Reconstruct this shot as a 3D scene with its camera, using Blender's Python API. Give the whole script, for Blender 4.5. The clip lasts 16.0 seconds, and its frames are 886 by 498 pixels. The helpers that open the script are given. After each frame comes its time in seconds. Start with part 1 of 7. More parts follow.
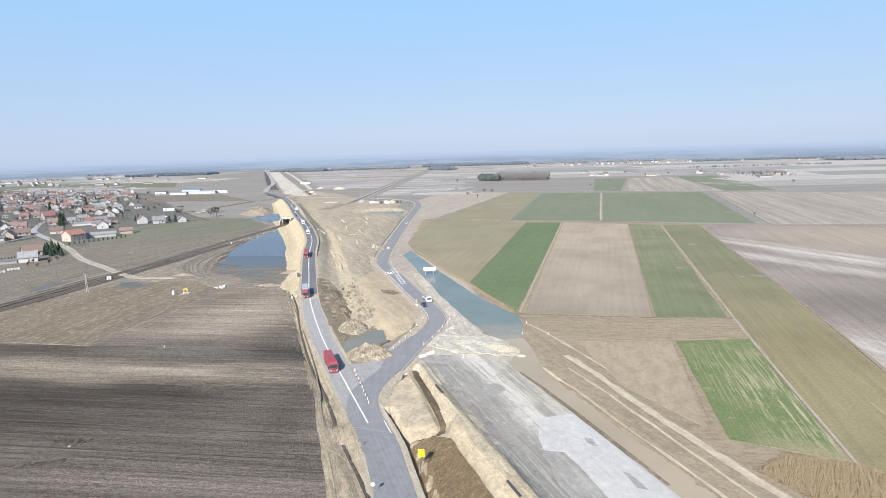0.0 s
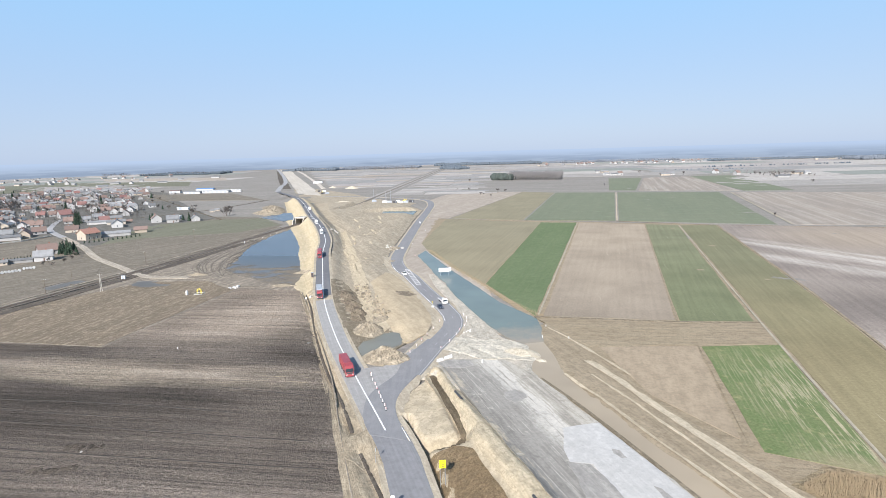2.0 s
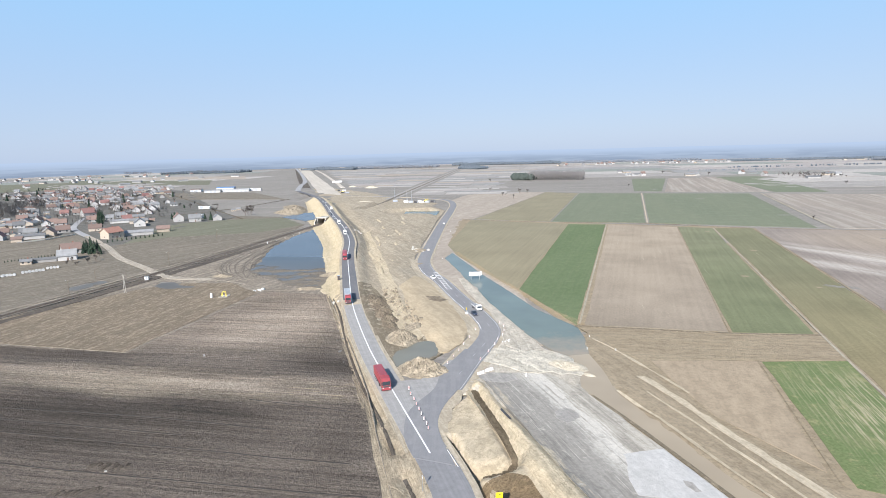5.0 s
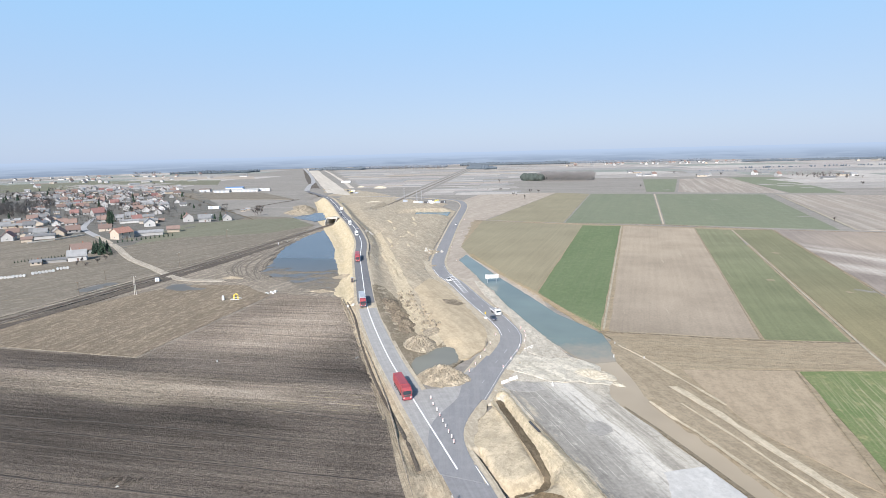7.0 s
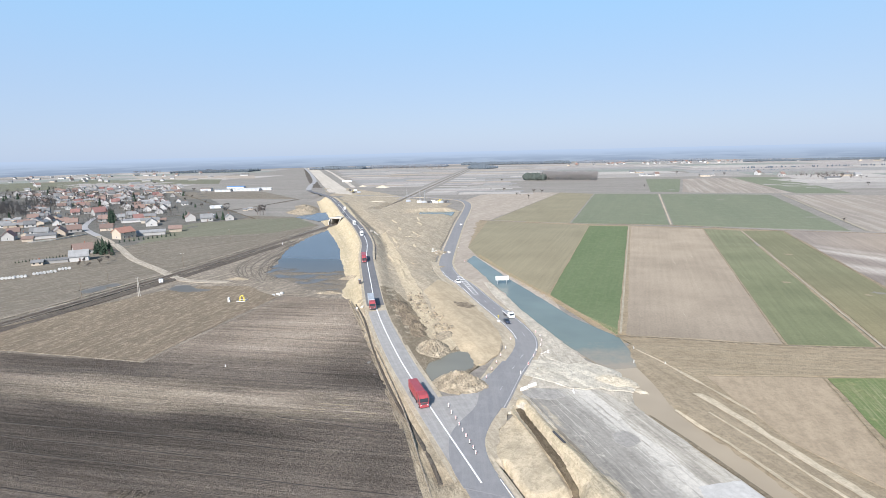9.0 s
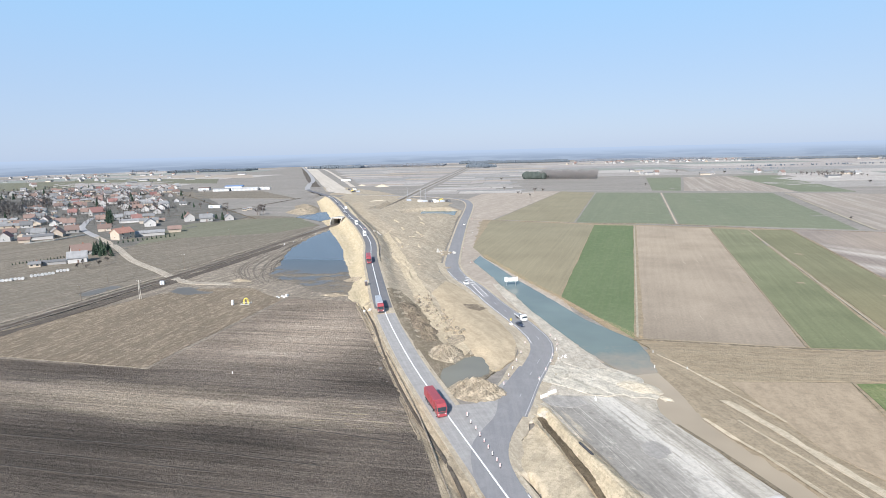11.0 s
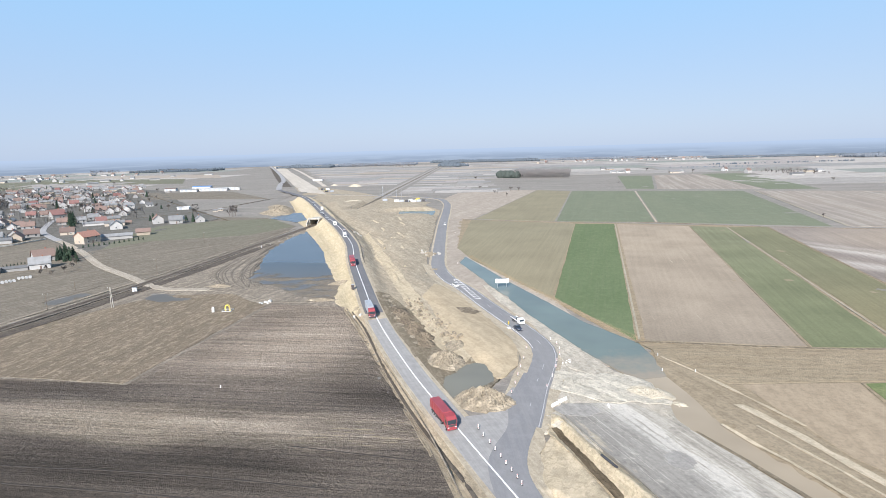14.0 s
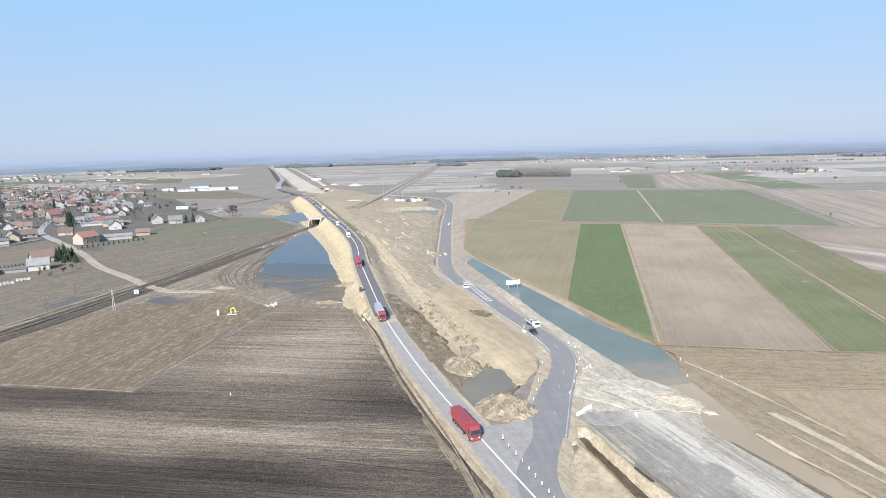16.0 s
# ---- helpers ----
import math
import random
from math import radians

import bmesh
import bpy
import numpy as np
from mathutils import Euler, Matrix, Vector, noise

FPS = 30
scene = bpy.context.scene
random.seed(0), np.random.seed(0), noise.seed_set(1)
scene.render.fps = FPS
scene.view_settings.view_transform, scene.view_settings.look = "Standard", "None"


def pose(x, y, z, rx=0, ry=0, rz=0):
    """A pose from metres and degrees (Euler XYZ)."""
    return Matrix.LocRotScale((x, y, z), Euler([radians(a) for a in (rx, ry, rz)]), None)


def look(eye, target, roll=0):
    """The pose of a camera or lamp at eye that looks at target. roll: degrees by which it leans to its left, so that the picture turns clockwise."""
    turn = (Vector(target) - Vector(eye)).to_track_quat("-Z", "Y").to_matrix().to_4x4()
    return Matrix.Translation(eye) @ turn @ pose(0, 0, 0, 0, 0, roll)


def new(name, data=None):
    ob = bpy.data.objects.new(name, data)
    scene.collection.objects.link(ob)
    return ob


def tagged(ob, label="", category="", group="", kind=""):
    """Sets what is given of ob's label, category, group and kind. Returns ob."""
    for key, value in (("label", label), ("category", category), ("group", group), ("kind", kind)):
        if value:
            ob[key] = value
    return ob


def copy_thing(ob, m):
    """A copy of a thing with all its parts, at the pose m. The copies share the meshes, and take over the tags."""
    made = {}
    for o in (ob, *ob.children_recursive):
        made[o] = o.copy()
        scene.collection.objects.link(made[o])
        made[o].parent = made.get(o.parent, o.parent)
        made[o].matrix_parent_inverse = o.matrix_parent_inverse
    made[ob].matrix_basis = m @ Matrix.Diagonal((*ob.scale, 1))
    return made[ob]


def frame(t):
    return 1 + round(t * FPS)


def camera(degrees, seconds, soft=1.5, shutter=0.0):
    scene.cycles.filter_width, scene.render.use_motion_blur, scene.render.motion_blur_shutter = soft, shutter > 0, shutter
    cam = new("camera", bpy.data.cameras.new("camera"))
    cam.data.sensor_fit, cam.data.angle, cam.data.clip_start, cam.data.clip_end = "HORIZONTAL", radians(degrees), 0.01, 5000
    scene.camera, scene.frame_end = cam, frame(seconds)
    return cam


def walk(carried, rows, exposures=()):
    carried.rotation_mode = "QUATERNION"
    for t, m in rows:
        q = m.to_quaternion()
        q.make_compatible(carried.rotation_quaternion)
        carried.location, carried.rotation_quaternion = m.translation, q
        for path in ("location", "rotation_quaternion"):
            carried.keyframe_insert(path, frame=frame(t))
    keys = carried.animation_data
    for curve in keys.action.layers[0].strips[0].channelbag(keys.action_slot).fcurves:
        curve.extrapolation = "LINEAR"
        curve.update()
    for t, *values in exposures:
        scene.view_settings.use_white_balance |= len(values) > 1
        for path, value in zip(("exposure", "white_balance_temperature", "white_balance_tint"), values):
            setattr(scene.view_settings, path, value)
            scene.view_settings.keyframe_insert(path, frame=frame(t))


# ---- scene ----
from mathutils import geometry

cam = camera(77.2, 16.0, soft=0.7)
PATH = [
    (0, (4.618, 1.555, 65.609), (4.499, 3.522, 65.266), -1.6),
    (0.5, (4.217, 2.588, 65.572), (4.088, 4.554, 65.229), -1.6),
    (1, (3.688, 3.679, 65.525), (3.55, 5.644, 65.181), -1.6),
    (1.5, (2.958, 4.868, 65.5), (2.81, 6.833, 65.156), -1.6),
    (2, (2.028, 6.139, 65.505), (1.869, 8.102, 65.161), -1.6),
    (2.5, (0.919, 7.547, 65.537), (0.751, 9.51, 65.192), -1.6),
    (3, (-0.432, 9.163, 65.602), (-0.61, 11.125, 65.258), -1.5),
    (3.5, (-1.967, 10.915, 65.658), (-2.153, 12.877, 65.314), -1.5),
    (4, (-3.558, 12.701, 65.688), (-3.755, 14.661, 65.343), -1.5),
    (6.5, (-10.481, 20.896, 65.562), (-10.715, 22.852, 65.219), -1.4),
    (7, (-11.765, 22.281, 65.546), (-12.005, 24.236, 65.203), -1.4),
    (7.5, (-13.12, 23.509, 65.534), (-13.368, 25.464, 65.192), -1.3),
    (8, (-14.451, 24.61, 65.524), (-14.705, 26.564, 65.18), -1.3),
    (8.5, (-15.728, 25.669, 65.544), (-15.989, 27.621, 65.199), -1.3),
    (9, (-17.165, 26.827, 65.57), (-17.404, 28.782, 65.225), -1.3),
    (11.5, (-24.605, 33.126, 65.705), (-24.834, 35.082, 65.355), -1.4),
    (12, (-26.313, 34.325, 65.722), (-26.548, 36.28, 65.372), -1.4),
    (12.5, (-28.001, 35.399, 65.707), (-28.235, 37.354, 65.356), -1.4),
    (13, (-29.651, 36.474, 65.682), (-29.827, 38.435, 65.329), -1.4),
    (13.5, (-31.195, 37.525, 65.693), (-31.331, 39.488, 65.339), -1.5),
    (14, (-32.664, 38.621, 65.686), (-32.787, 40.585, 65.331), -1.5),
    (14.5, (-34.178, 39.859, 65.681), (-34.295, 41.823, 65.325), -1.5),
    (15, (-35.704, 41.212, 65.675), (-35.817, 43.177, 65.318), -1.5),
    (15.5, (-37.22, 42.549, 65.659), (-37.333, 44.514, 65.302), -1.5),
    (16, (-38.758, 43.886, 65.631), (-38.871, 45.851, 65.273), -1.5),
]

walk(cam, [(t, look(eye, target, roll)) for t, eye, target, roll in PATH])

# ---- light ----
SUN_ELEVATION, SUN_AZIMUTH = radians(33), radians(191)
world = bpy.data.worlds.new("sky")
scene.world = world
world.use_nodes = True
wt = world.node_tree
wn = wt.nodes
sky = wn.new("ShaderNodeTexSky")
sky.sky_type = "NISHITA"
sky.sun_disc = False
sky.sun_elevation, sky.sun_rotation = SUN_ELEVATION, SUN_AZIMUTH
sky.altitude, sky.air_density, sky.dust_density, sky.ozone_density = 150, 1.0, 0.6, 1.6
# spring haze: pale at the horizon, clear blue above, the same all round
split = wn.new("ShaderNodeSeparateXYZ")
wt.links.new(wn.new("ShaderNodeTexCoord").outputs["Generated"], split.inputs[0])
haze = wn.new("ShaderNodeValToRGB")
haze.color_ramp.interpolation = "EASE"
haze.color_ramp.elements[0].position, haze.color_ramp.elements[0].color = 0.0, (0.365, 0.455, 0.62, 1)
haze.color_ramp.elements[1].position, haze.color_ramp.elements[1].color = 0.36, (0.26, 0.5, 0.77, 1)
wt.links.new(split.outputs["Z"], haze.inputs[0])
gain = wn.new("ShaderNodeVectorMath")
gain.operation = "SCALE"
gain.inputs["Scale"].default_value = 10.0
wt.links.new(haze.outputs[0], gain.inputs[0])
veil = wn.new("ShaderNodeMapRange")
veil.interpolation_type = "SMOOTHSTEP"
for key, value in (("From Min", 0.3), ("From Max", 0.8), ("To Min", 0.85), ("To Max", 0.0)):
    veil.inputs[key].default_value = value
wt.links.new(split.outputs["Z"], veil.inputs["Value"])
blend = wn.new("ShaderNodeMix")
blend.data_type = "RGBA"
wt.links.new(veil.outputs[0], blend.inputs[0])
wt.links.new(sky.outputs[0], blend.inputs[6])
wt.links.new(gain.outputs[0], blend.inputs[7])
wn["Background"].inputs[1].default_value = 0.085
wt.links.new(blend.outputs[2], wn["Background"].inputs[0])
lamp = bpy.data.lights.new("sun", "SUN")
lamp.energy, lamp.angle, lamp.color = 4.7, radians(0.6), (1.0, 0.938, 0.876)
to_sun = Vector((math.sin(SUN_AZIMUTH) * math.cos(SUN_ELEVATION), math.cos(SUN_AZIMUTH) * math.cos(SUN_ELEVATION), math.sin(SUN_ELEVATION)))
sun = new("sun", lamp)
sun.matrix_world = look((0, -200, 400), Vector((0, -200, 400)) - to_sun)
scene.view_settings.exposure = 0.7
scene.view_settings.use_white_balance = True
scene.view_settings.white_balance_temperature = 6400

# ---- materials ----


class Nodes:
    """A small wrapper that chains shader nodes."""

    def __init__(self, name):
        self.mat = bpy.data.materials.new(name)
        self.mat.use_nodes = True
        self.t = self.mat.node_tree
        self.bsdf = self.t.nodes["Principled BSDF"]

    def node(self, kind, **inputs):
        n = self.t.nodes.new(kind)
        for key, value in inputs.items():
            self.put(n.inputs[key.replace("_", " ")], value)
        return n

    def put(self, socket, value):
        if isinstance(value, bpy.types.NodeSocket):
            self.t.links.new(value, socket)
        else:
            socket.default_value = value

    def mapped(self, scale=(1, 1, 1), turn=0.0, own=False):
        where = self.node("ShaderNodeTexCoord").outputs["Object"] if own else self.node("ShaderNodeNewGeometry").outputs["Position"]
        first = self.node("ShaderNodeMapping", Vector=where, Rotation=(0, 0, -turn)).outputs[0]
        return self.node("ShaderNodeMapping", Vector=first, Scale=scale).outputs[0]

    def noise(self, vector, scale, detail=4.0, rough=0.55):
        return self.node("ShaderNodeTexNoise", Vector=vector, Scale=scale, Detail=detail, Roughness=rough).outputs["Fac"]

    def ramp(self, fac, a, b, low=0.0, high=1.0):
        n = self.node("ShaderNodeMapRange", Value=fac, From_Min=a, From_Max=b, To_Min=low, To_Max=high)
        n.clamp = True
        return n.outputs[0]

    def mix(self, fac, a, b):
        n = self.t.nodes.new("ShaderNodeMix")
        n.data_type = "RGBA"
        self.put(n.inputs[0], fac)
        for socket, value in ((n.inputs[6], a), (n.inputs[7], b)):
            self.put(socket, (*value, 1) if isinstance(value, tuple) and len(value) == 3 else value)
        return n.outputs[2]

    def shade(self, colour, fac, a, b, low, high=1.0):
        """The colour made darker or lighter by a pattern."""
        n = self.t.nodes.new("ShaderNodeVectorMath")
        n.operation = "SCALE"
        self.put(n.inputs[0], colour)
        self.put(n.inputs["Scale"], self.ramp(fac, a, b, low, high))
        return n.outputs[0]

    def bump(self, height, strength, distance):
        self.put(self.bsdf.inputs["Normal"], self.node("ShaderNodeBump", Height=height, Strength=strength, Distance=distance).outputs[0])

    def finish(self, colour, rough=0.9, metal=0.0, specular=0.3):
        self.put(self.bsdf.inputs["Base Color"], (*colour, 1) if isinstance(colour, tuple) else colour)
        self.put(self.bsdf.inputs["Roughness"], rough)
        self.put(self.bsdf.inputs["Metallic"], metal)
        self.put(self.bsdf.inputs["Specular IOR Level"], specular)
        return self.mat


def soil(name, a, b, c, turn=0.0, row=1.6, rows=0.5, patch=0.02, bump=0.5, grain=1.2, speck=0.7):
    """Worked ground: patches of two colours, rows along one heading, flecks of a third colour and dark clods."""
    n = Nodes(name)
    flat = n.mapped()
    along = n.mapped((0.03 / row, 1.0 / row, 1), turn)
    wide = n.mapped((0.25, 1, 1), turn)
    big = n.noise(wide, patch * 2, 5, 0.6)
    mid = n.noise(flat, patch * 9, 4, 0.6)
    lines = n.noise(along, 1.0, 4, 0.65)
    fine = n.noise(flat, grain, 6, 0.75)
    blot = n.noise(flat, grain * 0.18, 5, 0.7)
    col = n.mix(n.ramp(big, 0.38, 0.62), a, b)
    col = n.mix(n.ramp(mid, 0.5, 0.72, 0, 0.55), col, tuple(x * 1.22 for x in b))
    col = n.mix(n.ramp(lines, 0.45, 0.66, 0, rows), col, c)
    clod = n.noise(n.mapped((0.45, 1, 1), turn), grain * 0.42, 5, 0.7)
    col = n.mix(n.ramp(fine, 0.48, 0.6, 0, speck), col, tuple(x * 0.55 for x in a))
    col = n.mix(n.ramp(clod, 0.5, 0.6, 0, speck * 0.85), col, tuple(x * 0.62 for x in b))
    col = n.mix(n.ramp(clod, 0.48, 0.38, 0, speck * 0.7), col, tuple(x * 1.3 for x in b))
    col = n.mix(n.ramp(blot, 0.54, 0.66, 0, speck * 0.6), col, tuple(x * 0.68 for x in b))
    tall = n.node("ShaderNodeMath")
    tall.operation = "ADD"
    n.put(tall.inputs[0], lines)
    n.put(tall.inputs[1], fine)
    n.bump(tall.outputs[0], bump, 0.4)
    return n.finish(col, 0.95, specular=0.15)


def plain(name, colour, rough=0.6, metal=0.0, vary=0.12, scale=0.7, specular=0.4, own=True):
    """A finish with slight stains and grain."""
    n = Nodes(name)
    spots = n.noise(n.mapped(own=own), scale, 5)
    col = n.mix(n.ramp(spots, 0.35, 0.7, 0, 1), tuple(min(1, x * (1 + vary)) for x in colour), tuple(x * (1 - vary) for x in colour))
    return n.finish(col, rough, metal, specular)


def tint(name, low, high, rough=0.8, scale=0.5, grain=0.2):
    """A finish that differs from piece to piece between two colours."""
    n = Nodes(name)
    pick = n.node("ShaderNodeObjectInfo").outputs["Random"]
    spots = n.noise(n.mapped(own=True), scale, 4)
    col = n.mix(pick, low, high)
    col = n.mix(n.ramp(spots, 0.4, 0.75, 0, grain), col, tuple(x * 0.5 for x in low))
    return n.finish(col, rough)


def patch(n, x, y, rx, ry, turn, wander, low, high):
    """A soft-edged stain of the soil: 1 within it, 0 beyond."""
    at_ = n.node("ShaderNodeMapping", Vector=wander, Location=(-x, -y, 0)).outputs[0]
    at_ = n.node("ShaderNodeMapping", Vector=at_, Rotation=(0, 0, -turn)).outputs[0]
    at_ = n.node("ShaderNodeMapping", Vector=at_, Scale=(1 / rx, 1 / ry, 0)).outputs[0]
    far = n.node("ShaderNodeVectorMath")
    far.operation = "LENGTH"
    n.put(far.inputs[0], at_)
    return n.ramp(far.outputs["Value"], 1.45, 0.35, low, high)


def wandering(n, along, across, turn, reach):
    """The place on the land, pushed about by noise, for uneven edges."""
    flat = n.mapped()
    push = n.node("ShaderNodeTexNoise", Vector=n.mapped((along, across, 0.0), turn), Scale=1.0, Detail=5.0, Roughness=0.65).outputs["Color"]
    centred = n.node("ShaderNodeVectorMath", Vector=push)
    centred.operation = "SUBTRACT"
    centred.inputs[1].default_value = (0.5, 0.5, 0.5)
    wide = n.node("ShaderNodeVectorMath")
    wide.operation = "MULTIPLY_ADD"
    n.put(wide.inputs[0], centred.outputs[0])
    wide.inputs[1].default_value = (reach, reach, 0)
    n.put(wide.inputs[2], flat)
    return wide.outputs[0]


def banded_field():
    """Ploughed land with long wet and dry stains along its rows."""
    n = Nodes("ploughed_banded_soil")
    flat = n.mapped()
    turn = radians(-4.5)
    lines = n.noise(n.mapped((0.02, 0.7, 1), turn), 1.0, 5, 0.7)
    broad = n.noise(n.mapped((0.012, 0.2, 1), turn), 1.0, 4, 0.6)
    fine = n.noise(flat, 1.7, 6, 0.8)
    wander = wandering(n, 0.03, 0.16, turn, 16.0)
    y = n.node("ShaderNodeSeparateXYZ", Vector=flat).outputs["Y"]
    col = n.mix(n.ramp(y, 180, 208), (0.176, 0.146, 0.119), (0.262, 0.214, 0.167))
    STAINS = ((-135, 166, 46, 7, 0.9), (-93, 162, 17, 6, 0.85), (-62, 160, 20, 7, 0.55), (-94, 228, 22, 26, 0.5), (-105, 200, 22, 8, 0.35), (-55, 100, 50, 9, 0.25),
              (-168, 184, 50, 6, -0.4), (-60, 180, 19, 8, -0.45), (-66, 206, 9, 24, -0.18), (-130, 146, 50, 8, -0.5), (-84, 148, 22, 5, -0.42), (-125, 131, 50, 10, -0.42), (-70, 138, 22, 7, -0.22), (-110, 250, 10, 16, -0.15), (-44, 132, 8, 14, -0.2))
    for x, y_, rx, ry, gain_ in STAINS:
        fac = patch(n, x, y_, rx, ry, turn, wander, 1.0, 1.0 + gain_)
        scaled = n.t.nodes.new("ShaderNodeVectorMath")
        scaled.operation = "SCALE"
        n.put(scaled.inputs[0], col)
        n.put(scaled.inputs["Scale"], fac)
        col = scaled.outputs[0]
    dry = patch(n, -120, 164, 62, 9, turn, wander, 0.0, 0.35)
    col = n.mix(dry, col, (0.31, 0.255, 0.165))
    furrow = n.noise(n.mapped((0.006, 1.5, 1), turn), 1.0, 4, 0.6)
    clod = n.noise(n.mapped((0.5, 1, 1), turn), 1.0, 5, 0.8)
    dust = n.noise(n.mapped((0.12, 1.0, 1), turn), 0.6, 6, 0.75)
    straw = n.noise(n.mapped((0.1, 1.3, 1), turn), 1.0, 4, 0.7)
    col = n.shade(col, lines, 0.4, 0.62, 0.84, 1.16)
    col = n.shade(col, broad, 0.36, 0.64, 1.14, 0.86)
    col = n.shade(col, furrow, 0.55, 0.63, 1.0, 0.72)
    col = n.shade(col, fine, 0.4, 0.64, 1.26, 0.64)
    col = n.shade(col, clod, 0.42, 0.62, 1.14, 0.8)
    col = n.mix(n.ramp(dust, 0.64, 0.74, 0, 0.35), col, (0.281, 0.23, 0.162))
    strawy = n.node("ShaderNodeMath")
    strawy.operation = "MULTIPLY"
    n.put(strawy.inputs[0], n.ramp(straw, 0.56, 0.62))
    n.put(strawy.inputs[1], patch(n, -60, 158, 15, 6, turn, wander, 0.0, 0.9))
    col = n.mix(strawy.outputs[0], col, (0.46, 0.385, 0.25))
    tall = n.node("ShaderNodeMath")
    tall.operation = "ADD"
    n.put(tall.inputs[0], lines)
    n.put(tall.inputs[1], fine)
    n.bump(tall.outputs[0], 1.0, 0.55)
    return n.finish(col, 0.95, specular=0.15)


def worn_field():
    """Harrowed brown soil with whitish dry streaks across it."""
    n = Nodes("brown_field_with_white_streaks")
    turn = radians(-62)
    flat = n.mapped()
    wander = wandering(n, 0.02, 0.09, turn, 26.0)
    streak = n.noise(n.mapped((0.012, 0.12, 1), turn), 1.0, 5, 0.7)
    rows_ = n.noise(n.mapped((0.01, 0.5, 1), radians(77)), 1.0, 4, 0.65)
    col = n.mix(n.ramp(n.noise(flat, 0.02, 4, 0.6), 0.38, 0.62), (0.3, 0.258, 0.222), (0.238, 0.204, 0.178))
    for x, y, rx, ry, high in ((205, 345, 70, 13, 0.95), (178, 318, 40, 9, 0.7), (128, 178, 22, 16, 0.8), (205, 285, 30, 7, 0.6)):
        streaky = n.node("ShaderNodeMath")
        streaky.operation = "MULTIPLY"
        n.put(streaky.inputs[0], patch(n, x, y, rx, ry, turn, wander, 0.0, high))
        n.put(streaky.inputs[1], n.ramp(streak, 0.36, 0.56, 0.1, 1.0))
        col = n.mix(streaky.outputs[0], col, (0.52, 0.475, 0.42))
    col = n.mix(patch(n, 262, 400, 60, 60, 0.0, wander, 0.0, 0.8), col, (0.37, 0.305, 0.235))
    col = n.shade(col, patch(n, 158, 232, 34, 30, turn, wander, 0.0, 1.0), 0.0, 1.0, 1.0, 0.82)
    col = n.shade(col, rows_, 0.38, 0.64, 1.08, 0.9)
    col = n.shade(col, n.noise(flat, 0.9, 6, 0.75), 0.4, 0.62, 1.1, 0.86)
    n.bump(rows_, 0.3, 0.3)
    return n.finish(col, 0.95, specular=0.15)


def graded_field(name, south, north, y0, y1, turn, fleck, rows_=0.12, mottle=0.16):
    """A field whose cover changes slowly from south to north, with soft blotches, faint rows and a few pale scratches."""
    n = Nodes(name)
    flat = n.mapped()
    y = n.node("ShaderNodeSeparateXYZ", Vector=wandering(n, 0.012, 0.012, turn, 70.0)).outputs["Y"]
    lines = n.noise(n.mapped((0.01, 0.5, 1), turn), 1.0, 4, 0.65)
    scratch = n.noise(n.mapped((0.03, 0.9, 1), turn + 0.12), 1.0, 3, 0.6)
    where = n.noise(flat, 0.035, 3, 0.5)
    col = n.mix(n.ramp(y, y0, y1), south, north)
    col = n.shade(col, n.noise(flat, 0.025, 5, 0.62), 0.36, 0.64, 1 + mottle, 1 - mottle)
    col = n.shade(col, lines, 0.38, 0.64, 1 + rows_, 1 - rows_)
    col = n.shade(col, n.noise(flat, 1.1, 6, 0.75), 0.4, 0.62, 1.08, 0.88)
    mark = n.node("ShaderNodeMath")
    mark.operation = "MULTIPLY"
    n.put(mark.inputs[0], n.ramp(scratch, 0.64, 0.68))
    n.put(mark.inputs[1], n.ramp(where, 0.54, 0.62, 0.0, 0.7))
    col = n.mix(mark.outputs[0], col, fleck)
    n.bump(lines, 0.3, 0.25)
    return n.finish(col, 0.95, specular=0.15)


def drilled_crop():
    """Young green crop, mottled with yellow weeds, with pale bare drill rows towards its south-eastern end."""
    n = Nodes("patchy_green_crop")
    turn = radians(79)
    flat = n.mapped()
    wander = wandering(n, 0.06, 0.06, turn, 14.0)
    drill = n.noise(n.mapped((0.05, 1.5, 1), turn), 1.0, 4, 0.7)
    weeds = n.noise(flat, 0.22, 6, 0.72)
    col = n.mix(n.ramp(n.noise(flat, 0.07, 4, 0.6), 0.38, 0.64), (0.135, 0.18, 0.075), (0.172, 0.198, 0.092))
    col = n.mix(n.ramp(weeds, 0.54, 0.63, 0, 0.75), col, (0.27, 0.262, 0.135))
    bare = n.node("ShaderNodeMath")
    bare.operation = "MULTIPLY"
    n.put(bare.inputs[0], n.ramp(drill, 0.5, 0.57))
    n.put(bare.inputs[1], patch(n, 86, 138, 15, 40, 0.0, wander, 0.0, 0.85))
    col = n.mix(bare.outputs[0], col, (0.43, 0.38, 0.26))
    col = n.mix(patch(n, 78, 114, 14, 5, 0.0, wander, 0.0, 0.7), col, (0.31, 0.265, 0.165))
    col = n.shade(col, n.noise(flat, 1.3, 6, 0.75), 0.4, 0.62, 1.12, 0.82)
    n.bump(drill, 0.4, 0.3)
    return n.finish(col, 0.95, specular=0.15)


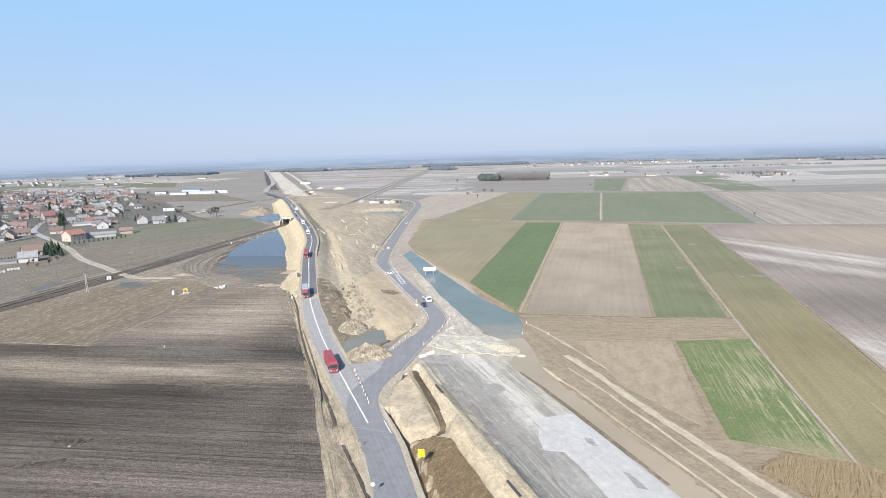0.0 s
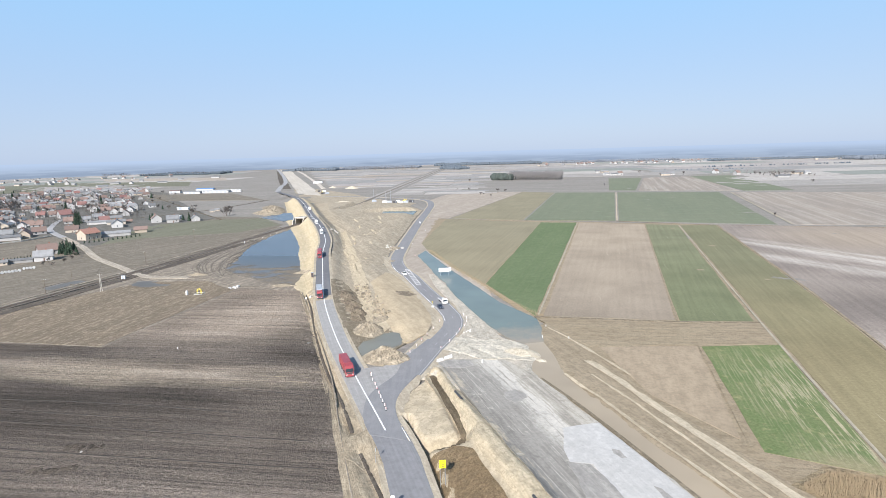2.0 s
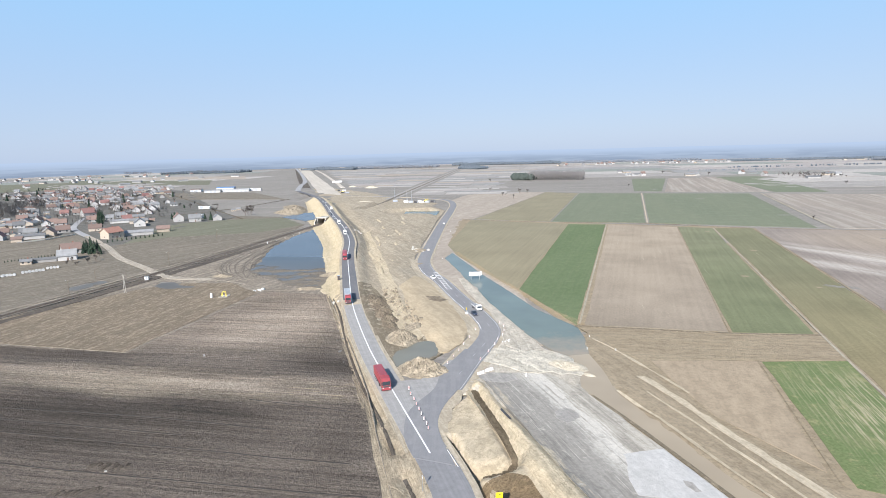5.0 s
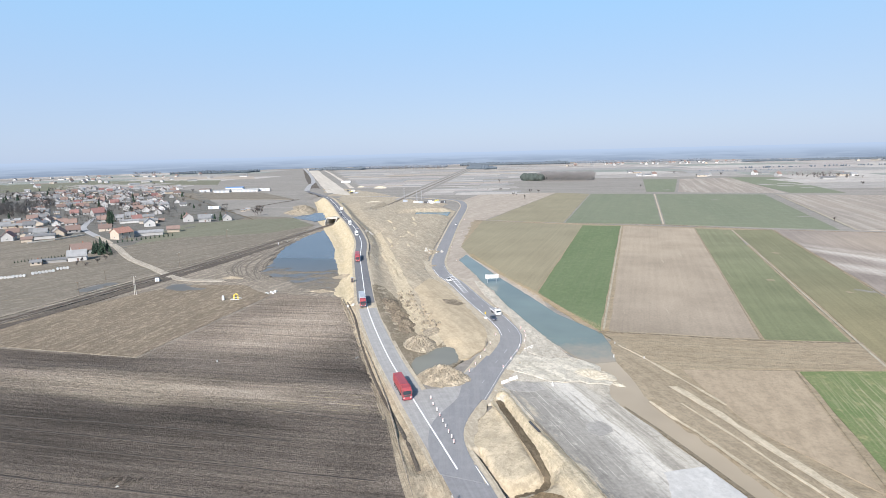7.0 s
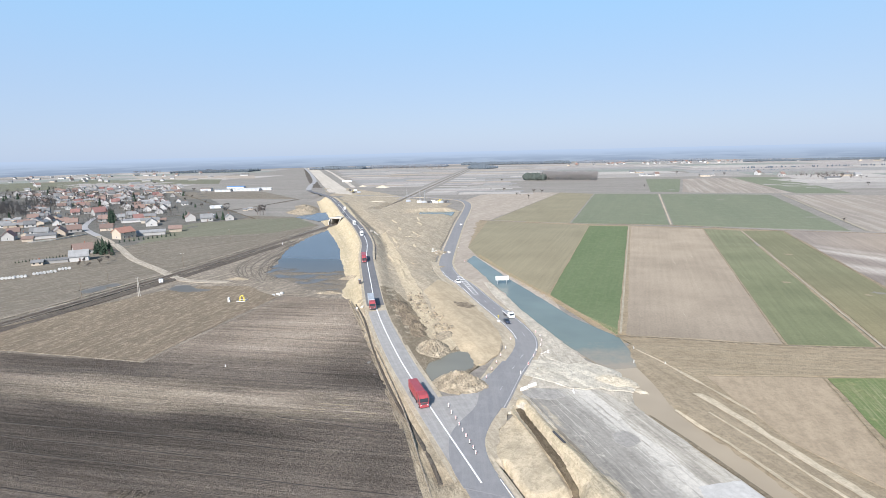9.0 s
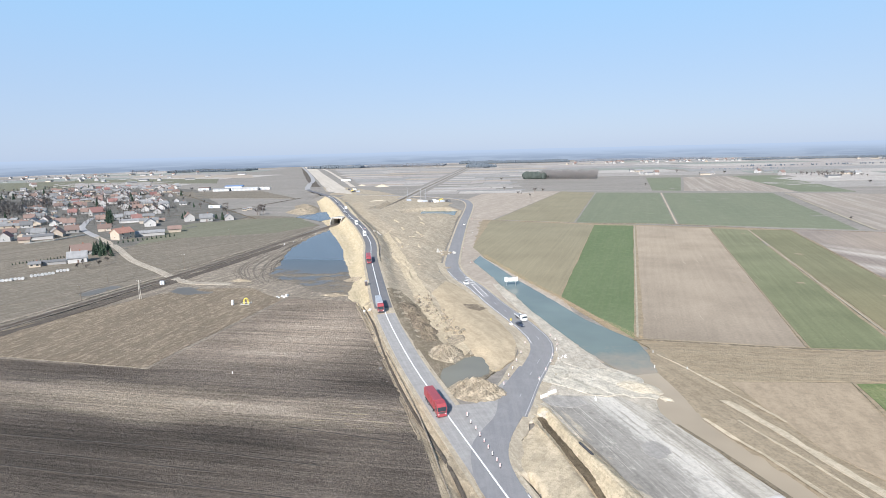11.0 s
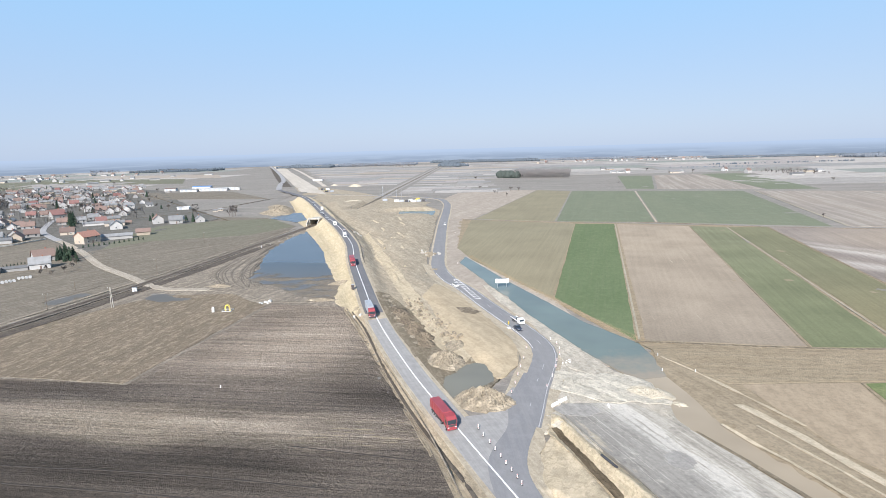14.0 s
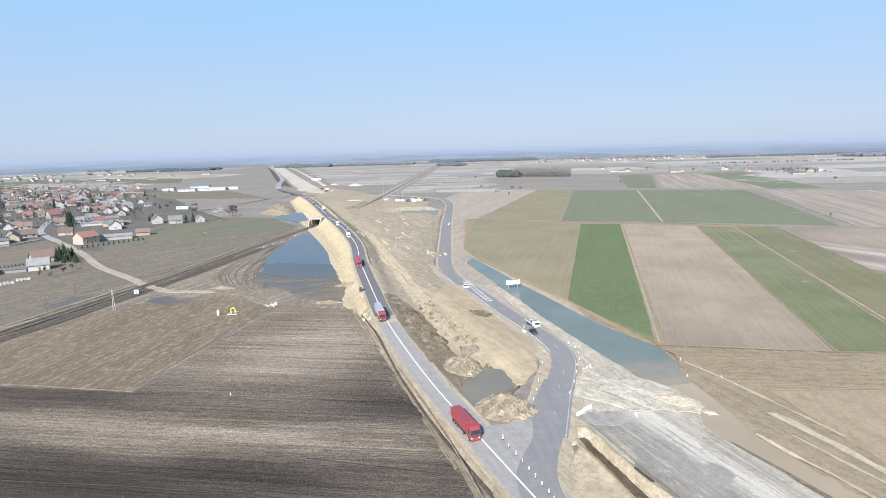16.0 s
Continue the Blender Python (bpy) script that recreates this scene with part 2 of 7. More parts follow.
def flooded_mud():
    """Mud under a film of water: pools and bars in one sheet."""
    n = Nodes("flooded_mud")
    wander = n.mapped((0.6, 1.5, 1), radians(12))
    pools = n.noise(wander, 0.075, 6, 0.68)
    fine = n.noise(n.mapped(), 0.7, 5, 0.7)
    north = n.node("ShaderNodeSeparateXYZ", Vector=n.mapped()).outputs["Y"]
    deeper = n.node("ShaderNodeMath")
    deeper.operation = "ADD"
    n.put(deeper.inputs[0], pools)
    n.put(deeper.inputs[1], n.ramp(north, 314, 368, 0.0, 0.4))
    wet = n.ramp(deeper.outputs[0], 0.5, 0.575)
    mud = n.mix(n.ramp(fine, 0.38, 0.62), (0.25, 0.214, 0.166), (0.16, 0.136, 0.106))
    col = n.mix(wet, mud, n.mix(n.ramp(north, 300, 362), (0.12, 0.108, 0.092), (0.075, 0.085, 0.094)))
    n.bump(n.ramp(deeper.outputs[0], 0.545, 0.5), 0.6, 0.3)
    return n.finish(col, n.ramp(wet, 0, 1, 0.85, 0.28), specular=0.16)


M = {}
M["balk"] = soil("pale_balk_grass", (0.36, 0.32, 0.245), (0.41, 0.37, 0.29), (0.3, 0.265, 0.2), radians(77), 1.0, 0.5, 0.05, 0.4, speck=0.3)
M["grass"] = soil("dry_grass", (0.25, 0.23, 0.205), (0.305, 0.28, 0.252), (0.21, 0.205, 0.175), 0.0, 6.0, 0.65, 0.012, speck=0.4)
M["dark_field"] = banded_field()
M["worn_field"] = worn_field()
M["flooded_mud"] = flooded_mud()
M["mown"] = soil("matted_brown_grass", (0.228, 0.184, 0.134), (0.305, 0.248, 0.18), (0.13, 0.108, 0.08), radians(84), 1.6, 0.6, 0.06, 1.0, 1.3, speck=0.9)
M["mud"] = soil("churned_mud", (0.25, 0.214, 0.17), (0.355, 0.306, 0.244), (0.165, 0.14, 0.112), radians(70), 2.4, 0.7, 0.06, 1.0, 1.0, 0.75)
M["brown"] = graded_field("bare_brown_field", (0.305, 0.254, 0.196), (0.355, 0.294, 0.222), 230, 400, radians(77), (0.47, 0.41, 0.31), 0.045, 0.12)
M["tan"] = soil("tan_stubble", (0.385, 0.31, 0.222), (0.355, 0.286, 0.204), (0.25, 0.2, 0.14), radians(80), 3.0, 0.3, 0.05, 0.4, 0.8, speck=0.35)
M["hstrip"] = soil("rough_tan_grass", (0.335, 0.273, 0.188), (0.288, 0.232, 0.158), (0.38, 0.318, 0.226), radians(-5), 2.0, 0.6, 0.05, 0.6, speck=0.45)
M["olive"] = graded_field("olive_field", (0.275, 0.24, 0.16), (0.258, 0.231, 0.157), 300, 480, radians(77), (0.34, 0.3, 0.21), 0.06, 0.07)
M["green"] = soil("winter_wheat_green", (0.125, 0.165, 0.082), (0.147, 0.186, 0.096), (0.17, 0.196, 0.11), radians(77), 1.5, 0.4, 0.02, 0.3, speck=0.2)
M["green_dull"] = graded_field("dull_green_crop", (0.176, 0.19, 0.108), (0.196, 0.2, 0.124), 240, 420, radians(77), (0.36, 0.34, 0.23), 0.08, 0.12)
# far crop green, paled and greyed with haze in the colour
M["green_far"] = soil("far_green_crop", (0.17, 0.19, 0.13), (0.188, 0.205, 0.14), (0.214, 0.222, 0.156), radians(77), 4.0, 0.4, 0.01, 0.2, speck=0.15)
M["green_patchy"] = drilled_crop()
M["pale"] = soil("pale_worn_field", (0.32, 0.275, 0.23), (0.28, 0.245, 0.21), (0.47, 0.43, 0.37), radians(77), 8.0, 0.7, 0.012, 0.3, speck=0.18)
M["sand"] = soil("construction_sand", (0.37, 0.315, 0.235), (0.43, 0.37, 0.28), (0.28, 0.238, 0.178), radians(115), 1.8, 0.7, 0.05, 0.7, 1.0, speck=0.55)
M["bright_sand"] = soil("pale_sand", (0.52, 0.43, 0.28), (0.58, 0.49, 0.34), (0.42, 0.34, 0.22), radians(112), 2.0, 0.5, 0.06, 0.7, speck=0.35)
M["dirt"] = soil("brown_dirt", (0.215, 0.178, 0.126), (0.285, 0.24, 0.175), (0.15, 0.124, 0.09), radians(112), 1.5, 0.6, 0.08, 0.9)
M["wet_mud"] = soil("wet_brown_ground", (0.282, 0.23, 0.16), (0.328, 0.27, 0.192), (0.385, 0.32, 0.226), radians(112), 1.6, 0.5, 0.05, 0.5, speck=0.45)
M["track"] = soil("gravel_track", (0.48, 0.41, 0.305), (0.56, 0.485, 0.365), (0.38, 0.318, 0.23), radians(112), 1.3, 0.8, 0.06, 0.5, speck=0.4)
M["reed"] = soil("dry_reeds_bed", (0.31, 0.245, 0.155), (0.26, 0.205, 0.13), (0.39, 0.315, 0.205), 0.0, 1.0, 0.5, 0.06, 0.8)
M["platform_white"] = soil("white_cement_subbase", (0.475, 0.462, 0.44), (0.52, 0.507, 0.483), (0.42, 0.408, 0.385), radians(112), 2.0, 0.4, 0.06, 0.3, speck=0.2)
M["platform_dark"] = soil("dark_gravel", (0.3, 0.285, 0.262), (0.36, 0.342, 0.315), (0.45, 0.425, 0.385), radians(112), 1.0, 0.85, 0.06, 0.4, speck=0.35)
M["asphalt"] = soil("new_asphalt", (0.15, 0.15, 0.16), (0.175, 0.175, 0.183), (0.2, 0.2, 0.205), radians(112), 1.2, 0.5, 0.04, 0.15, 3.0, speck=0.1)
M["asphalt_old"] = soil("worn_light_asphalt", (0.34, 0.335, 0.335), (0.38, 0.375, 0.37), (0.29, 0.285, 0.29), radians(112), 1.5, 0.5, 0.04, 0.15, 3.0, speck=0.1)
M["asphalt_mid"] = soil("dusty_asphalt", (0.22, 0.22, 0.23), (0.25, 0.248, 0.25), (0.28, 0.275, 0.275), radians(95), 1.5, 0.5, 0.03, 0.15, 3.0, speck=0.1)
M["gravel"] = soil("gravel_shoulder", (0.416, 0.36, 0.276), (0.489, 0.425, 0.327), (0.333, 0.28, 0.202), radians(112), 1.0, 0.5, 0.06, 0.5, speck=0.35)
# near-black strips that mark the tractor furrows
M["dark_furrow"] = plain("wet_dark_furrow", (0.05, 0.043, 0.038), 0.9, vary=0.3, own=False)
M["paint"] = plain("white_road_paint", (0.75, 0.75, 0.74), 0.7, vary=0.1, own=False)

M["channel"] = soil("wet_channel_soil", (0.115, 0.09, 0.06), (0.15, 0.12, 0.082), (0.19, 0.155, 0.11), radians(112), 0.8, 0.5, 0.1, 0.8)
M["berm"] = soil("bright_berm_sand", (0.53, 0.44, 0.305), (0.6, 0.51, 0.365), (0.4, 0.325, 0.22), radians(112), 0.9, 0.5, 0.12, 1.0, 1.1, 0.55)
M["yard"] = soil("rolled_pale_gravel", (0.45, 0.405, 0.335), (0.56, 0.51, 0.425), (0.38, 0.34, 0.275), radians(100), 1.4, 0.5, 0.07, 0.8, 0.9, 0.5)
M["tipped"] = soil("tipped_pale_sand", (0.53, 0.485, 0.4), (0.63, 0.58, 0.485), (0.43, 0.385, 0.305), radians(130), 1.2, 0.45, 0.09, 1.0, 0.7, 0.6)
M["bank_sand"] = soil("worn_sand_bank", (0.475, 0.4, 0.285), (0.53, 0.45, 0.325), (0.37, 0.308, 0.218), radians(113), 1.0, 0.7, 0.07, 0.8, 1.0, 0.4)
M["hay"] = soil("dry_hay_meadow", (0.2, 0.175, 0.138), (0.245, 0.214, 0.17), (0.148, 0.13, 0.102), radians(60), 3.0, 0.8, 0.03, 0.5, 1.0, 0.6)
M["lane"] = soil("pale_village_track", (0.4, 0.352, 0.285), (0.46, 0.41, 0.335), (0.31, 0.268, 0.215), radians(135), 1.0, 0.6, 0.06, 0.5, speck=0.5)
M["bed"] = soil("pale_highway_bed", (0.5, 0.45, 0.38), (0.56, 0.51, 0.44), (0.43, 0.385, 0.325), radians(112), 6.0, 0.6, 0.01, 0.3, 0.3, 0.2)
M["ballast"] = soil("grey_brown_ballast", (0.165, 0.143, 0.12), (0.215, 0.188, 0.158), (0.12, 0.105, 0.09), radians(95), 1.2, 0.7, 0.05, 0.6)


def sub_base():
    """Rolled gravel: dark streaks along its western side, white cement dust in drifts, the cement layer to the south-east."""
    n = Nodes("grey_gravel_sub_base")
    turn = radians(112)
    flat = n.mapped()
    place = n.node("ShaderNodeSeparateXYZ", Vector=n.mapped((1, 1, 1), turn))
    streak = n.noise(n.mapped((0.03, 0.5, 1), turn), 1.0, 6, 0.7)
    thin = n.noise(n.mapped((0.05, 2.2, 1), turn), 1.0, 5, 0.7)
    cross = n.noise(n.mapped((0.6, 0.9, 1), turn + 0.5), 0.5, 6, 0.72)
    low = n.noise(flat, 0.06, 4, 0.6)

    def drifted(socket, wide, high):
        m = n.node("ShaderNodeMath")
        m.operation = "MULTIPLY_ADD"
        n.put(m.inputs[0], n.ramp(high, 0.25, 0.75, -1, 1))
        m.inputs[1].default_value = wide
        n.put(m.inputs[2], socket)
        return m.outputs[0]

    v = drifted(drifted(drifted(place.outputs["Y"], 6.0, streak), 2.0, cross), 2.5, low)
    ramp = n.t.nodes.new("ShaderNodeValToRGB")
    n.put(ramp.inputs[0], n.ramp(v, -78, -49))
    stops = ((0.0, (0.44, 0.405, 0.345)), (0.3, (0.47, 0.435, 0.375)), (0.36, (0.56, 0.53, 0.475)), (0.47, (0.545, 0.515, 0.46)), (0.54, (0.34, 0.32, 0.287)), (0.92, (0.262, 0.247, 0.222)), (1.0, (0.4, 0.355, 0.28)))
    while len(ramp.color_ramp.elements) < len(stops):
        ramp.color_ramp.elements.new(0.5)
    for e, (where, colour) in zip(ramp.color_ramp.elements, stops):
        e.position, e.color = where, (*colour, 1)
    col = ramp.outputs[0]
    col = n.mix(n.ramp(thin, 0.57, 0.63, 0, 0.7), col, (0.53, 0.5, 0.44))
    col = n.mix(n.ramp(cross, 0.6, 0.66, 0, 0.75), col, (0.5, 0.47, 0.41))
    col = n.shade(col, streak, 0.38, 0.52, 0.7, 1.02)
    col = n.shade(col, n.noise(flat, 1.6, 6, 0.75), 0.4, 0.6, 1.08, 0.86)
    col = n.shade(col, cross, 0.44, 0.34, 1.0, 0.74)
    n.bump(cross, 0.5, 0.25)
    return n.finish(col, 0.95, specular=0.15)


M["platform"] = sub_base()


def old_road():
    """Dusty asphalt by the junction that turns lighter, more worn and patched to the north."""
    n = Nodes("worn_road_asphalt")
    turn = radians(112)
    flat = n.mapped()
    y = n.node("ShaderNodeSeparateXYZ", Vector=flat).outputs["Y"]
    m = n.node("ShaderNodeMath")
    m.operation = "MULTIPLY_ADD"
    n.put(m.inputs[0], n.noise(n.mapped((0.3, 1, 1), turn), 0.25, 5, 0.65))
    m.inputs[1].default_value = 34.0
    n.put(m.inputs[2], y)
    col = n.mix(n.ramp(m.outputs[0], 146, 158), (0.236, 0.233, 0.238), (0.33, 0.32, 0.308))
    col = n.shade(col, n.noise(n.mapped((0.02, 1.2, 1), turn), 1.0, 5, 0.65), 0.4, 0.62, 0.93, 1.06)
    col = n.shade(col, n.noise(flat, 0.5, 6, 0.7), 0.4, 0.65, 1.05, 0.88)
    n.bump(n.noise(flat, 4.0, 4, 0.7), 0.15, 0.1)
    return n.finish(col, 0.85, specular=0.3)


M["road_near"] = old_road()
M["green_olive"] = graded_field("olive_green_crop", (0.246, 0.21, 0.122), (0.192, 0.188, 0.114), 170, 330, radians(77), (0.4, 0.36, 0.24), 0.08, 0.1)
M["straw"] = soil("straw_verge", (0.375, 0.31, 0.22), (0.45, 0.375, 0.272), (0.255, 0.208, 0.145), radians(113), 1.0, 0.5, 0.06, 0.8, 1.2, 0.6)
M["pit"] = soil("beige_pit_sand", (0.46, 0.385, 0.27), (0.54, 0.455, 0.33), (0.36, 0.295, 0.2), radians(60), 2.2, 0.25, 0.16, 0.6, 0.7, 0.5)
M["scrub"] = soil("dead_weeds", (0.25, 0.18, 0.106), (0.312, 0.23, 0.138), (0.177, 0.13, 0.0782), radians(60), 0.8, 0.6, 0.08, 1.0, 1.8, 0.9)
M["dark_mud"] = soil("dark_wet_mud", (0.1, 0.085, 0.072), (0.135, 0.115, 0.095), (0.19, 0.16, 0.125), radians(82), 2.0, 0.6, 0.04, 0.8)
M["meadow"] = soil("dull_green_meadow", (0.158, 0.162, 0.114), (0.188, 0.186, 0.134), (0.22, 0.2, 0.15), radians(60), 5.0, 0.5, 0.02, 0.4, speck=0.3)
M["paint_worn"] = plain("worn_road_paint", (0.4, 0.4, 0.41), 0.8, vary=0.25, own=False)
M["plateau"] = soil("smooth_tan_sand", (0.44, 0.36, 0.25), (0.485, 0.4, 0.28), (0.37, 0.3, 0.205), radians(118), 2.0, 0.6, 0.04, 0.3, 1.0, 0.3)
M["garden"] = soil("village_gardens", (0.145, 0.138, 0.122), (0.19, 0.178, 0.158), (0.115, 0.118, 0.098), radians(40), 6.0, 0.7, 0.03, 0.3, 0.5, 0.6)
M["steel"] = plain("rusty_steel", (0.2, 0.15, 0.12), 0.5, 0.7)
# far field soils, greyed and then brightened: painted-in distance haze
HAZED_FAR = {"far_a": ((0.3, 0.275, 0.255), (0.33, 0.3, 0.28)), "far_b": ((0.27, 0.255, 0.235), (0.3, 0.28, 0.255)), "far_c": ((0.24, 0.235, 0.225), (0.27, 0.262, 0.248)),
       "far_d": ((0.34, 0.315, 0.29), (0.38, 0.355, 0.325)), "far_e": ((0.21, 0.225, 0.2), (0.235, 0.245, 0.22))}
for key, (low, high) in HAZED_FAR.items():
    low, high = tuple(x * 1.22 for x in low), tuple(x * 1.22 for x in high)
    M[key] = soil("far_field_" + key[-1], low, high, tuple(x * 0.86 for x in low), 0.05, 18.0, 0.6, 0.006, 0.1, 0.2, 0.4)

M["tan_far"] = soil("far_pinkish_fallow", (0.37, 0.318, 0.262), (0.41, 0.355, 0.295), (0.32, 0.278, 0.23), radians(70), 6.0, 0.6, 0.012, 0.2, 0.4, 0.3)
# bluish grey woods: distance haze is put into the base colour
M["hazed_wood"] = plain("far_mixed_wood", (0.15, 0.17, 0.2), 0.95, vary=0.2, scale=0.02, own=False)
# glowing backdrop colour: haze painted in, paler with height, over bluish woods
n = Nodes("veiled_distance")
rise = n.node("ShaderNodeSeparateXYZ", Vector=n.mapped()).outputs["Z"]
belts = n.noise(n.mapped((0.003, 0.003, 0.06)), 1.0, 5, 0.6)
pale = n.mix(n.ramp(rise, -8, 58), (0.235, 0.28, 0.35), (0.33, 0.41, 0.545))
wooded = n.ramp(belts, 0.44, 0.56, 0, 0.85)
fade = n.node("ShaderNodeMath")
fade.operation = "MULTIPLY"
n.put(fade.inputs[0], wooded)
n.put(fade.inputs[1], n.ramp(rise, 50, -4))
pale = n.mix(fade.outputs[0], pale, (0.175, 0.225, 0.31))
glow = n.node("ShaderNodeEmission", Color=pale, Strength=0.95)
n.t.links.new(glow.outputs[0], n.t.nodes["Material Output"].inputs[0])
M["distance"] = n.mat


def water(name, colour, rough, gloss=0.5, silt=None):
    n = Nodes(name)
    ripple = n.noise(n.mapped(), 0.9, 3)
    big = n.noise(n.mapped(), 0.03, 3)
    n.bump(ripple, 0.12, 0.05)
    col = n.mix(n.ramp(big, 0.35, 0.65), colour, tuple(x * 1.25 for x in colour))
    if silt:
        drift = n.node("ShaderNodeMath")
        drift.operation = "MULTIPLY_ADD"
        n.put(drift.inputs[0], n.noise(n.mapped(), 0.12, 5, 0.65))
        drift.inputs[1].default_value = 40.0
        n.put(drift.inputs[2], n.node("ShaderNodeSeparateXYZ", Vector=n.mapped()).outputs["Y"])
        col = n.mix(n.ramp(drift.outputs[0], 232, 212), col, silt)
    return n.finish(col, rough, specular=gloss)


M["water"] = water("muddy_blue_water", (0.07, 0.08, 0.09), 0.22, 0.3)
M["water_teal"] = water("muddy_teal_water", (0.135, 0.16, 0.138), 0.22, 0.2, (0.31, 0.256, 0.186))
M["water_brown"] = water("silty_brown_water", (0.31, 0.256, 0.186), 0.32, 0.12)
M["puddle_mud"] = water("puddle_on_dark_mud", (0.12, 0.108, 0.09), 0.4, 0.12)
M["water_murky"] = water("murky_brown_water", (0.165, 0.155, 0.122), 0.25, 0.2)
M["concrete"] = plain("concrete", (0.42, 0.4, 0.36), 0.9, vary=0.15)
# near-black colour for the painted shade inside the underpass
M["dark"] = plain("dark_void", (0.06, 0.055, 0.05), 0.9)

# ---- land: height and outlines ----
MAIN = [(96, -215, 0), (52, -88, 0), (8, 40, 0), (-12, 98, 0), (-17.3, 115, 0), (-22.8, 128, 0), (-32, 148, 0), (-42, 170, 0), (-55, 200, 0.2), (-72, 245, 0.8), (-87, 294, 1.6),
        (-104, 352, 3), (-117, 403, 4), (-137, 460, 5), (-155, 505, 5.9), (-178, 560, 6.6), (-207, 635, 7), (-235, 705, 7), (-262, 770, 6.2),
        (-300, 850, 4.5), (-340, 930, 2.5), (-385, 1020, 0.8), (-440, 1180, 0), (-526, 1446, 0), (-800, 2150, 0), (-1281, 3351, 0)]
DETOUR = [(-31, 139, 0), (-26, 150, 0), (-22, 162, 0), (-17, 185, 0), (-12.5, 202, 0), (-11.5, 215, 0), (-15.5, 231, 0), (-28, 264, 0), (-39, 295, 0), (-48, 316, 0),
          (-54.5, 344, 0), (-57, 380, 0), (-60, 452, 0), (-63, 538, 0), (-65, 636, 0), (-69, 715, 0), (-82, 775, 0), (-110, 811, 0), (-150, 842, 0), (-260, 890, 0)]
RAIL = [(-262, 60, 0), (-240, 150, 0), (-222, 232, 0), (-206, 320, 0), (-196, 400, 0), (-187, 480, 0), (-180, 545, 0), (-171, 640, 0), (-168, 720, 0), (-169, 1025, 0), (-168, 1500, 0), (-168, 2600, 0)]


def smooth(points, step=4.0):
    """A rounded line through the points."""
    out = []
    p = [Vector(q) for q in points]
    p = [2 * p[0] - p[1], *p, 2 * p[-1] - p[-2]]
    for a, b, c, d in zip(p, p[1:], p[2:], p[3:]):
        count = max(2, int((c - b).length / step))
        for i in range(count):
            u = i / count
            out.append(0.5 * (2 * b + (c - a) * u + (2 * a - 5 * b + 4 * c - d) * u * u + (3 * b - a - 3 * c + d) * u ** 3))
    out.append(p[-2])
    return out


def nearest(line, x, y):
    """Distance of x, y from a line (arrays), the line's height there, and the side (left: negative)."""
    best, high, side = np.full(x.shape, 1e9), np.zeros(x.shape), np.zeros(x.shape)
    for a, b in zip(line, line[1:]):
        dx, dy = b.x - a.x, b.y - a.y
        u = np.clip(((x - a.x) * dx + (y - a.y) * dy) / (dx * dx + dy * dy), 0, 1)
        ex, ey = x - a.x - u * dx, y - a.y - u * dy
        d = np.hypot(ex, ey)
        closer = d < best
        best = np.where(closer, d, best)
        high = np.where(closer, a.z + u * (b.z - a.z), high)
        side = np.where(closer, np.sign(dy * ex - dx * ey), side)
    return best, high, side


def wobble(x, y, size, seed=0.0):
    """Smooth uneven ground, about -1 to 1."""
    x, y = x / size + seed, y / size - seed
    return (np.sin(1.7 * x + 0.6 * y) + np.sin(-0.9 * x + 1.9 * y + 1.3) + np.sin(2.9 * x + 2.3 * y + 2.1) * 0.6 + np.sin(4.1 * x - 3.3 * y) * 0.4) / 2.2


MAIN_LINE, DETOUR_LINE, RAIL_LINE = smooth(MAIN, 8), smooth(DETOUR, 6), smooth(RAIL, 15)
MAIN_NEAR = [p for p in MAIN_LINE if p.y < 1100]
DITCH = smooth([(-12, 85, 0), (-17, 98, 0), (-23, 111, 0), (-27, 119, 0)], 5), smooth([(-31, 128, 0), (-39.5, 148, 0), (-50, 170, 0), (-64, 205, 0), (-75, 235, 0), (-86, 262, 0)], 6)
CHANNEL = [smooth(q, 2) for q in ([(-15, 162, 0), (-13.8, 158.7, 0), (-8.9, 144.6, 0), (-4.6, 132, 0), (-4, 128, 0), (-6.8, 124.2, 0), (-14.4, 121.3, 0)], [(-19.4, 134.5, 0), (-17.5, 128.6, 0), (-13.2, 119.3, 0), (-7, 99.8, 0), (-3, 85, 0)])]
BERM = smooth([(-16, 166, 0), (-9.2, 147.5, 0), (-1.5, 131, 0), (6, 114, 0), (13.5, 97, 0), (20, 80, 0)], 3)
RAISED = [(-38, 204), (-27, 188), (-20, 203), (-19, 216), (-24, 236), (-35, 264), (-47, 298), (-61, 330), (-64, 380), (-66, 452), (-70, 540), (-72, 640), (-95, 700), (-150, 745), (-225, 745), (-195, 640), (-158, 545), (-122, 465), (-103, 404), (-86, 350), (-67, 287), (-50, 232)]
SAND_AREA = [(-40, 187), (-27, 190), (-20, 203), (-19, 216), (-24, 236), (-35, 264), (-47, 298), (-61, 330), (-64, 380), (-66, 452), (-70, 540), (-72, 640), (-95, 700), (-150, 745),
             (-235, 765), (-222, 690), (-190, 610), (-163, 540), (-130, 465), (-105, 385), (-93, 330), (-77, 265), (-62, 232), (-50, 212)]

FLOOD = [(-178, 504), (-151, 442), (-123, 365), (-101, 306), (-95, 276), (-105, 276), (-121, 289), (-134, 302), (-155, 316), (-164, 356), (-174, 388), (-180, 440)]
TEAL = [(-40, 376), (-28, 341), (-18, 311), (-3, 272), (7, 244), (21, 220), (22, 207), (21, 190), (13, 187), (7, 199.8), (1, 213.1), (-6.3, 230.9), (-13.3, 252), (-19.3, 279), (-26, 299), (-33, 325), (-43, 357)]
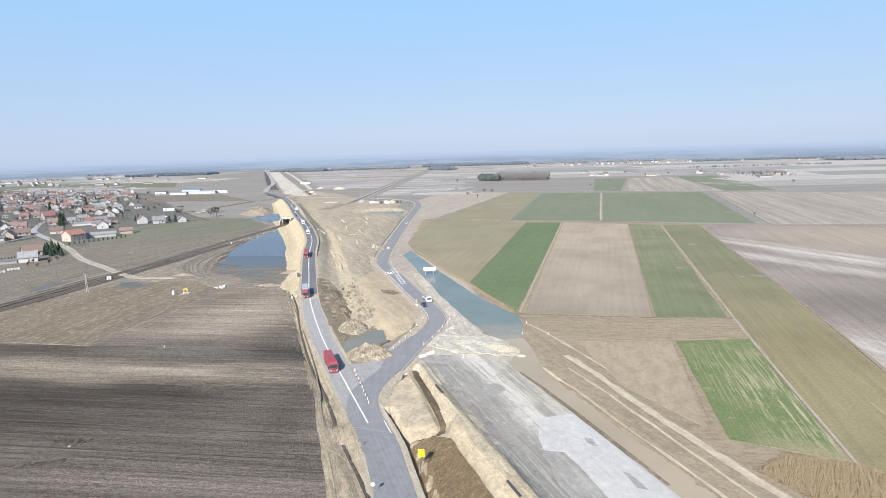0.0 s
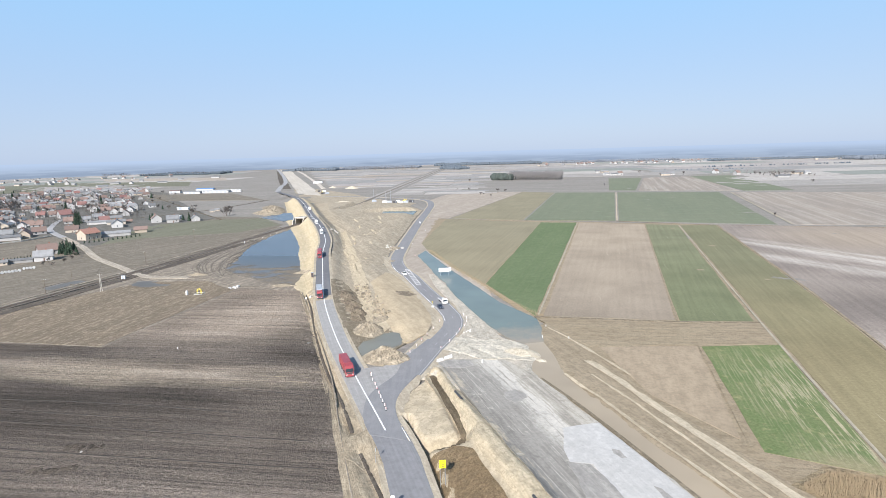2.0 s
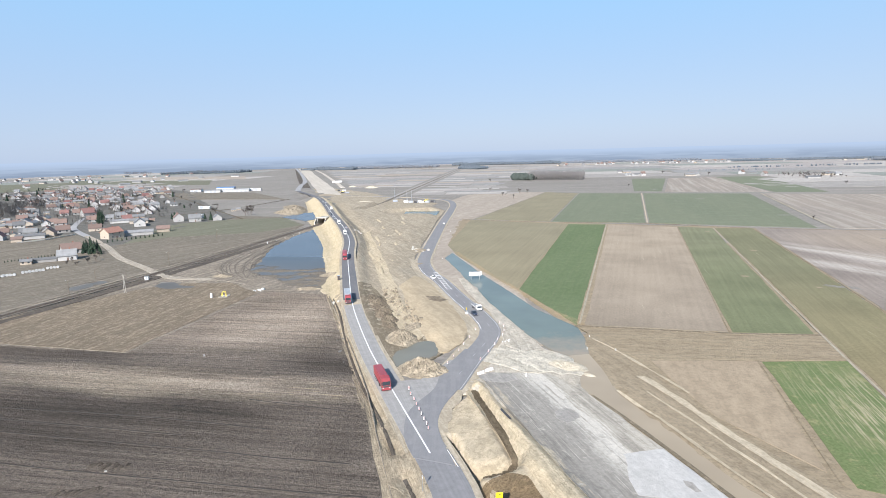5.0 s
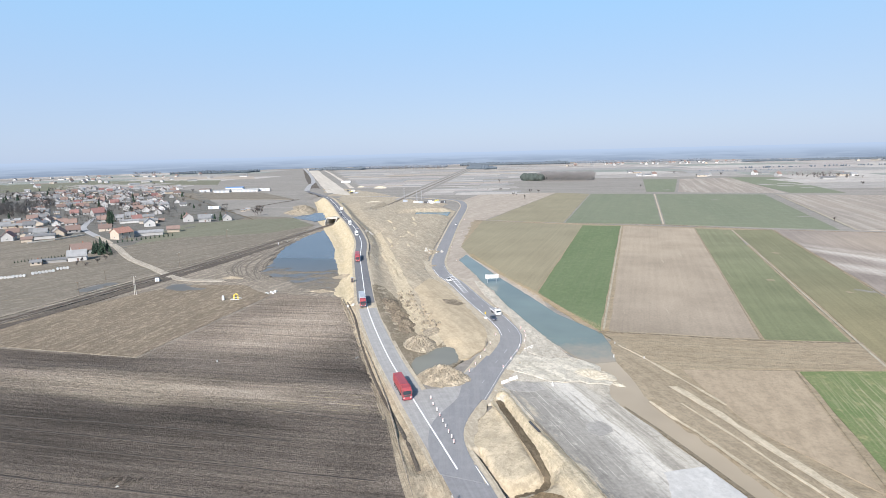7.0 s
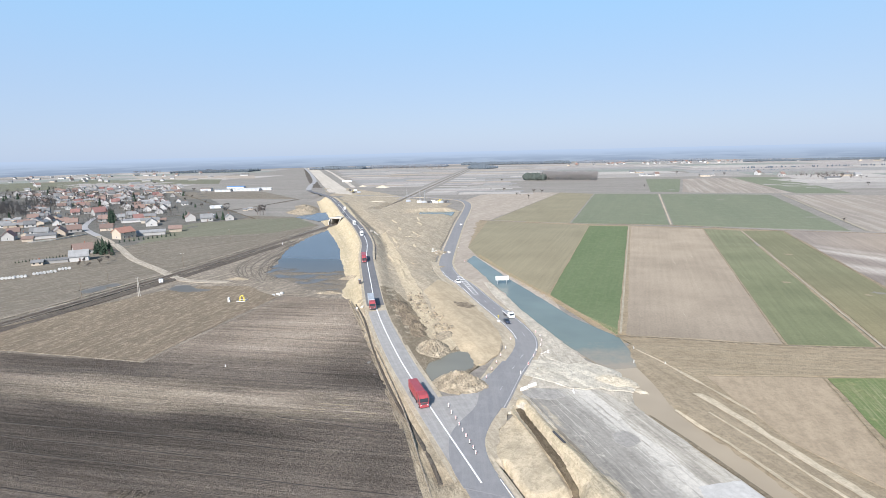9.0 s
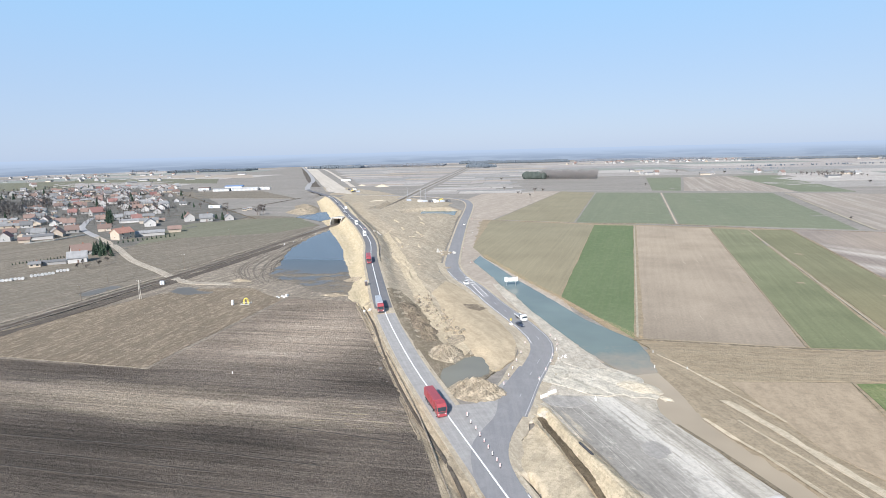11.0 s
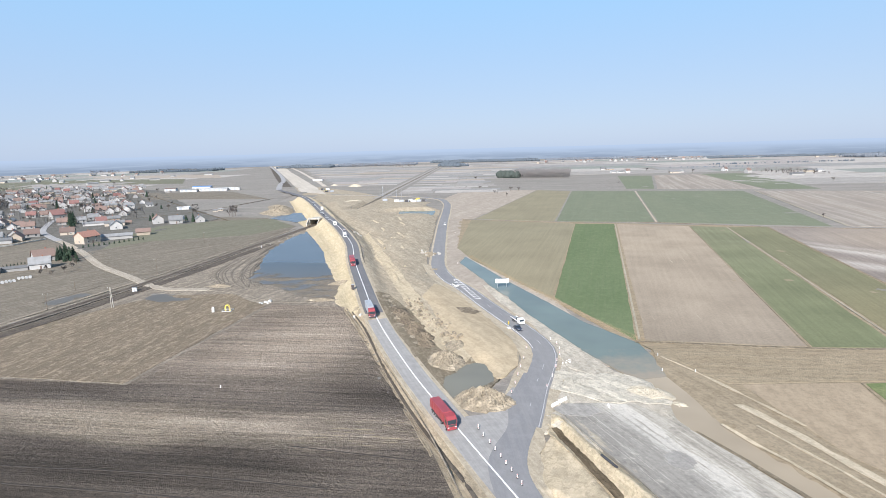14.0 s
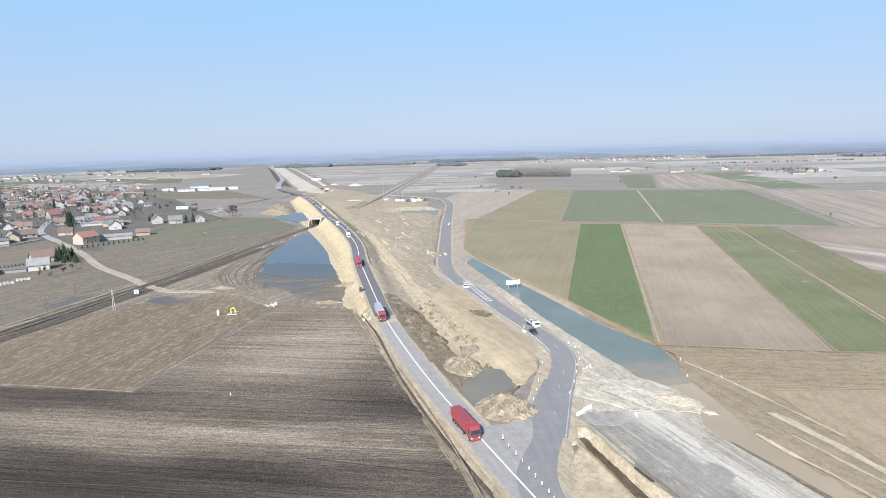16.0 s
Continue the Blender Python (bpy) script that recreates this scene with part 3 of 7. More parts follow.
SILTY = [(14, 190), (21, 192), (23, 180), (24.4, 165), (27.5, 155.2), (31.2, 146), (33.8, 138), (38.2, 124.6), (42, 117.2), (45.2, 110.6), (56, 84), (48, 84), (40, 103.5), (34.3, 117.6), (28, 133.2), (21.8, 147.4), (17.4, 157), (14.4, 166), (15, 176)]
POOL = [(-44, 183), (-43, 193), (-38, 200), (-33, 208), (-29, 206), (-26, 196), (-28, 189), (-31.5, 185), (-33, 179), (-37.6, 173.5), (-42, 177)]
PUDDLES = [[(-226, 242), (-219, 256), (-208, 281), (-204, 277), (-213, 252), (-220, 236)], [(-198, 286), (-185, 292), (-166, 285), (-165, 276), (-183, 275)], [(-236, 272), (-229, 296), (-222, 292), (-227, 269)]]
DUG = [(FLOOD, 0.9, 5.0), (TEAL, 1.1, 3.0), (SILTY, 1.1, 2.2), (POOL, 1.1, 3.0)] + [(q, 0.5, 3.0) for q in PUDDLES]
WATER = -0.22

BASIN = [Vector((-112, 616, 0)), Vector((-78, 612, 0))]


def inside(poly, x, y):
    hit = np.zeros(np.shape(x), bool)
    for (x0, y0), (x1, y1) in zip(poly, poly[1:] + poly[:1]):
        cut = (y0 > y) != (y1 > y)
        hit ^= cut & (x < (x1 - x0) * (y - y0) / ((y1 - y0) or 1e-9) + x0)
    return hit


def from_edge(poly, x, y):
    ring = [Vector((*q, 0)) for q in poly]
    return nearest(ring + ring[:1], x, y)[0]


def height(x, y):
    """The height of the land."""
    x, y = np.asarray(x, float), np.asarray(y, float)
    z = 0.12 * wobble(x, y, 14)
    near = (x > -480) & (x < 130) & (y > 30) & (y < 1150)
    if not near.any():
        return z
    xs, ys = x[near], y[near]
    zs = z[near]
    # the sand corridor, heaped towards its middle
    fill = inside(RAISED, xs, ys) * np.clip(from_edge(RAISED, xs, ys) / 13, 0, 1) ** 0.8
    fill = fill * np.clip(nearest(BASIN, xs, ys)[0] / 9 - 2.2, 0, 1)
    zs = zs + fill * (1.7 + 0.2 * wobble(xs, ys, 22, 3) + np.clip((ys - 250) / 40, 0, 1) * (0.3 * wobble(xs, ys, 9, 5) + 0.12 * wobble(xs, ys, 3.7, 7)) + np.clip((ys - 330) / 80, 0, 1.6))
    # loose fill dumped by the junction
    d = np.hypot((xs - 3) / 20, (ys - 184) / 11)
    zs = zs + np.clip(1.25 - d, 0, 0.6) * (0.45 * np.clip(wobble(xs, ys, 4.5, 9), 0, 1) + 0.22 * wobble(xs, ys, 1.7, 4))
    # the channels, ditches and the berm beside the platform
    for line in DITCH:
        d, _, _ = nearest(line, xs, ys)
        zs = zs - 0.9 * np.clip(1.25 - d / 2.2, 0, 1)
    for line in CHANNEL:
        d, _, _ = nearest(line, xs, ys)
        zs = zs - 2.2 * np.clip(1.55 - d / 1.6, 0, 1)
    d, _, _ = nearest(BERM, xs, ys)
    zs = zs + (1.5 + 0.15 * wobble(xs, ys, 5, 1)) * np.clip(1.7 - d / 2.2, 0, 1)
    for poly, deep, bank_ in DUG:
        lo_, hi_ = np.min(poly, 0), np.max(poly, 0)
        close = (xs > lo_[0]) & (xs < hi_[0]) & (ys > lo_[1]) & (ys < hi_[1])
        if close.any():
            px, py = xs[close], ys[close]
            dig = inside(poly, px, py) * np.clip(from_edge(poly, px, py) / bank_, 0, 1)
            zs[close] = zs[close] - dig * deep * (0.85 + 0.3 * wobble(px, py, 4.5, 6) + 0.18 * wobble(px, py, 1.9, 3))
    # the embankment of the main road
    d, high, side = nearest(MAIN_NEAR, xs, ys)
    shelf = np.where(side > 0, 7.5, 5.6)
    bank = high - np.clip(d - shelf, 0, None) * 0.7 + (0.18 * wobble(xs, ys, 2.6, 2) + 0.22 * wobble(xs, ys, 13, 2)) * np.clip((d - shelf) / 3, 0, 1)
    zs = np.where((bank > zs) & (high > 0.25), bank, zs)
    flat = np.clip((d - 4.6) / 2.0, 0, 1)
    zs = zs * flat + high * (1 - flat)
    d, high, _ = nearest(DETOUR_LINE, xs, ys)
    flat = np.clip((d - 5.0) / 3.0, 0, 1)
    zs = zs * flat
    # the railway passes through the embankment
    d, _, _ = nearest(RAIL_LINE, xs, ys)
    cut = np.clip((d - 4.5) / 2.5, 0, 1)
    zs = np.where(((ys > 440) & (ys < 546)) | ((ys > 640) & (ys < 900)), zs * cut, zs)
    z[near] = zs
    return z


def on_land(points):
    """The points of a line set down on the land."""
    z = height(np.array([p.x for p in points]), np.array([p.y for p in points]))
    return [Vector((p.x, p.y, float(h))) for p, h in zip(points, z)]


def mesh_object(name, verts, faces, mat, parent=None):
    me = bpy.data.meshes.new(name)
    me.from_pydata([tuple(v) for v in verts], [], [tuple(f) for f in faces])
    me.update()
    ob = new(name, me)
    if mat:
        me.materials.append(mat)
    if parent:
        ob.parent = parent
    return ob


def surface(name, poly, mat, lift=0.0, cell=4.0, rough=0.0, label="", category="", skirt=0.5, level=None):
    """A sheet of ground within an outline, following the land, with an uneven edge and a skirt."""
    ring = []
    for i, (a, b) in enumerate(zip(poly, poly[1:] + poly[:1])):
        a, b = Vector(a), Vector(b)
        count = max(1, int((b - a).length / cell))
        side = Vector((a.y - b.y, b.x - a.x)).normalized()
        for k in range(count):
            p = a.lerp(b, k / count)
            ring.append(p + side * rough * (noise.noise((p.x * 0.11, p.y * 0.11, 1.7)) + 0.6 * noise.noise((p.x * 0.43, p.y * 0.43, 4.2))))
    outline = [(p.x, p.y) for p in ring]
    lo, hi = np.min(outline, 0), np.max(outline, 0)
    gx, gy = np.meshgrid(np.arange(math.floor(lo[0] / cell) * cell, hi[0], cell), np.arange(math.floor(lo[1] / cell) * cell, hi[1], cell))
    gx, gy = gx.ravel(), gy.ravel()
    keep = inside(outline, gx, gy)
    gx, gy = gx[keep], gy[keep]
    keep = from_edge(outline, gx, gy) > cell * 0.35
    points = ring + [Vector(q) for q in zip(gx[keep], gy[keep])]
    edges = [(i, (i + 1) % len(ring)) for i in range(len(ring))]
    verts, _, faces, _, _, _ = geometry.delaunay_2d_cdt(points, edges, [], 1, 1e-4)
    xs, ys = np.array([v.x for v in verts]), np.array([v.y for v in verts])
    zs = (height(xs, ys) if level is None else np.full(xs.shape, level)) + lift
    out = [list(q) for q in zip(xs, ys, zs)]
    faces = [tuple(f) for f in faces]
    if skirt:
        count = {}
        for f in faces:
            for a, b in zip(f, f[1:] + f[:1]):
                count[(a, b)] = 1
        rim = [(a, b) for a, b in count if (b, a) not in count]
        top, low = {}, {}
        for a, b in rim:
            for v in (a, b):
                if v not in low:
                    top[v], low[v] = len(out), len(out) + 1
                    out += [list(out[v]), [out[v][0], out[v][1], out[v][2] - skirt]]
        faces += [(top[b], top[a], low[a], low[b]) for a, b in rim]
    ob = mesh_object(name, out, faces, mat)
    for p in ob.data.polygons:
        p.use_smooth = True
    return tagged(ob, label, category, kind="structure")


def ribbon(name, line, left, right, mat, lift, label="", category="road", start=0, end=10 ** 6, own=True, skirt=0.3):
    """A strip along a line from left to right of it (metres, right positive), for the heights of the line."""
    pts = [p for p in line if start <= p.y <= end]
    verts, faces = [], []
    for i, p in enumerate(pts):
        way = (pts[min(i + 1, len(pts) - 1)] - pts[max(i - 1, 0)]).normalized()
        out = Vector((way.y, -way.x, 0))
        l = left(p.y) if callable(left) else left
        r = right(p.y) if callable(right) else right
        z = Vector((0, 0, lift))
        verts += [p + out * l - Vector((0, 0, skirt)) + z, p + out * l + z, p + out * (l + r) / 2 + z * 1.0 + Vector((0, 0, 0.06)), p + out * r + z, p + out * r + z - Vector((0, 0, skirt))]
    for i in range(len(pts) - 1):
        for k in range(4):
            a = i * 5 + k
            faces.append((a, a + 1, a + 6, a + 5))
    return tagged(mesh_object(name, verts, faces, mat), label, category, kind="structure")


# the ground sheet, finer near the works and reaching the horizon
xs = np.concatenate([-np.geomspace(4700, 520, 14), np.arange(-480, -132, 4.0), np.arange(-132, 60, 2.0), np.arange(60, 132, 6.0), np.geomspace(170, 4700, 14)])
ys = np.concatenate([[-1500, -600, -200, -40], np.arange(24, 80, 4.0), np.arange(80, 300, 2.0), np.arange(300, 800, 4.0), np.geomspace(830, 4800, 22)])
gx, gy = np.meshgrid(xs, ys)
gz = height(gx.ravel(), gy.ravel()).reshape(gx.shape)
steep = np.hypot(np.gradient(gz, ys, axis=0), np.gradient(gz, xs, axis=1))
pad = np.pad(steep, 2, mode="edge")
steep = np.max([pad[i:i + gz.shape[0], j:j + gz.shape[1]] for i in range(5) for j in range(5)], 0)
gz = (gz - 0.14 - 0.7 * np.clip(steep * 1.5 - 0.1, 0, 1)).ravel()
nx = len(xs)
ground = mesh_object("ground", zip(gx.ravel(), gy.ravel(), gz), [(r * nx + c, r * nx + c + 1, (r + 1) * nx + c + 1, (r + 1) * nx + c) for r in range(len(ys) - 1) for c in range(nx - 1)], M["grass"])
for p in ground.data.polygons:
    p.use_smooth = True
tagged(ground, "flat open country of pale dry grass and bare soil", "ground", kind="structure")

# fields east of the works
FIELDS = [
    ([(51, 513), (82, 507), (21, 223), (1, 277)], "green", 0.02, "bright green strip of young winter wheat beside the pond"),
    ([(-38, 553), (50.6, 513.4), (0.2, 277.8), (-18, 318), (-36, 368), (-46, 405)], "olive", 0.02, "olive brown fallow field beside the detour road"),
    ([(84, 506), (136, 488), (73, 215), (24, 222)], "brown", 0.02, "bare pale brown harrowed field"),
    ([(137, 488), (160.5, 478), (101, 214), (74, 215)], "green_dull", 0.02, "dull green strip of thin crop"),
    ([(162.5, 478), (190, 476), (144, 258), (120, 157), (100, 90), (78, 90), (104, 212)], "green_olive", 0.02, "long olive green strip of thin crop"),
    ([(192, 476), (330, 440), (300, 300), (260, 80), (104, 90), (122, 157), (146, 258)], "worn_field", 0.02, "pale worn field with whitish streaks"),
    ([(21, 219), (104, 211), (98, 189), (36, 187)], "hstrip", 0.02, "strip of rough tan grass across the field ends"),
    ([(39, 186), (71, 187), (58, 126), (45, 150)], "tan", 0.03, "small tan stubble field"),
    ([(72, 187), (97, 188), (81, 112), (61, 121)], "green_patchy", 0.03, "patchy green crop with pale drill rows"),
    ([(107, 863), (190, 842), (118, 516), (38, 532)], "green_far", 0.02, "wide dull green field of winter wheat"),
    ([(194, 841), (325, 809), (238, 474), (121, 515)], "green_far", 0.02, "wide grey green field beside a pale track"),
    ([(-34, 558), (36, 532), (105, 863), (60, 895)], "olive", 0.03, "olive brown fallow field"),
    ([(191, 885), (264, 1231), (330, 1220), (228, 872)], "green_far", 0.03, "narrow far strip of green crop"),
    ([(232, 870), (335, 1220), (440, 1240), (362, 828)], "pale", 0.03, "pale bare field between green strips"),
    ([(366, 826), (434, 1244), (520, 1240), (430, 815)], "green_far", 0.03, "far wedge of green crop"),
    ([(342, 806), (560, 740), (430, 440), (250, 472)], "pale", 0.03, "wide pale pinkish brown field"),
]
for poly, mat, lift, label in FIELDS:
    surface("field", poly, M[mat], lift, 12.0, 0.5, label, "field")

# grass balks and tracks between the fields
for line, half, mat, label in (
        ([(82.8, 507, 0), (22, 222.5, 0)], 0.4, "balk", "pale dry grass balk between two fields"),
        ([(161.5, 478, 0), (103, 213.5, 0), (79, 95, 0)], 0.4, "balk", "pale dry grass balk between green crops"),
        ([(192, 842, 0), (119.5, 516, 0)], 0.6, "track", "pale track between the green fields"),
        ([(191, 476, 0), (145, 258, 0), (121, 157, 0), (103, 95, 0)], 0.5, "wet_mud", "dark balk beside the pale field"),
        ([(136.5, 488, 0), (73.5, 215, 0)], 0.35, "wet_mud", "narrow furrow between brown soil and green crop"),
        ([(-46, 556, 0), (38, 528, 0), (119, 512, 0), (192, 477, 0), (330, 441, 0)], 0.9, "mown", "grassy track across the field ends"),
        ([(340, 808, 0), (250, 474, 0)], 1.2, "balk", "pale farm track along the green field"),
        ([(20, 221, 0), (74, 213.5, 0), (104, 212.5, 0)], 0.7, "dirt", "dark ploughed headland edge"),
        ([(71.5, 187, 0), (59, 122, 0)], 0.4, "hstrip", "grass edge of the green crop"),
        ([(41.5, 103, 0), (35.8, 117.4, 0), (29.4, 133, 0), (23.2, 147.4, 0), (17, 160, 0)], 0.5, "dirt", "rough earth edge of the platform"),
        ([(-88, 262, 0), (-60, 197, 0), (-45, 160, 0), (-34, 128, 0), (-24, 100, 0), (-19, 85, 0)], 0.16, "mud", "dark furrow at the edge of the ploughed field")):
    ribbon("balk", smooth(line, 8), -half, half, M[mat], 0.1 if mat != "track" else 0.12, label, "field edge", skirt=0.15)

surface("field_margin", [(-50, 556), (0, 540), (190, 480), (330, 442), (300, 300), (260, 80), (60, 80), (20, 215), (0, 275), (-46, 400)], M["hstrip"], -0.06, 12.0, 0.5, "tan grass margins round the fields", "field")
surface("field_margin", [(-62, 560), (-46, 556), (-46, 405), (-36, 366), (-10, 300), (2, 270), (10, 200), (-10, 200), (-14, 232), (-50, 322), (-56, 380)], M["tan_far"], -0.05, 5.0, 0.5, "rough dry grass between detour and pond", "verge")
surface("field", [(-64, 640), (-60, 560), (-36, 558), (10, 720), (58, 893), (20, 905), (-60, 870), (-78, 770)], M["tan_far"], 0.0, 12.0, 1.0, "pale pinkish fallow beside the detour", "field")
# west side
surface("mud_flat", [(-250, 150), (-205, 330), (-188, 510), (-172, 500), (-97, 285), (-87, 262), (-120, 180)], M["mud"], -0.07, 6.0, 0.5, "trodden brown mud along the railway", "mud")
surface("meadow", [(-490, 230), (-300, 190), (-228, 190), (-205, 300), (-190, 420), (-196, 530), (-250, 600), (-330, 620), (-420, 500), (-440, 440)], M["hay"], -0.06, 10.0, 1.0, "pale dry meadow between village and railway", "field")
surface("rough_ground", [(14, 185), (22, 224), (30, 224), (106, 214), (100, 186), (84, 110), (66, 80), (50, 80), (30, 140)], M["hstrip"], -0.06, 5.0, 0.5, "rough tan ground round the small fields", "ground")
surface("field", [(70, -200), (-13, 60), (-25, 98), (-36.8, 131), (-43.6, 152), (-67.8, 213), (-89, 266), (-123, 271), (-136, 186), (-194, 192), (-330, 205), (-360, 60), (-330, -200)], M["dark_field"], 0.06, 5.0, 0.4, "dark ploughed field with long tractor rows", "field")
for line in ([(-200, 125.5, 0), (-116, 118, 0), (-73, 114.3, 0), (-33, 111.5, 0)], [(-210, 138.5, 0), (-129, 131.2, 0), (-88.6, 127.6, 0), (-39, 122.6, 0)], [(-170, 147, 0), (-141, 144, 0), (-106, 141.8, 0), (-63, 136.9, 0)], [(-76, 152.6, 0), (-60, 149.6, 0), (-46, 147, 0)], [(-150, 139, 0), (-118, 136, 0), (-84, 132.6, 0)]):
    way = on_land(smooth(line, 3))
    ribbon("tractor_furrow", way, -0.2, 0.16, M["dark_furrow"], 0.1, "dark tractor furrow across the ploughed field", "furrow", skirt=0.1)
surface("field", [(-138, 187), (-126, 268), (-150, 290), (-185, 288), (-212, 240), (-232, 195), (-196, 194)], M["mown"], 0.03, 6.0, 0.8, "matted brown grass meadow beside the railway", "field")
surface("mud_flat", [(-98, 274), (-124, 274), (-150, 292), (-178, 300), (-200, 318), (-193, 400), (-187, 470), (-184, 505), (-175, 490), (-156, 442), (-137, 396), (-125, 353), (-113, 319)], M["mud"], 0.01, 6.0, 1.5, "churned brown mud with wheel tracks", "ground")
surface("field", [(-240, 345), (-330, 425), (-360, 500), (-300, 560), (-196, 520), (-205, 400), (-215, 335)], M["hay"], 0.02, 12.0, 1.0, "pale brown meadow between village and railway", "field")
surface("field", [(-330, 440), (-345, 520), (-310, 575), (-240, 590), (-198, 528), (-220, 480)], M["meadow"], 0.06, 12.0, 2.0, "greenish meadow behind the village", "field")
surface("field", [(-250, 345), (-300, 392), (-420, 420), (-440, 300), (-300, 235), (-240, 262), (-228, 310)], M["hay"], 0.02, 10.0, 1.0, "brown meadow below the village", "field")
surface("verge", [(-90.6, 265), (-68.8, 213), (-44.6, 152), (-37.8, 131), (-26, 98), (-14.5, 62), (68, -200), (84, -200), (-5, 72), (-15, 98), (-21, 114), (-28, 128), (-36, 146), (-46, 168), (-60, 201), (-76, 244), (-82, 262)], M["straw"], 0.03, 1.2, 0.4, "strip of pale straw grass and earth along the road ditch", "verge")
surface("culvert_crossing", [(-32, 124), (-26.5, 130), (-20, 118), (-23, 112), (-30, 116)], M["straw"], 0.12, 1.2, 1.2, "pale sand field crossing over the road ditch", "crossing")

for poly, mat, label in (
        ([(-1245, 1744), (-772, 1623), (-889, 1861), (-1402, 1964)], "tan_far", "long pale stubble strip far beyond the village"),
        ([(-1205, 1447), (-727, 1324), (-860, 1584), (-1442, 1732)], "meadow", "greenish meadow beyond the village"),
        ([(-1153, 1134), (-1015, 1218), (-1330, 1597), (-1565, 1540)], "meadow", "greenish meadow beyond the village"),
        ([(-544, 871), (-340, 841), (-468, 1010), (-603, 1020), (-714, 1085)], "hay", "grey brown meadow before the warehouses"),
        ([(-306, 420), (-252, 542), (-280, 586), (-337, 546), (-323, 470)], "meadow", "dull green meadow beside the village houses")):
    surface("field", poly, M[mat], 0.09, 20.0, 2.0, label, "field")
for line in ([(-739, 1124, 0), (-537, 892, 0), (-389, 709, 0), (-282, 580, 0)], [(-404, 609, 0), (-357, 690, 0), (-332, 841, 0)]):
    ribbon("field_ditch", smooth(line, 12), -1.0, 1.0, M["channel"], 0.16, "dark ditch between meadows", "ditch", skirt=0.2)

# works
surface("sand_ground", SAND_AREA, M["sand"], 0.05, 2.5, 0.8, "rutted yellow sand of the future carriageway", "sand")
surface("sand_verge", [(-95, 272), (-110, 318), (-122, 352), (-134, 395), (-152, 440), (-172, 486), (-186, 520), (-204, 560), (-232, 640), (-262, 720), (-290, 790), (-250, 790), (-222, 700), (-190, 612), (-165, 545), (-143, 482), (-124, 430), (-108, 378), (-96, 335), (-85, 300), (-72, 262), (-66, 244), (-70, 240), (-80, 250)], M["bright_sand"], 0.06, 2.5, 0.8, "sandy slope of the raised road", "sand")
surface("sand_plateau", [(-57, 277), (-54, 302), (-46, 296), (-33, 262), (-24, 236), (-20, 215), (-21, 200), (-27, 190), (-36, 208), (-46, 236)], M["plateau"], 0.12, 2.5, 1.0, "smooth levelled tan sand beside the detour", "sand")
surface("sand_bank", [(-39, 200), (-50, 226), (-67, 281), (-86, 344), (-105, 404), (-124, 462), (-117, 464), (-98, 404), (-80, 347), (-62, 288), (-46, 234), (-35, 206)], M["bank_sand"], 0.12, 2.0, 1.0, "bright crumbling bank of the sand fill", "sand")
surface("stain", [(-36, 262), (-31, 257), (-34, 251), (-40, 253), (-42, 259)], M["mown"], 0.18, 1.2, 2.0, "damp brown stain on the sand", "sand")
surface("garden_ground", [(-440, 436), (-398, 480), (-340, 430), (-300, 404), (-320, 490), (-300, 600), (-420, 760), (-640, 1080), (-900, 1300), (-1350, 1350), (-1000, 980), (-620, 600)], M["garden"], 0.07, 20.0, 4.0, "grey brown gardens and yards of the village", "ground")
surface("heap_ground", [(-66, 238), (-76, 262), (-84, 284), (-74, 287), (-62, 262), (-45, 228), (-34, 204), (-27, 190), (-35, 172), (-46, 184), (-56, 214)], M["dirt"], 0.09, 2.0, 0.8, "brown dumped soil between road and sand", "ground")
surface("pit_floor", [(-22, 141), (-19, 152), (-15, 161), (-8, 150), (-2, 136), (6, 118), (14, 98), (8, 80), (-4, 80), (-9, 98), (-17, 122)], M["pit"], 0.05, 1.1, 0.4, "beige sand of the excavated pits", "sand")
surface("scrub", [(-11.6, 117), (-6, 121.5), (-2, 121), (6, 102), (14, 80), (-1, 80), (-6, 98)], M["scrub"], 0.1, 1.6, 0.6, "patch of dead brown weeds behind the sign", "scrub")
surface("gravel_platform", [(-13, 170), (-5.5, 150), (2.6, 130), (12.6, 104), (21, 82), (118, -180), (146, -180), (50, 80), (40.6, 103.5), (34.9, 117.6), (28.6, 133.2), (22.4, 147.4), (16, 160), (10, 170), (6, 174), (-4, 174), (-12, 174)], M["platform"], 0.32, 2.0, 0.6, "grey gravel sub-base of the new carriageway", "gravel", 1.0)
surface("cement_layer", [(18.9, 130.2), (24, 131.7), (28.2, 132.9), (31.7, 125), (34.5, 117.1), (40.2, 103.7), (49, 84), (34, 84), (26.9, 103.2), (25.2, 109), (23.5, 114.6), (18.9, 115.4), (18.4, 121.7)], M["platform_white"], 0.37, 1.2, 0.7, "smooth white cement layer on the sub-base", "cement", 0.1)
surface("gravel_patch", [(28.6, 121), (30.2, 120.2), (31, 117.2), (29.6, 117), (28.4, 119)], M["platform_dark"], 0.4, 0.8, 0.5, "dark smear of gravel on the white cement", "gravel", 0.1)
surface("gravel_patch", [(33.6, 107), (35, 106.4), (37, 101), (35.2, 101.6)], M["platform_dark"], 0.4, 0.8, 0.5, "dark smear of gravel on the white cement", "gravel", 0.1)
surface("gravel_patch", [(18.4, 115.3), (22.9, 114.6), (25.2, 109), (26.9, 103.2), (34, 84), (28, 84), (20.3, 103), (19.1, 108.8)], M["platform_dark"], 0.39, 1.2, 0.6, "dark gravel wedge beside the white cement", "gravel", 0.1)
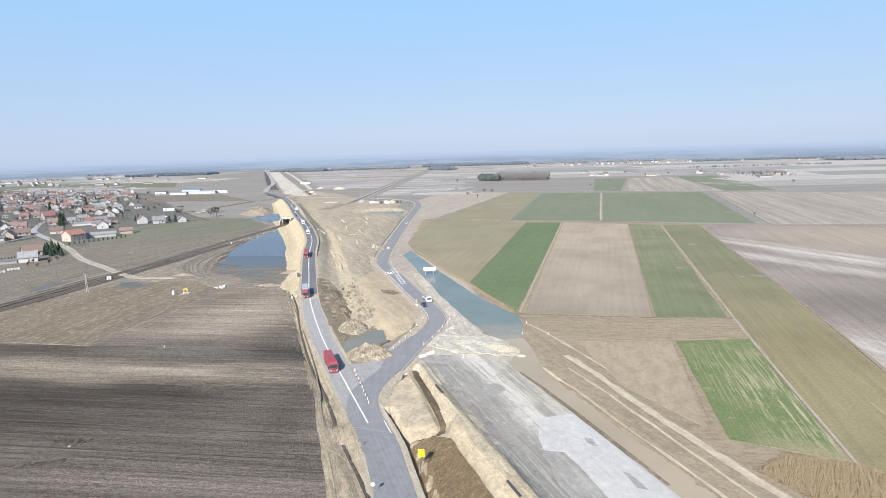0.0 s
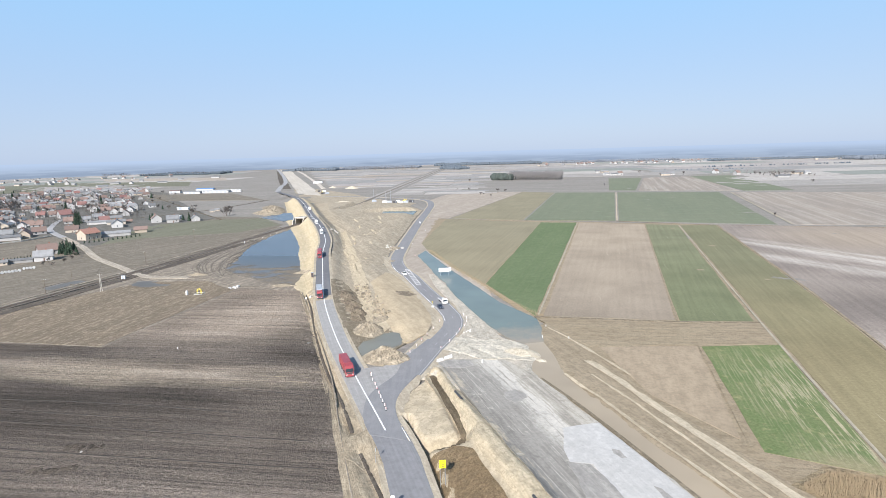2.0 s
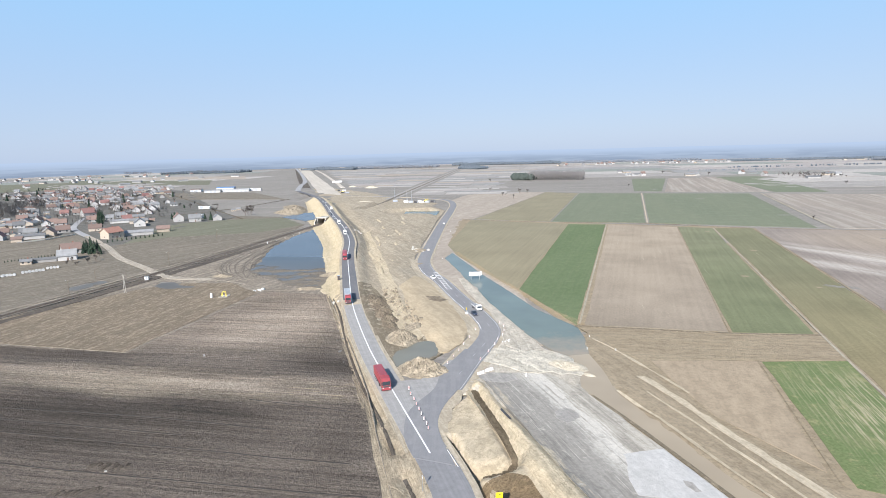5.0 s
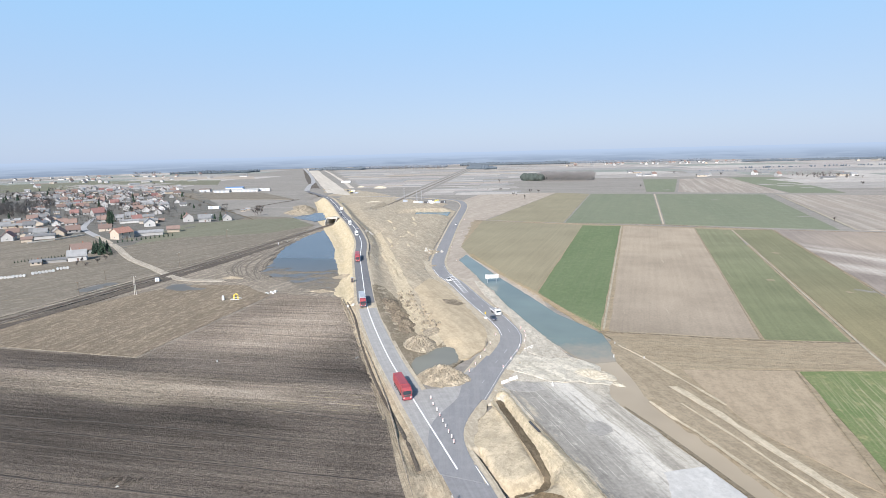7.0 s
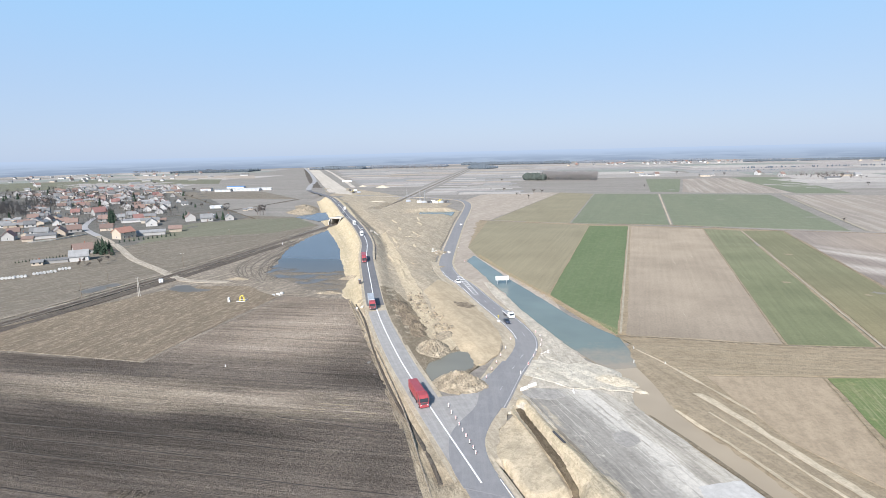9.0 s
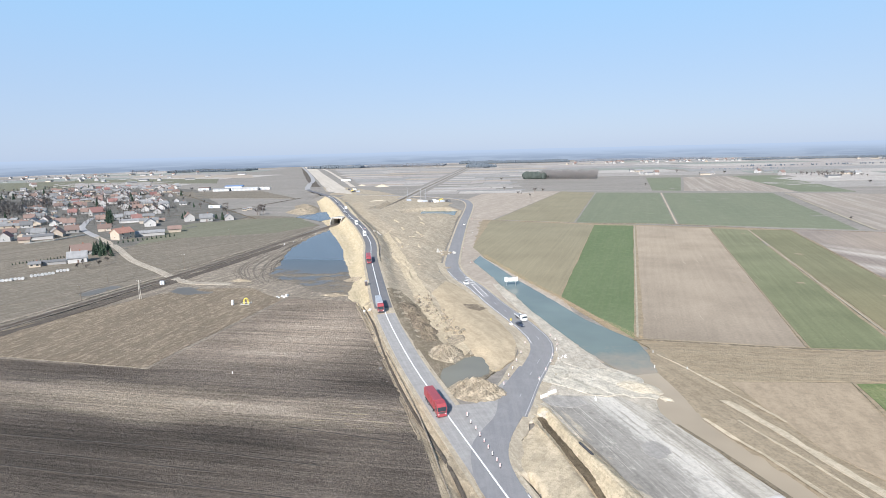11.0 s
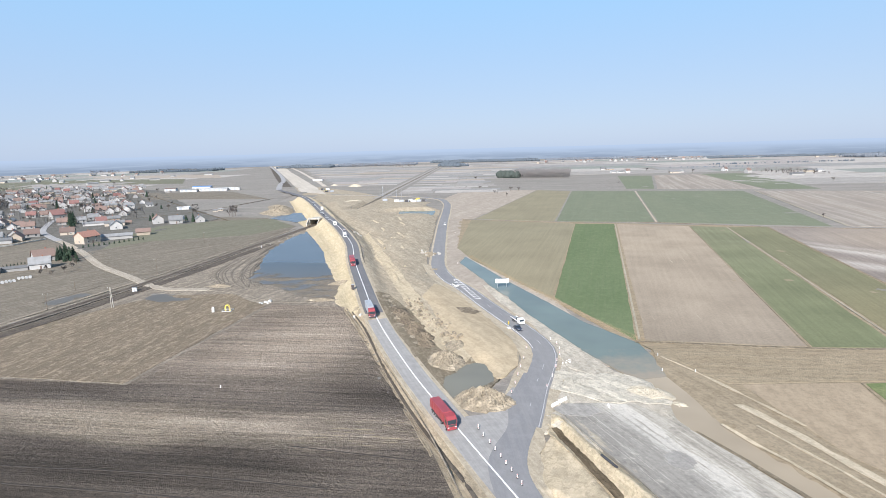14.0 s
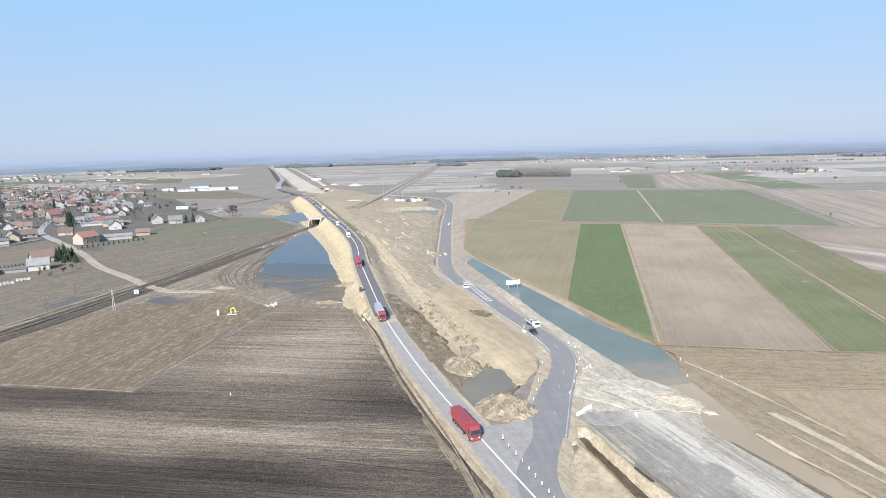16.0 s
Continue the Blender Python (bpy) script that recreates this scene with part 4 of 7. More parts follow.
surface("gravel_patch", [(9 + 2.9 * math.cos(k * 0.2618) + 0.3 * math.sin(k * 1.7), 147.4 + 3.7 * math.sin(k * 0.2618) + 0.3 * math.cos(k * 2.3)) for k in range(24)], M["platform_dark"], 0.36, 0.8, 0.25, "round dark gravel patch", "gravel", 0.1)
surface("wet_ground", [(22, 168), (32, 133), (45, 99), (60, 80), (80, 80), (65, 99), (57, 118), (46, 144), (37, 178), (24, 214), (20, 195), (12, 186)], M["wet_mud"], 0.02, 4.0, 1.2, "smooth wet brown ground beside the platform", "ground")
TRACKS = (([(33, 174, 0), (36.3, 166.5, 0), (40.4, 155, 0), (44.4, 143.6, 0), (47.9, 134.2, 0), (51.1, 125.5, 0), (54.8, 116, 0), (62, 99, 0), (71, 80, 0)], 1.35, 0.12), ([(24.3, 207, 0), (30, 195.6, 0), (37.9, 176.4, 0), (43, 163, 0)], 0.3, 0.12), ([(32.2, 163.2, 0), (36.6, 152.3, 0), (40.3, 143.4, 0), (43.3, 134.6, 0), (46.2, 127.4, 0), (48.8, 119.5, 0), (54, 106, 0), (62, 86, 0)], 0.34, 0.14),
          ([(24.4, 164, 0), (27.9, 154.4, 0), (31.4, 147.4, 0), (34.2, 140.2, 0), (36.8, 133.6, 0), (39.8, 125.6, 0), (42.8, 118.4, 0), (45.6, 111.8, 0), (57, 84, 0)], 0.36, 0.2))
for line, half, lift in TRACKS:
    way = smooth(line, 3)
    edge = [(p.x + half * (0.9 + 0.5 * noise.noise((p.x * 0.3, p.y * 0.3, 1))), p.y) for p in way]
    surface("gravel_track", edge + [(p.x - half * (0.9 + 0.5 * noise.noise((p.x * 0.3, p.y * 0.3, 5))), p.y) for p in reversed(way)], M["track"], lift, 2.0, 0.35, "pale worn wheel track across the wet ground", "track", 0.1)
surface("gravel_yard", [(-6, 228), (1, 211), (7, 195.5), (15.5, 188), (21, 176), (19, 166), (12, 154), (-4, 150), (-14, 160), (-21, 158), (-20, 168), (-15, 182), (-9.5, 200), (-6.5, 213)], M["yard"], 0.08, 1.5, 0.5, "rolled pale gravel between the detour and the platform", "gravel")
surface("pale_fill", [(-12, 196), (-3, 195), (6, 193), (15.5, 188.5), (21, 174), (14, 173), (8, 175.5), (0, 175), (-5, 179), (-13, 183)], M["tipped"], 0.2, 1.0, 1.6, "tipped whitish sand beside the junction", "sand")
surface("dark_gravel", [(-14, 171), (-10, 173.5), (-4, 173), (-2, 169), (-7, 167), (-12, 168)], M["platform_dark"], 0.37, 1.2, 0.8, "grey gravel spread at the platform's head", "gravel", 0.1)
surface("sand_berm", [(-19.5, 166), (-16.5, 169.5), (-12.5, 166), (-5.8, 149), (1.8, 132.5), (9.3, 115.5), (16.8, 98.5), (25, 80), (17, 78), (10.5, 95.5), (3, 112.5), (-4.2, 129.3), (-12, 146.5)], M["berm"], 0.13, 0.9, 0.4, "bright sand berm between the channel and the gravel platform", "sand")
surface("gravel_pad", [(-9, 223), (-12, 238), (-18, 254), (-25, 277), (-30, 300), (-27, 300), (-20, 277), (-12, 252), (-4, 226), (2, 210), (7, 195), (0, 192), (-6, 198)], M["yard"], 0.2, 2.5, 0.6, "pale gravel strip between detour and pond", "gravel")
surface("gravel_pad", [(-30, 166), (-26, 178), (-22, 195), (-19, 206), (-21, 222), (-28, 244), (-40, 280), (-52, 305), (-60, 330), (-64, 350), (-60, 352), (-50, 316), (-40, 293), (-28, 262), (-17, 230), (-14, 214), (-15, 202), (-20, 184), (-25, 164)], M["gravel"], 0.16, 2.5, 0.5, "pale gravel shoulder of the detour", "gravel")
surface("reed_bed", [(60, 109), (70, 116), (84, 111), (96, 92), (90, 75), (78, 80)], M["reed"], 0.05, 3.0, 1.0, "ground of the dry reed bed", "reeds")

for name, line in (("ditch_bed", DITCH[0]), ("ditch_bed", DITCH[1]), ("channel_bed", CHANNEL[0]), ("channel_bed", CHANNEL[1])):
    pts = on_land(line)
    half = 0.45 if name == "ditch_bed" else 1.15
    ribbon(name, pts, -half, half, M["dark_mud"] if name == "ditch_bed" else M["channel"], 0.2 if name == "ditch_bed" else 0.32, "dark wet bed of the road ditch", "ditch", skirt=0.2)

# roads
wide = lambda y: 3.7 + 0.7 * max(0.0, min(1.0, (150 - y) / 18))
ribbon("shoulder", MAIN_LINE, -5.0, lambda y: 5.0 + 0.9 * max(0.0, min(1.0, (150 - y) / 18)), M["gravel"], 0.08, "pale gravel shoulders of the main road", start=40, end=800, skirt=0.5)
ribbon("road", MAIN_LINE, -3.7, wide, M["road_near"], 0.15, "worn grey asphalt road past the junction", start=30, end=252)
ribbon("road", MAIN_LINE, -3.7, 3.7, M["asphalt"], 0.165, "new dark asphalt on the raised road", start=246, end=1030)
ribbon("road", MAIN_LINE, -6, 4, M["asphalt_old"], 0.16, "far stretch of the old road", start=1020, end=3400)
ribbon("shoulder", DETOUR_LINE, -5.2, 5.2, M["gravel"], 0.18, "gravel shoulders of the detour", start=180, end=900, skirt=0.4)
ribbon("road", DETOUR_LINE, -3.9, 3.9, M["asphalt_mid"], 0.25, "grey asphalt detour road", start=162, end=900)
surface("junction_fillet", [(-35, 150), (-40, 161), (-36, 167), (-31, 168), (-27, 175), (-23.5, 184), (-20, 182), (-22, 170), (-25, 159), (-29, 150)], M["road_near"], 0.2, 2.0, 0.2, "worn light asphalt at the mouth of the junction", "road", 0.2)
EAST_EDGE = [(p.x, p.y) for p in smooth([(-16.8, 123.5, 0), (-20.4, 133, 0), (-22.4, 140, 0), (-22.8, 145.8, 0), (-22.1, 151.2, 0), (-20.2, 158.7, 0), (-17.3, 168.7, 0), (-10.8, 192.2, 0)], 2)]
WEST_EDGE = [(p.x, p.y) for p in smooth([(-19.5, 194.1, 0), (-22.7, 183.7, 0), (-25.2, 174.4, 0), (-26, 162.4, 0), (-29.4, 153, 0), (-31, 146.7, 0), (-30.7, 139.9, 0), (-29.2, 132.8, 0), (-26.2, 126, 0)], 2)]
surface("junction_fillet", EAST_EDGE + WEST_EDGE, M["asphalt_mid"], 0.232, 1.6, 0.1, "dusty dark asphalt where the roads meet", "road", 0.4)
surface("gravel_verge", EAST_EDGE + [(x + 2.6 + 0.5 * math.sin(y * 0.7), y - 1.0) for x, y in reversed(EAST_EDGE)], M["gravel"], 0.17, 1.2, 0.5, "pale gravel verge along the bend", "verge", 0.5)
for start, end in ((125, 800),):
    ribbon("centre_line", MAIN_LINE, -0.2, 0.2, M["paint"], 0.24, "solid white centre line", "road marking", start, end, skirt=0.01)
ribbon("edge_line", DETOUR_LINE, -3.45, -3.25, M["paint"], 0.31, "white edge line of the detour", "road marking", 212, 330, skirt=0.01)
ribbon("edge_line", DETOUR_LINE, 3.2, 3.45, M["paint_worn"], 0.31, "white edge line of the detour", "road marking", 156, 340, skirt=0.01)
ribbon("edge_line", MAIN_LINE, 3.9, 4.1, M["paint"], 0.22, "short white edge line", "road marking", 118, 130, skirt=0.01)
for start in (172, 186, 196, 218, 226, 250, 262):
    ribbon("lane_dash", smooth(DETOUR, 2), -0.08, 0.08, M["paint_worn"], 0.33, "worn white lane dash", "road marking", start, start + 4.5, skirt=0.01)
bars = []
for i in range(11):
    u = i / 10
    c = Vector((-43.6, 312.5, 0.36)).lerp(Vector((-32.6, 275.8, 0.36)), u)
    bars.append(tagged(mesh_object("hatch_bar", [c + Vector(q) for q in ((-1.1, -0.2, 0), (1.1, 0.5, 0), (1.1, 1.0, 0), (-1.1, 0.3, 0), (-1.1, -0.2, -0.05), (1.1, 0.5, -0.05), (1.1, 1.0, -0.05), (-1.1, 0.3, -0.05))],
                                       [(0, 1, 2, 3), (4, 5, 1, 0), (5, 6, 2, 1), (6, 7, 3, 2), (7, 4, 0, 3)], M["paint"]), "white hatch bar on the detour", "road marking", "hatch bars", "structure"))
for side in (-1.1, 1.1):
    ribbon("hatch_edge", [Vector((-43.6 + side, 312.5, 0)), Vector((-32.6 + side, 275.8, 0))], -0.1, 0.1, M["paint"], 0.3, "white edge of the hatched island", "road marking", skirt=0.01)

VILLAGE_WAY = smooth([(-165, 298.5, 0), (-188, 300.5, 0), (-205, 311, 0), (-228, 331, 0), (-266, 362, 0), (-312, 410, 0), (-355, 450, 0), (-402, 492, 0), (-430, 520, 0), (-452, 550, 0), (-478, 590, 0), (-500, 632, 0), (-540, 690, 0), (-600, 770, 0)], 5)
VILLAGE_WAY = on_land(VILLAGE_WAY)
ribbon("village_road", VILLAGE_WAY, -2.4, 2.4, M["lane"], 0.13, "pale unpaved track to the village", end=470, skirt=0.35)
ribbon("village_road", VILLAGE_WAY, -2.7, 2.7, M["asphalt_old"], 0.34, "grey asphalt village street", start=462, skirt=0.35)
surface("highway_bed", [(-324, 955), (-390, 1120), (-504, 1414), (-705, 1925), (-1034, 2762), (-974, 2740), (-657, 1904), (-437, 1342), (-326, 1056), (-271, 909)], M["bed"], 0.1, 30.0, 1.5, "pale bed of the new highway", "road")
surface("haul_road", [(-330, 1107), (-425, 1365), (-670, 2012), (-997, 2834), (-986, 2834), (-660, 2012), (-416, 1365), (-321, 1107)], M["bed"], 0.14, 40.0, 1.0, "pale haul road beside the highway bed", "road")
surface("scrub_bank", [(-400, 1085), (-513, 1364), (-655, 1730), (-960, 2520), (-900, 2400), (-634, 1722), (-492, 1362), (-392, 1110)], M["dark_mud"], 0.12, 30.0, 3.0, "dark scrubby bank between old road and highway bed", "verge")
surface("sand_ground", [(-235, 765), (-150, 745), (-95, 700), (-90, 730), (-150, 800), (-240, 960), (-330, 1080), (-380, 1090), (-330, 960), (-262, 800)], M["sand"], 0.04, 12.0, 3.0, "trampled sand beyond the bridge", "sand")
ribbon("railway_bed", RAIL_LINE, -3.0, 3.0, M["ballast"], 0.24, "railway line on brown ballast", "railway", end=560, skirt=0.3)
# from the bridge onwards the bed is narrower and paler
ribbon("railway_bed", RAIL_LINE, -2.4, 2.4, M["hay"], 0.24, "railway line on paler ballast", "railway", start=545, skirt=0.3)
ribbon("service_track", [p + Vector((8, 0, 0)) for p in RAIL_LINE], -3.5, 3.5, M["dark_mud"], 0.1, "dark muddy track beside the railway", "track", end=440)
ribbon("service_track", [p + Vector((-8, 0, 0)) for p in RAIL_LINE], -1.2, 1.2, M["mud"], 0.16, "worn mud track beside the railway", "track", end=520)
ribbon("railway_margin", RAIL_LINE, -9, 8, M["far_b"], 0.1, "bare margins of the railway", "railway", start=800, skirt=0.2)
for off in (-0.72, 0.72):
    ribbon("rail", [p for p in RAIL_LINE if p.y < 900], off - 0.06, off + 0.06, M["steel"], 0.42, "steel rail of the railway", "rail", skirt=0.15)

# ponds
surface("pond", FLOOD, M["water"], 0, 8.0, 0.0, "muddy blue flood water beside the embankment", "pond", 0.6, WATER)
surface("pond", [(-243, 591), (-241, 632), (-222, 640), (-200, 576), (-206, 556)], M["water"], 0, 8.0, 2.0, "small blue pool beyond the railway", "pond", 0.9, 0.3)
surface("pond", TEAL, M["water_teal"], 0, 3.0, 0.0, "long teal flooded ditch beside the detour", "pond", 0.6, WATER)
surface("pond", SILTY, M["water_brown"], 0, 2.0, 0.0, "still brown flood water between gravel platform and track", "pond", 0.6, WATER + 0.012)
surface("pond", POOL, M["water_murky"], 0, 2.0, 0.0, "murky pool between the soil heaps", "pond", 0.6, WATER)
surface("pond", [(-112, 597), (-76, 594), (-77, 631), (-116, 635)], M["water_teal"], 0, 8.0, 0.6, "flooded basin beyond the sand", "pond", 0.9, 0.5)
for poly in PUDDLES:
    surface("puddle", poly, M["puddle_mud"], 0, 3.0, 0.0, "shallow muddy puddle beside the railway", "puddle", 0.3, WATER + 0.06)
surface("shallows", [(-106, 276), (-97, 277), (-99, 300), (-108, 322), (-122, 362), (-140, 364), (-160, 366), (-172, 358), (-166, 326), (-155, 312), (-134, 298), (-120, 286)], M["flooded_mud"], 0, 3.0, 1.0, "shallow muddy end of the flood water", "pond", 0.6, WATER + 0.02)
rng = random.Random(14)
for k in range(34):
    u = k * 0.95 + rng.uniform(-1.5, 1.5)
    bend = rng.uniform(-9, 9)
    line = smooth([(-150 + u * 0.4 + bend, 297 + u * 0.3, 0.1), (-166 + u * 0.7, 311 + u * 0.5 + bend, 0.1), (-181 + u + bend * 0.5, 338 + u * 0.4, 0.1), (-186 + u * 0.95, 380 + bend, 0.1), (-184 + u * 0.5, 430, 0.1), (-184 + u * 0.3, 470, 0.1)][k % 3 // 2:rng.choice((4, 5, 6))], 4)
    half = rng.uniform(0.18, 0.4)
    if k % 4 == 3:
        line = smooth([(-176 + u * 0.9, 300 + u * 0.4, 0.1), (-170 + u * 0.8, 316 + bend, 0.1), (-176 + u * 0.9 + bend, 336 + bend, 0.1), (-168 + u * 0.5, 352 + bend, 0.1)], 3)
    line = on_land(line)
    ribbon("wheel_rut", line, -half, half, M["ballast"] if k % 3 else M["hay"], 0.05, "wheel rut pressed into the mud", "rut", skirt=0.15)

# far country: strips of fields towards the horizon
rng = random.Random(5)
kinds = ["far_a", "far_b", "far_c", "far_d", "far_e"]
y = 900.0
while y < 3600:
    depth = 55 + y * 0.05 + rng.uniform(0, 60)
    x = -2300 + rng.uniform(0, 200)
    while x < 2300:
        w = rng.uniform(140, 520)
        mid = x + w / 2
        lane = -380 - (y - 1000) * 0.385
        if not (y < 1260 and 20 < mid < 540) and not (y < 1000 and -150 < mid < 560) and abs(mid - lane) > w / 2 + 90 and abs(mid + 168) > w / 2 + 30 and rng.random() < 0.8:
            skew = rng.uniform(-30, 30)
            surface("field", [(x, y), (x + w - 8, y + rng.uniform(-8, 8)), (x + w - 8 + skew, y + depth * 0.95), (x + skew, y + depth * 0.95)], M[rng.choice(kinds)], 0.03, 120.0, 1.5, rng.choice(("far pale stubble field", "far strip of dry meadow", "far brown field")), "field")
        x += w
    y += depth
# narrow strips beyond the works, on both sides of the railway
rng = random.Random(8)
y = 880.0
while y < 2450:
    depth = 16 + (y - 880) * 0.03 + rng.uniform(0, 22)
    lane = -334 - (y - 1020) * 0.375
    for west, east in ((-152, -20 + rng.uniform(0, 40) + max(0, y - 1260) * 0.4), (max(lane + 60, -900), -186)):
        if east - west > 40 and not (west < -180 and y < 1090):
            cut = west + (east - west) * rng.uniform(0.25, 0.75)
            for x0, x1 in ((west, cut), (cut + 2, east)):
                if rng.random() < 0.85:
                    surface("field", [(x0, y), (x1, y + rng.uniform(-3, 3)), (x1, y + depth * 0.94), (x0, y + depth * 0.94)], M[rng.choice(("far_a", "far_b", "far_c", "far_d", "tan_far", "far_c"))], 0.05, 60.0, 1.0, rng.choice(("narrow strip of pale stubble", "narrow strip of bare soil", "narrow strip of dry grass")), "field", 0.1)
    y += depth

# ---- things ----
M["white"] = plain("white_paint", (0.78, 0.78, 0.77), 0.45, vary=0.06)
M["red"] = plain("red_lorry_paint", (0.3, 0.06, 0.07), 0.4, vary=0.1)
M["grey"] = plain("grey_tarpaulin", (0.36, 0.39, 0.43), 0.6, vary=0.12)
M["black"] = plain("black_rubber", (0.03, 0.03, 0.032), 0.85)
M["chassis"] = plain("dark_chassis", (0.06, 0.06, 0.065), 0.7)
M["glass"] = plain("dark_window_glass", (0.03, 0.04, 0.05), 0.08, specular=0.6, vary=0.05)
M["silver"] = plain("silver_car_paint", (0.45, 0.46, 0.48), 0.35, 0.5, vary=0.05)
M["navy"] = plain("dark_blue_car_paint", (0.03, 0.04, 0.07), 0.3, vary=0.05)
M["yellow"] = plain("yellow_sheet", (0.85, 0.68, 0.02), 0.5, vary=0.05)
M["yellow_pipe"] = plain("yellow_pipe_paint", (0.75, 0.62, 0.08), 0.5)
M["lamp_glass"] = plain("lamp_glass", (0.7, 0.7, 0.66), 0.2)
M["red_mark"] = plain("red_reflective_stripe", (0.55, 0.06, 0.04), 0.5)
M["timber"] = plain("grey_weathered_timber", (0.17, 0.14, 0.11), 0.9, vary=0.25, scale=2.0)
M["galvanised"] = plain("galvanised_steel", (0.4, 0.41, 0.42), 0.5, 0.6)
M["plaster"] = tint("house_plaster", (0.28, 0.277, 0.272), (0.58, 0.573, 0.565), 0.9)
M["plaster_warm"] = tint("warm_plaster", (0.33, 0.28, 0.225), (0.5, 0.44, 0.37), 0.9)
M["roof_grey"] = tint("grey_sheet_roof", (0.15, 0.155, 0.16), (0.3, 0.305, 0.31), 0.7, 0.3, 0.4)
M["roof_red"] = tint("red_tile_roof", (0.2, 0.105, 0.1), (0.28, 0.16, 0.145), 0.8, 1.2, 0.35)
M["roof_brown"] = tint("brown_tile_roof", (0.17, 0.125, 0.11), (0.25, 0.18, 0.155), 0.8, 1.2, 0.3)
M["roof_orange"] = plain("orange_tile_roof", (0.33, 0.18, 0.14), 0.8, vary=0.2, scale=2.0)
M["roof_blue"] = plain("blue_sheet_roof", (0.12, 0.25, 0.5), 0.6)
M["brick"] = plain("red_brick_chimney", (0.3, 0.14, 0.1), 0.9, vary=0.2)
M["bark"] = plain("grey_bark", (0.15, 0.125, 0.105), 0.95, vary=0.25, scale=1.5)
M["twig"] = tint("bare_twigs", (0.085, 0.076, 0.072), (0.12, 0.107, 0.1), 0.95)
M["needle"] = tint("dark_needles", (0.022, 0.04, 0.028), (0.04, 0.065, 0.042), 0.95)
# far trees: paler, greyer copies with distance haze mixed into the colour
M["hazed_twig"] = tint("far_bare_wood", (0.22, 0.21, 0.21), (0.26, 0.25, 0.245), 0.95)
M["hazed_needle"] = tint("far_pine_wood", (0.095, 0.118, 0.142), (0.125, 0.15, 0.178), 0.95)
M["pine_edge"] = tint("dark_pine_edge", (0.065, 0.08, 0.072), (0.09, 0.108, 0.098), 0.95)
M["grove"] = tint("bare_grove_twigs", (0.15, 0.135, 0.125), (0.19, 0.17, 0.155), 0.95)
M["reed_blade"] = tint("dry_reed_blades", (0.32, 0.25, 0.162), (0.41, 0.328, 0.22), 0.95)
M["weed"] = tint("dead_weed_stalks", (0.22, 0.165, 0.1), (0.32, 0.245, 0.15), 0.95)
M["heap_sand"] = soil("heaped_beige_soil", (0.285, 0.242, 0.18), (0.37, 0.318, 0.242), (0.2, 0.168, 0.124), radians(40), 1.0, 0.6, 0.09, 1.0, 1.0, 0.8)
M["heap_pale"] = soil("heaped_pale_sand", (0.5, 0.445, 0.35), (0.56, 0.505, 0.405), (0.42, 0.365, 0.275), radians(40), 1.0, 0.4, 0.09, 0.8, 1.0, 0.4)
M["heap_dark"] = soil("heaped_dark_soil", (0.14, 0.115, 0.09), (0.21, 0.175, 0.13), (0.3, 0.25, 0.18), radians(130), 1.2, 0.6, 0.09, 1.0, 1.0, 0.8)
M["film"] = plain("dirty_white_film", (0.5, 0.5, 0.49), 0.4, vary=0.15)
M["stone"] = tint("pale_rubble", (0.34, 0.32, 0.28), (0.55, 0.53, 0.49), 0.95)


class Shape:
    """Gathers solids into one mesh."""

    def __init__(self):
        self.v, self.f = [], []

    def add(self, verts, faces):
        n = len(self.v)
        self.v += [tuple(q) for q in verts]
        self.f += [tuple(n + i for i in f) for f in faces]
        return self

    def box(self, x, y, z, sx, sy, sz, chamfer=0.0, top=1.0):
        """A block centred on x, y with its foot at z; top: how far it narrows; chamfer: cut upper edges."""
        a, b = sx / 2, sy / 2
        rings = [(z, 1, 0)]
        rings.append((z + sz - chamfer, top, 0))
        if chamfer:
            rings.append((z + sz, top, chamfer))
        verts = []
        for h, s, c in rings:
            verts += [(x + p * (a * s - c), y + q * (b * s - c), h) for p, q in ((-1, -1), (1, -1), (1, 1), (-1, 1))]
        faces = [(3, 2, 1, 0)]
        for r in range(len(rings) - 1):
            faces += [(r * 4 + i, r * 4 + (i + 1) % 4, r * 4 + 4 + (i + 1) % 4, r * 4 + 4 + i) for i in range(4)]
        k = 4 * (len(rings) - 1)
        faces.append((k, k + 1, k + 2, k + 3))
        return self.add(verts, faces)

    def tube(self, a, b, ra, rb=None, n=6):
        a, b = Vector(a), Vector(b)
        rb = ra if rb is None else rb
        way = (b - a).normalized()
        side = way.orthogonal().normalized()
        up = way.cross(side)
        verts = []
        for p, r in ((a, ra), (b, rb)):
            verts += [p + (side * math.cos(2 * math.pi * i / n) + up * math.sin(2 * math.pi * i / n)) * r for i in range(n)]
        faces = [(i, (i + 1) % n, n + (i + 1) % n, n + i) for i in range(n)] + [tuple(range(n))[::-1], tuple(range(n, 2 * n))]
        return self.add(verts, faces)

    def profile(self, outline, y0, y1):
        """A side outline (x, z) drawn out from y0 to y1."""
        n = len(outline)
        verts = [(x, y0, z) for x, z in outline] + [(x, y1, z) for x, z in outline]
        faces = [tuple(range(n)), tuple(range(n, 2 * n))[::-1]] + [(i, n + i, n + (i + 1) % n, (i + 1) % n) for i in range(n)]
        return self.add(verts, faces)

    def make(self, name, mat, parent=None, label=""):
        ob = mesh_object(name, self.v, self.f, mat, parent)
        bm = bmesh.new()
        bm.from_mesh(ob.data)
        bmesh.ops.recalc_face_normals(bm, faces=bm.faces)
        bm.to_mesh(ob.data)
        bm.free()
        return tagged(ob, label)


def root(name, label, category, group=""):
    return tagged(new(name), label, category, group)


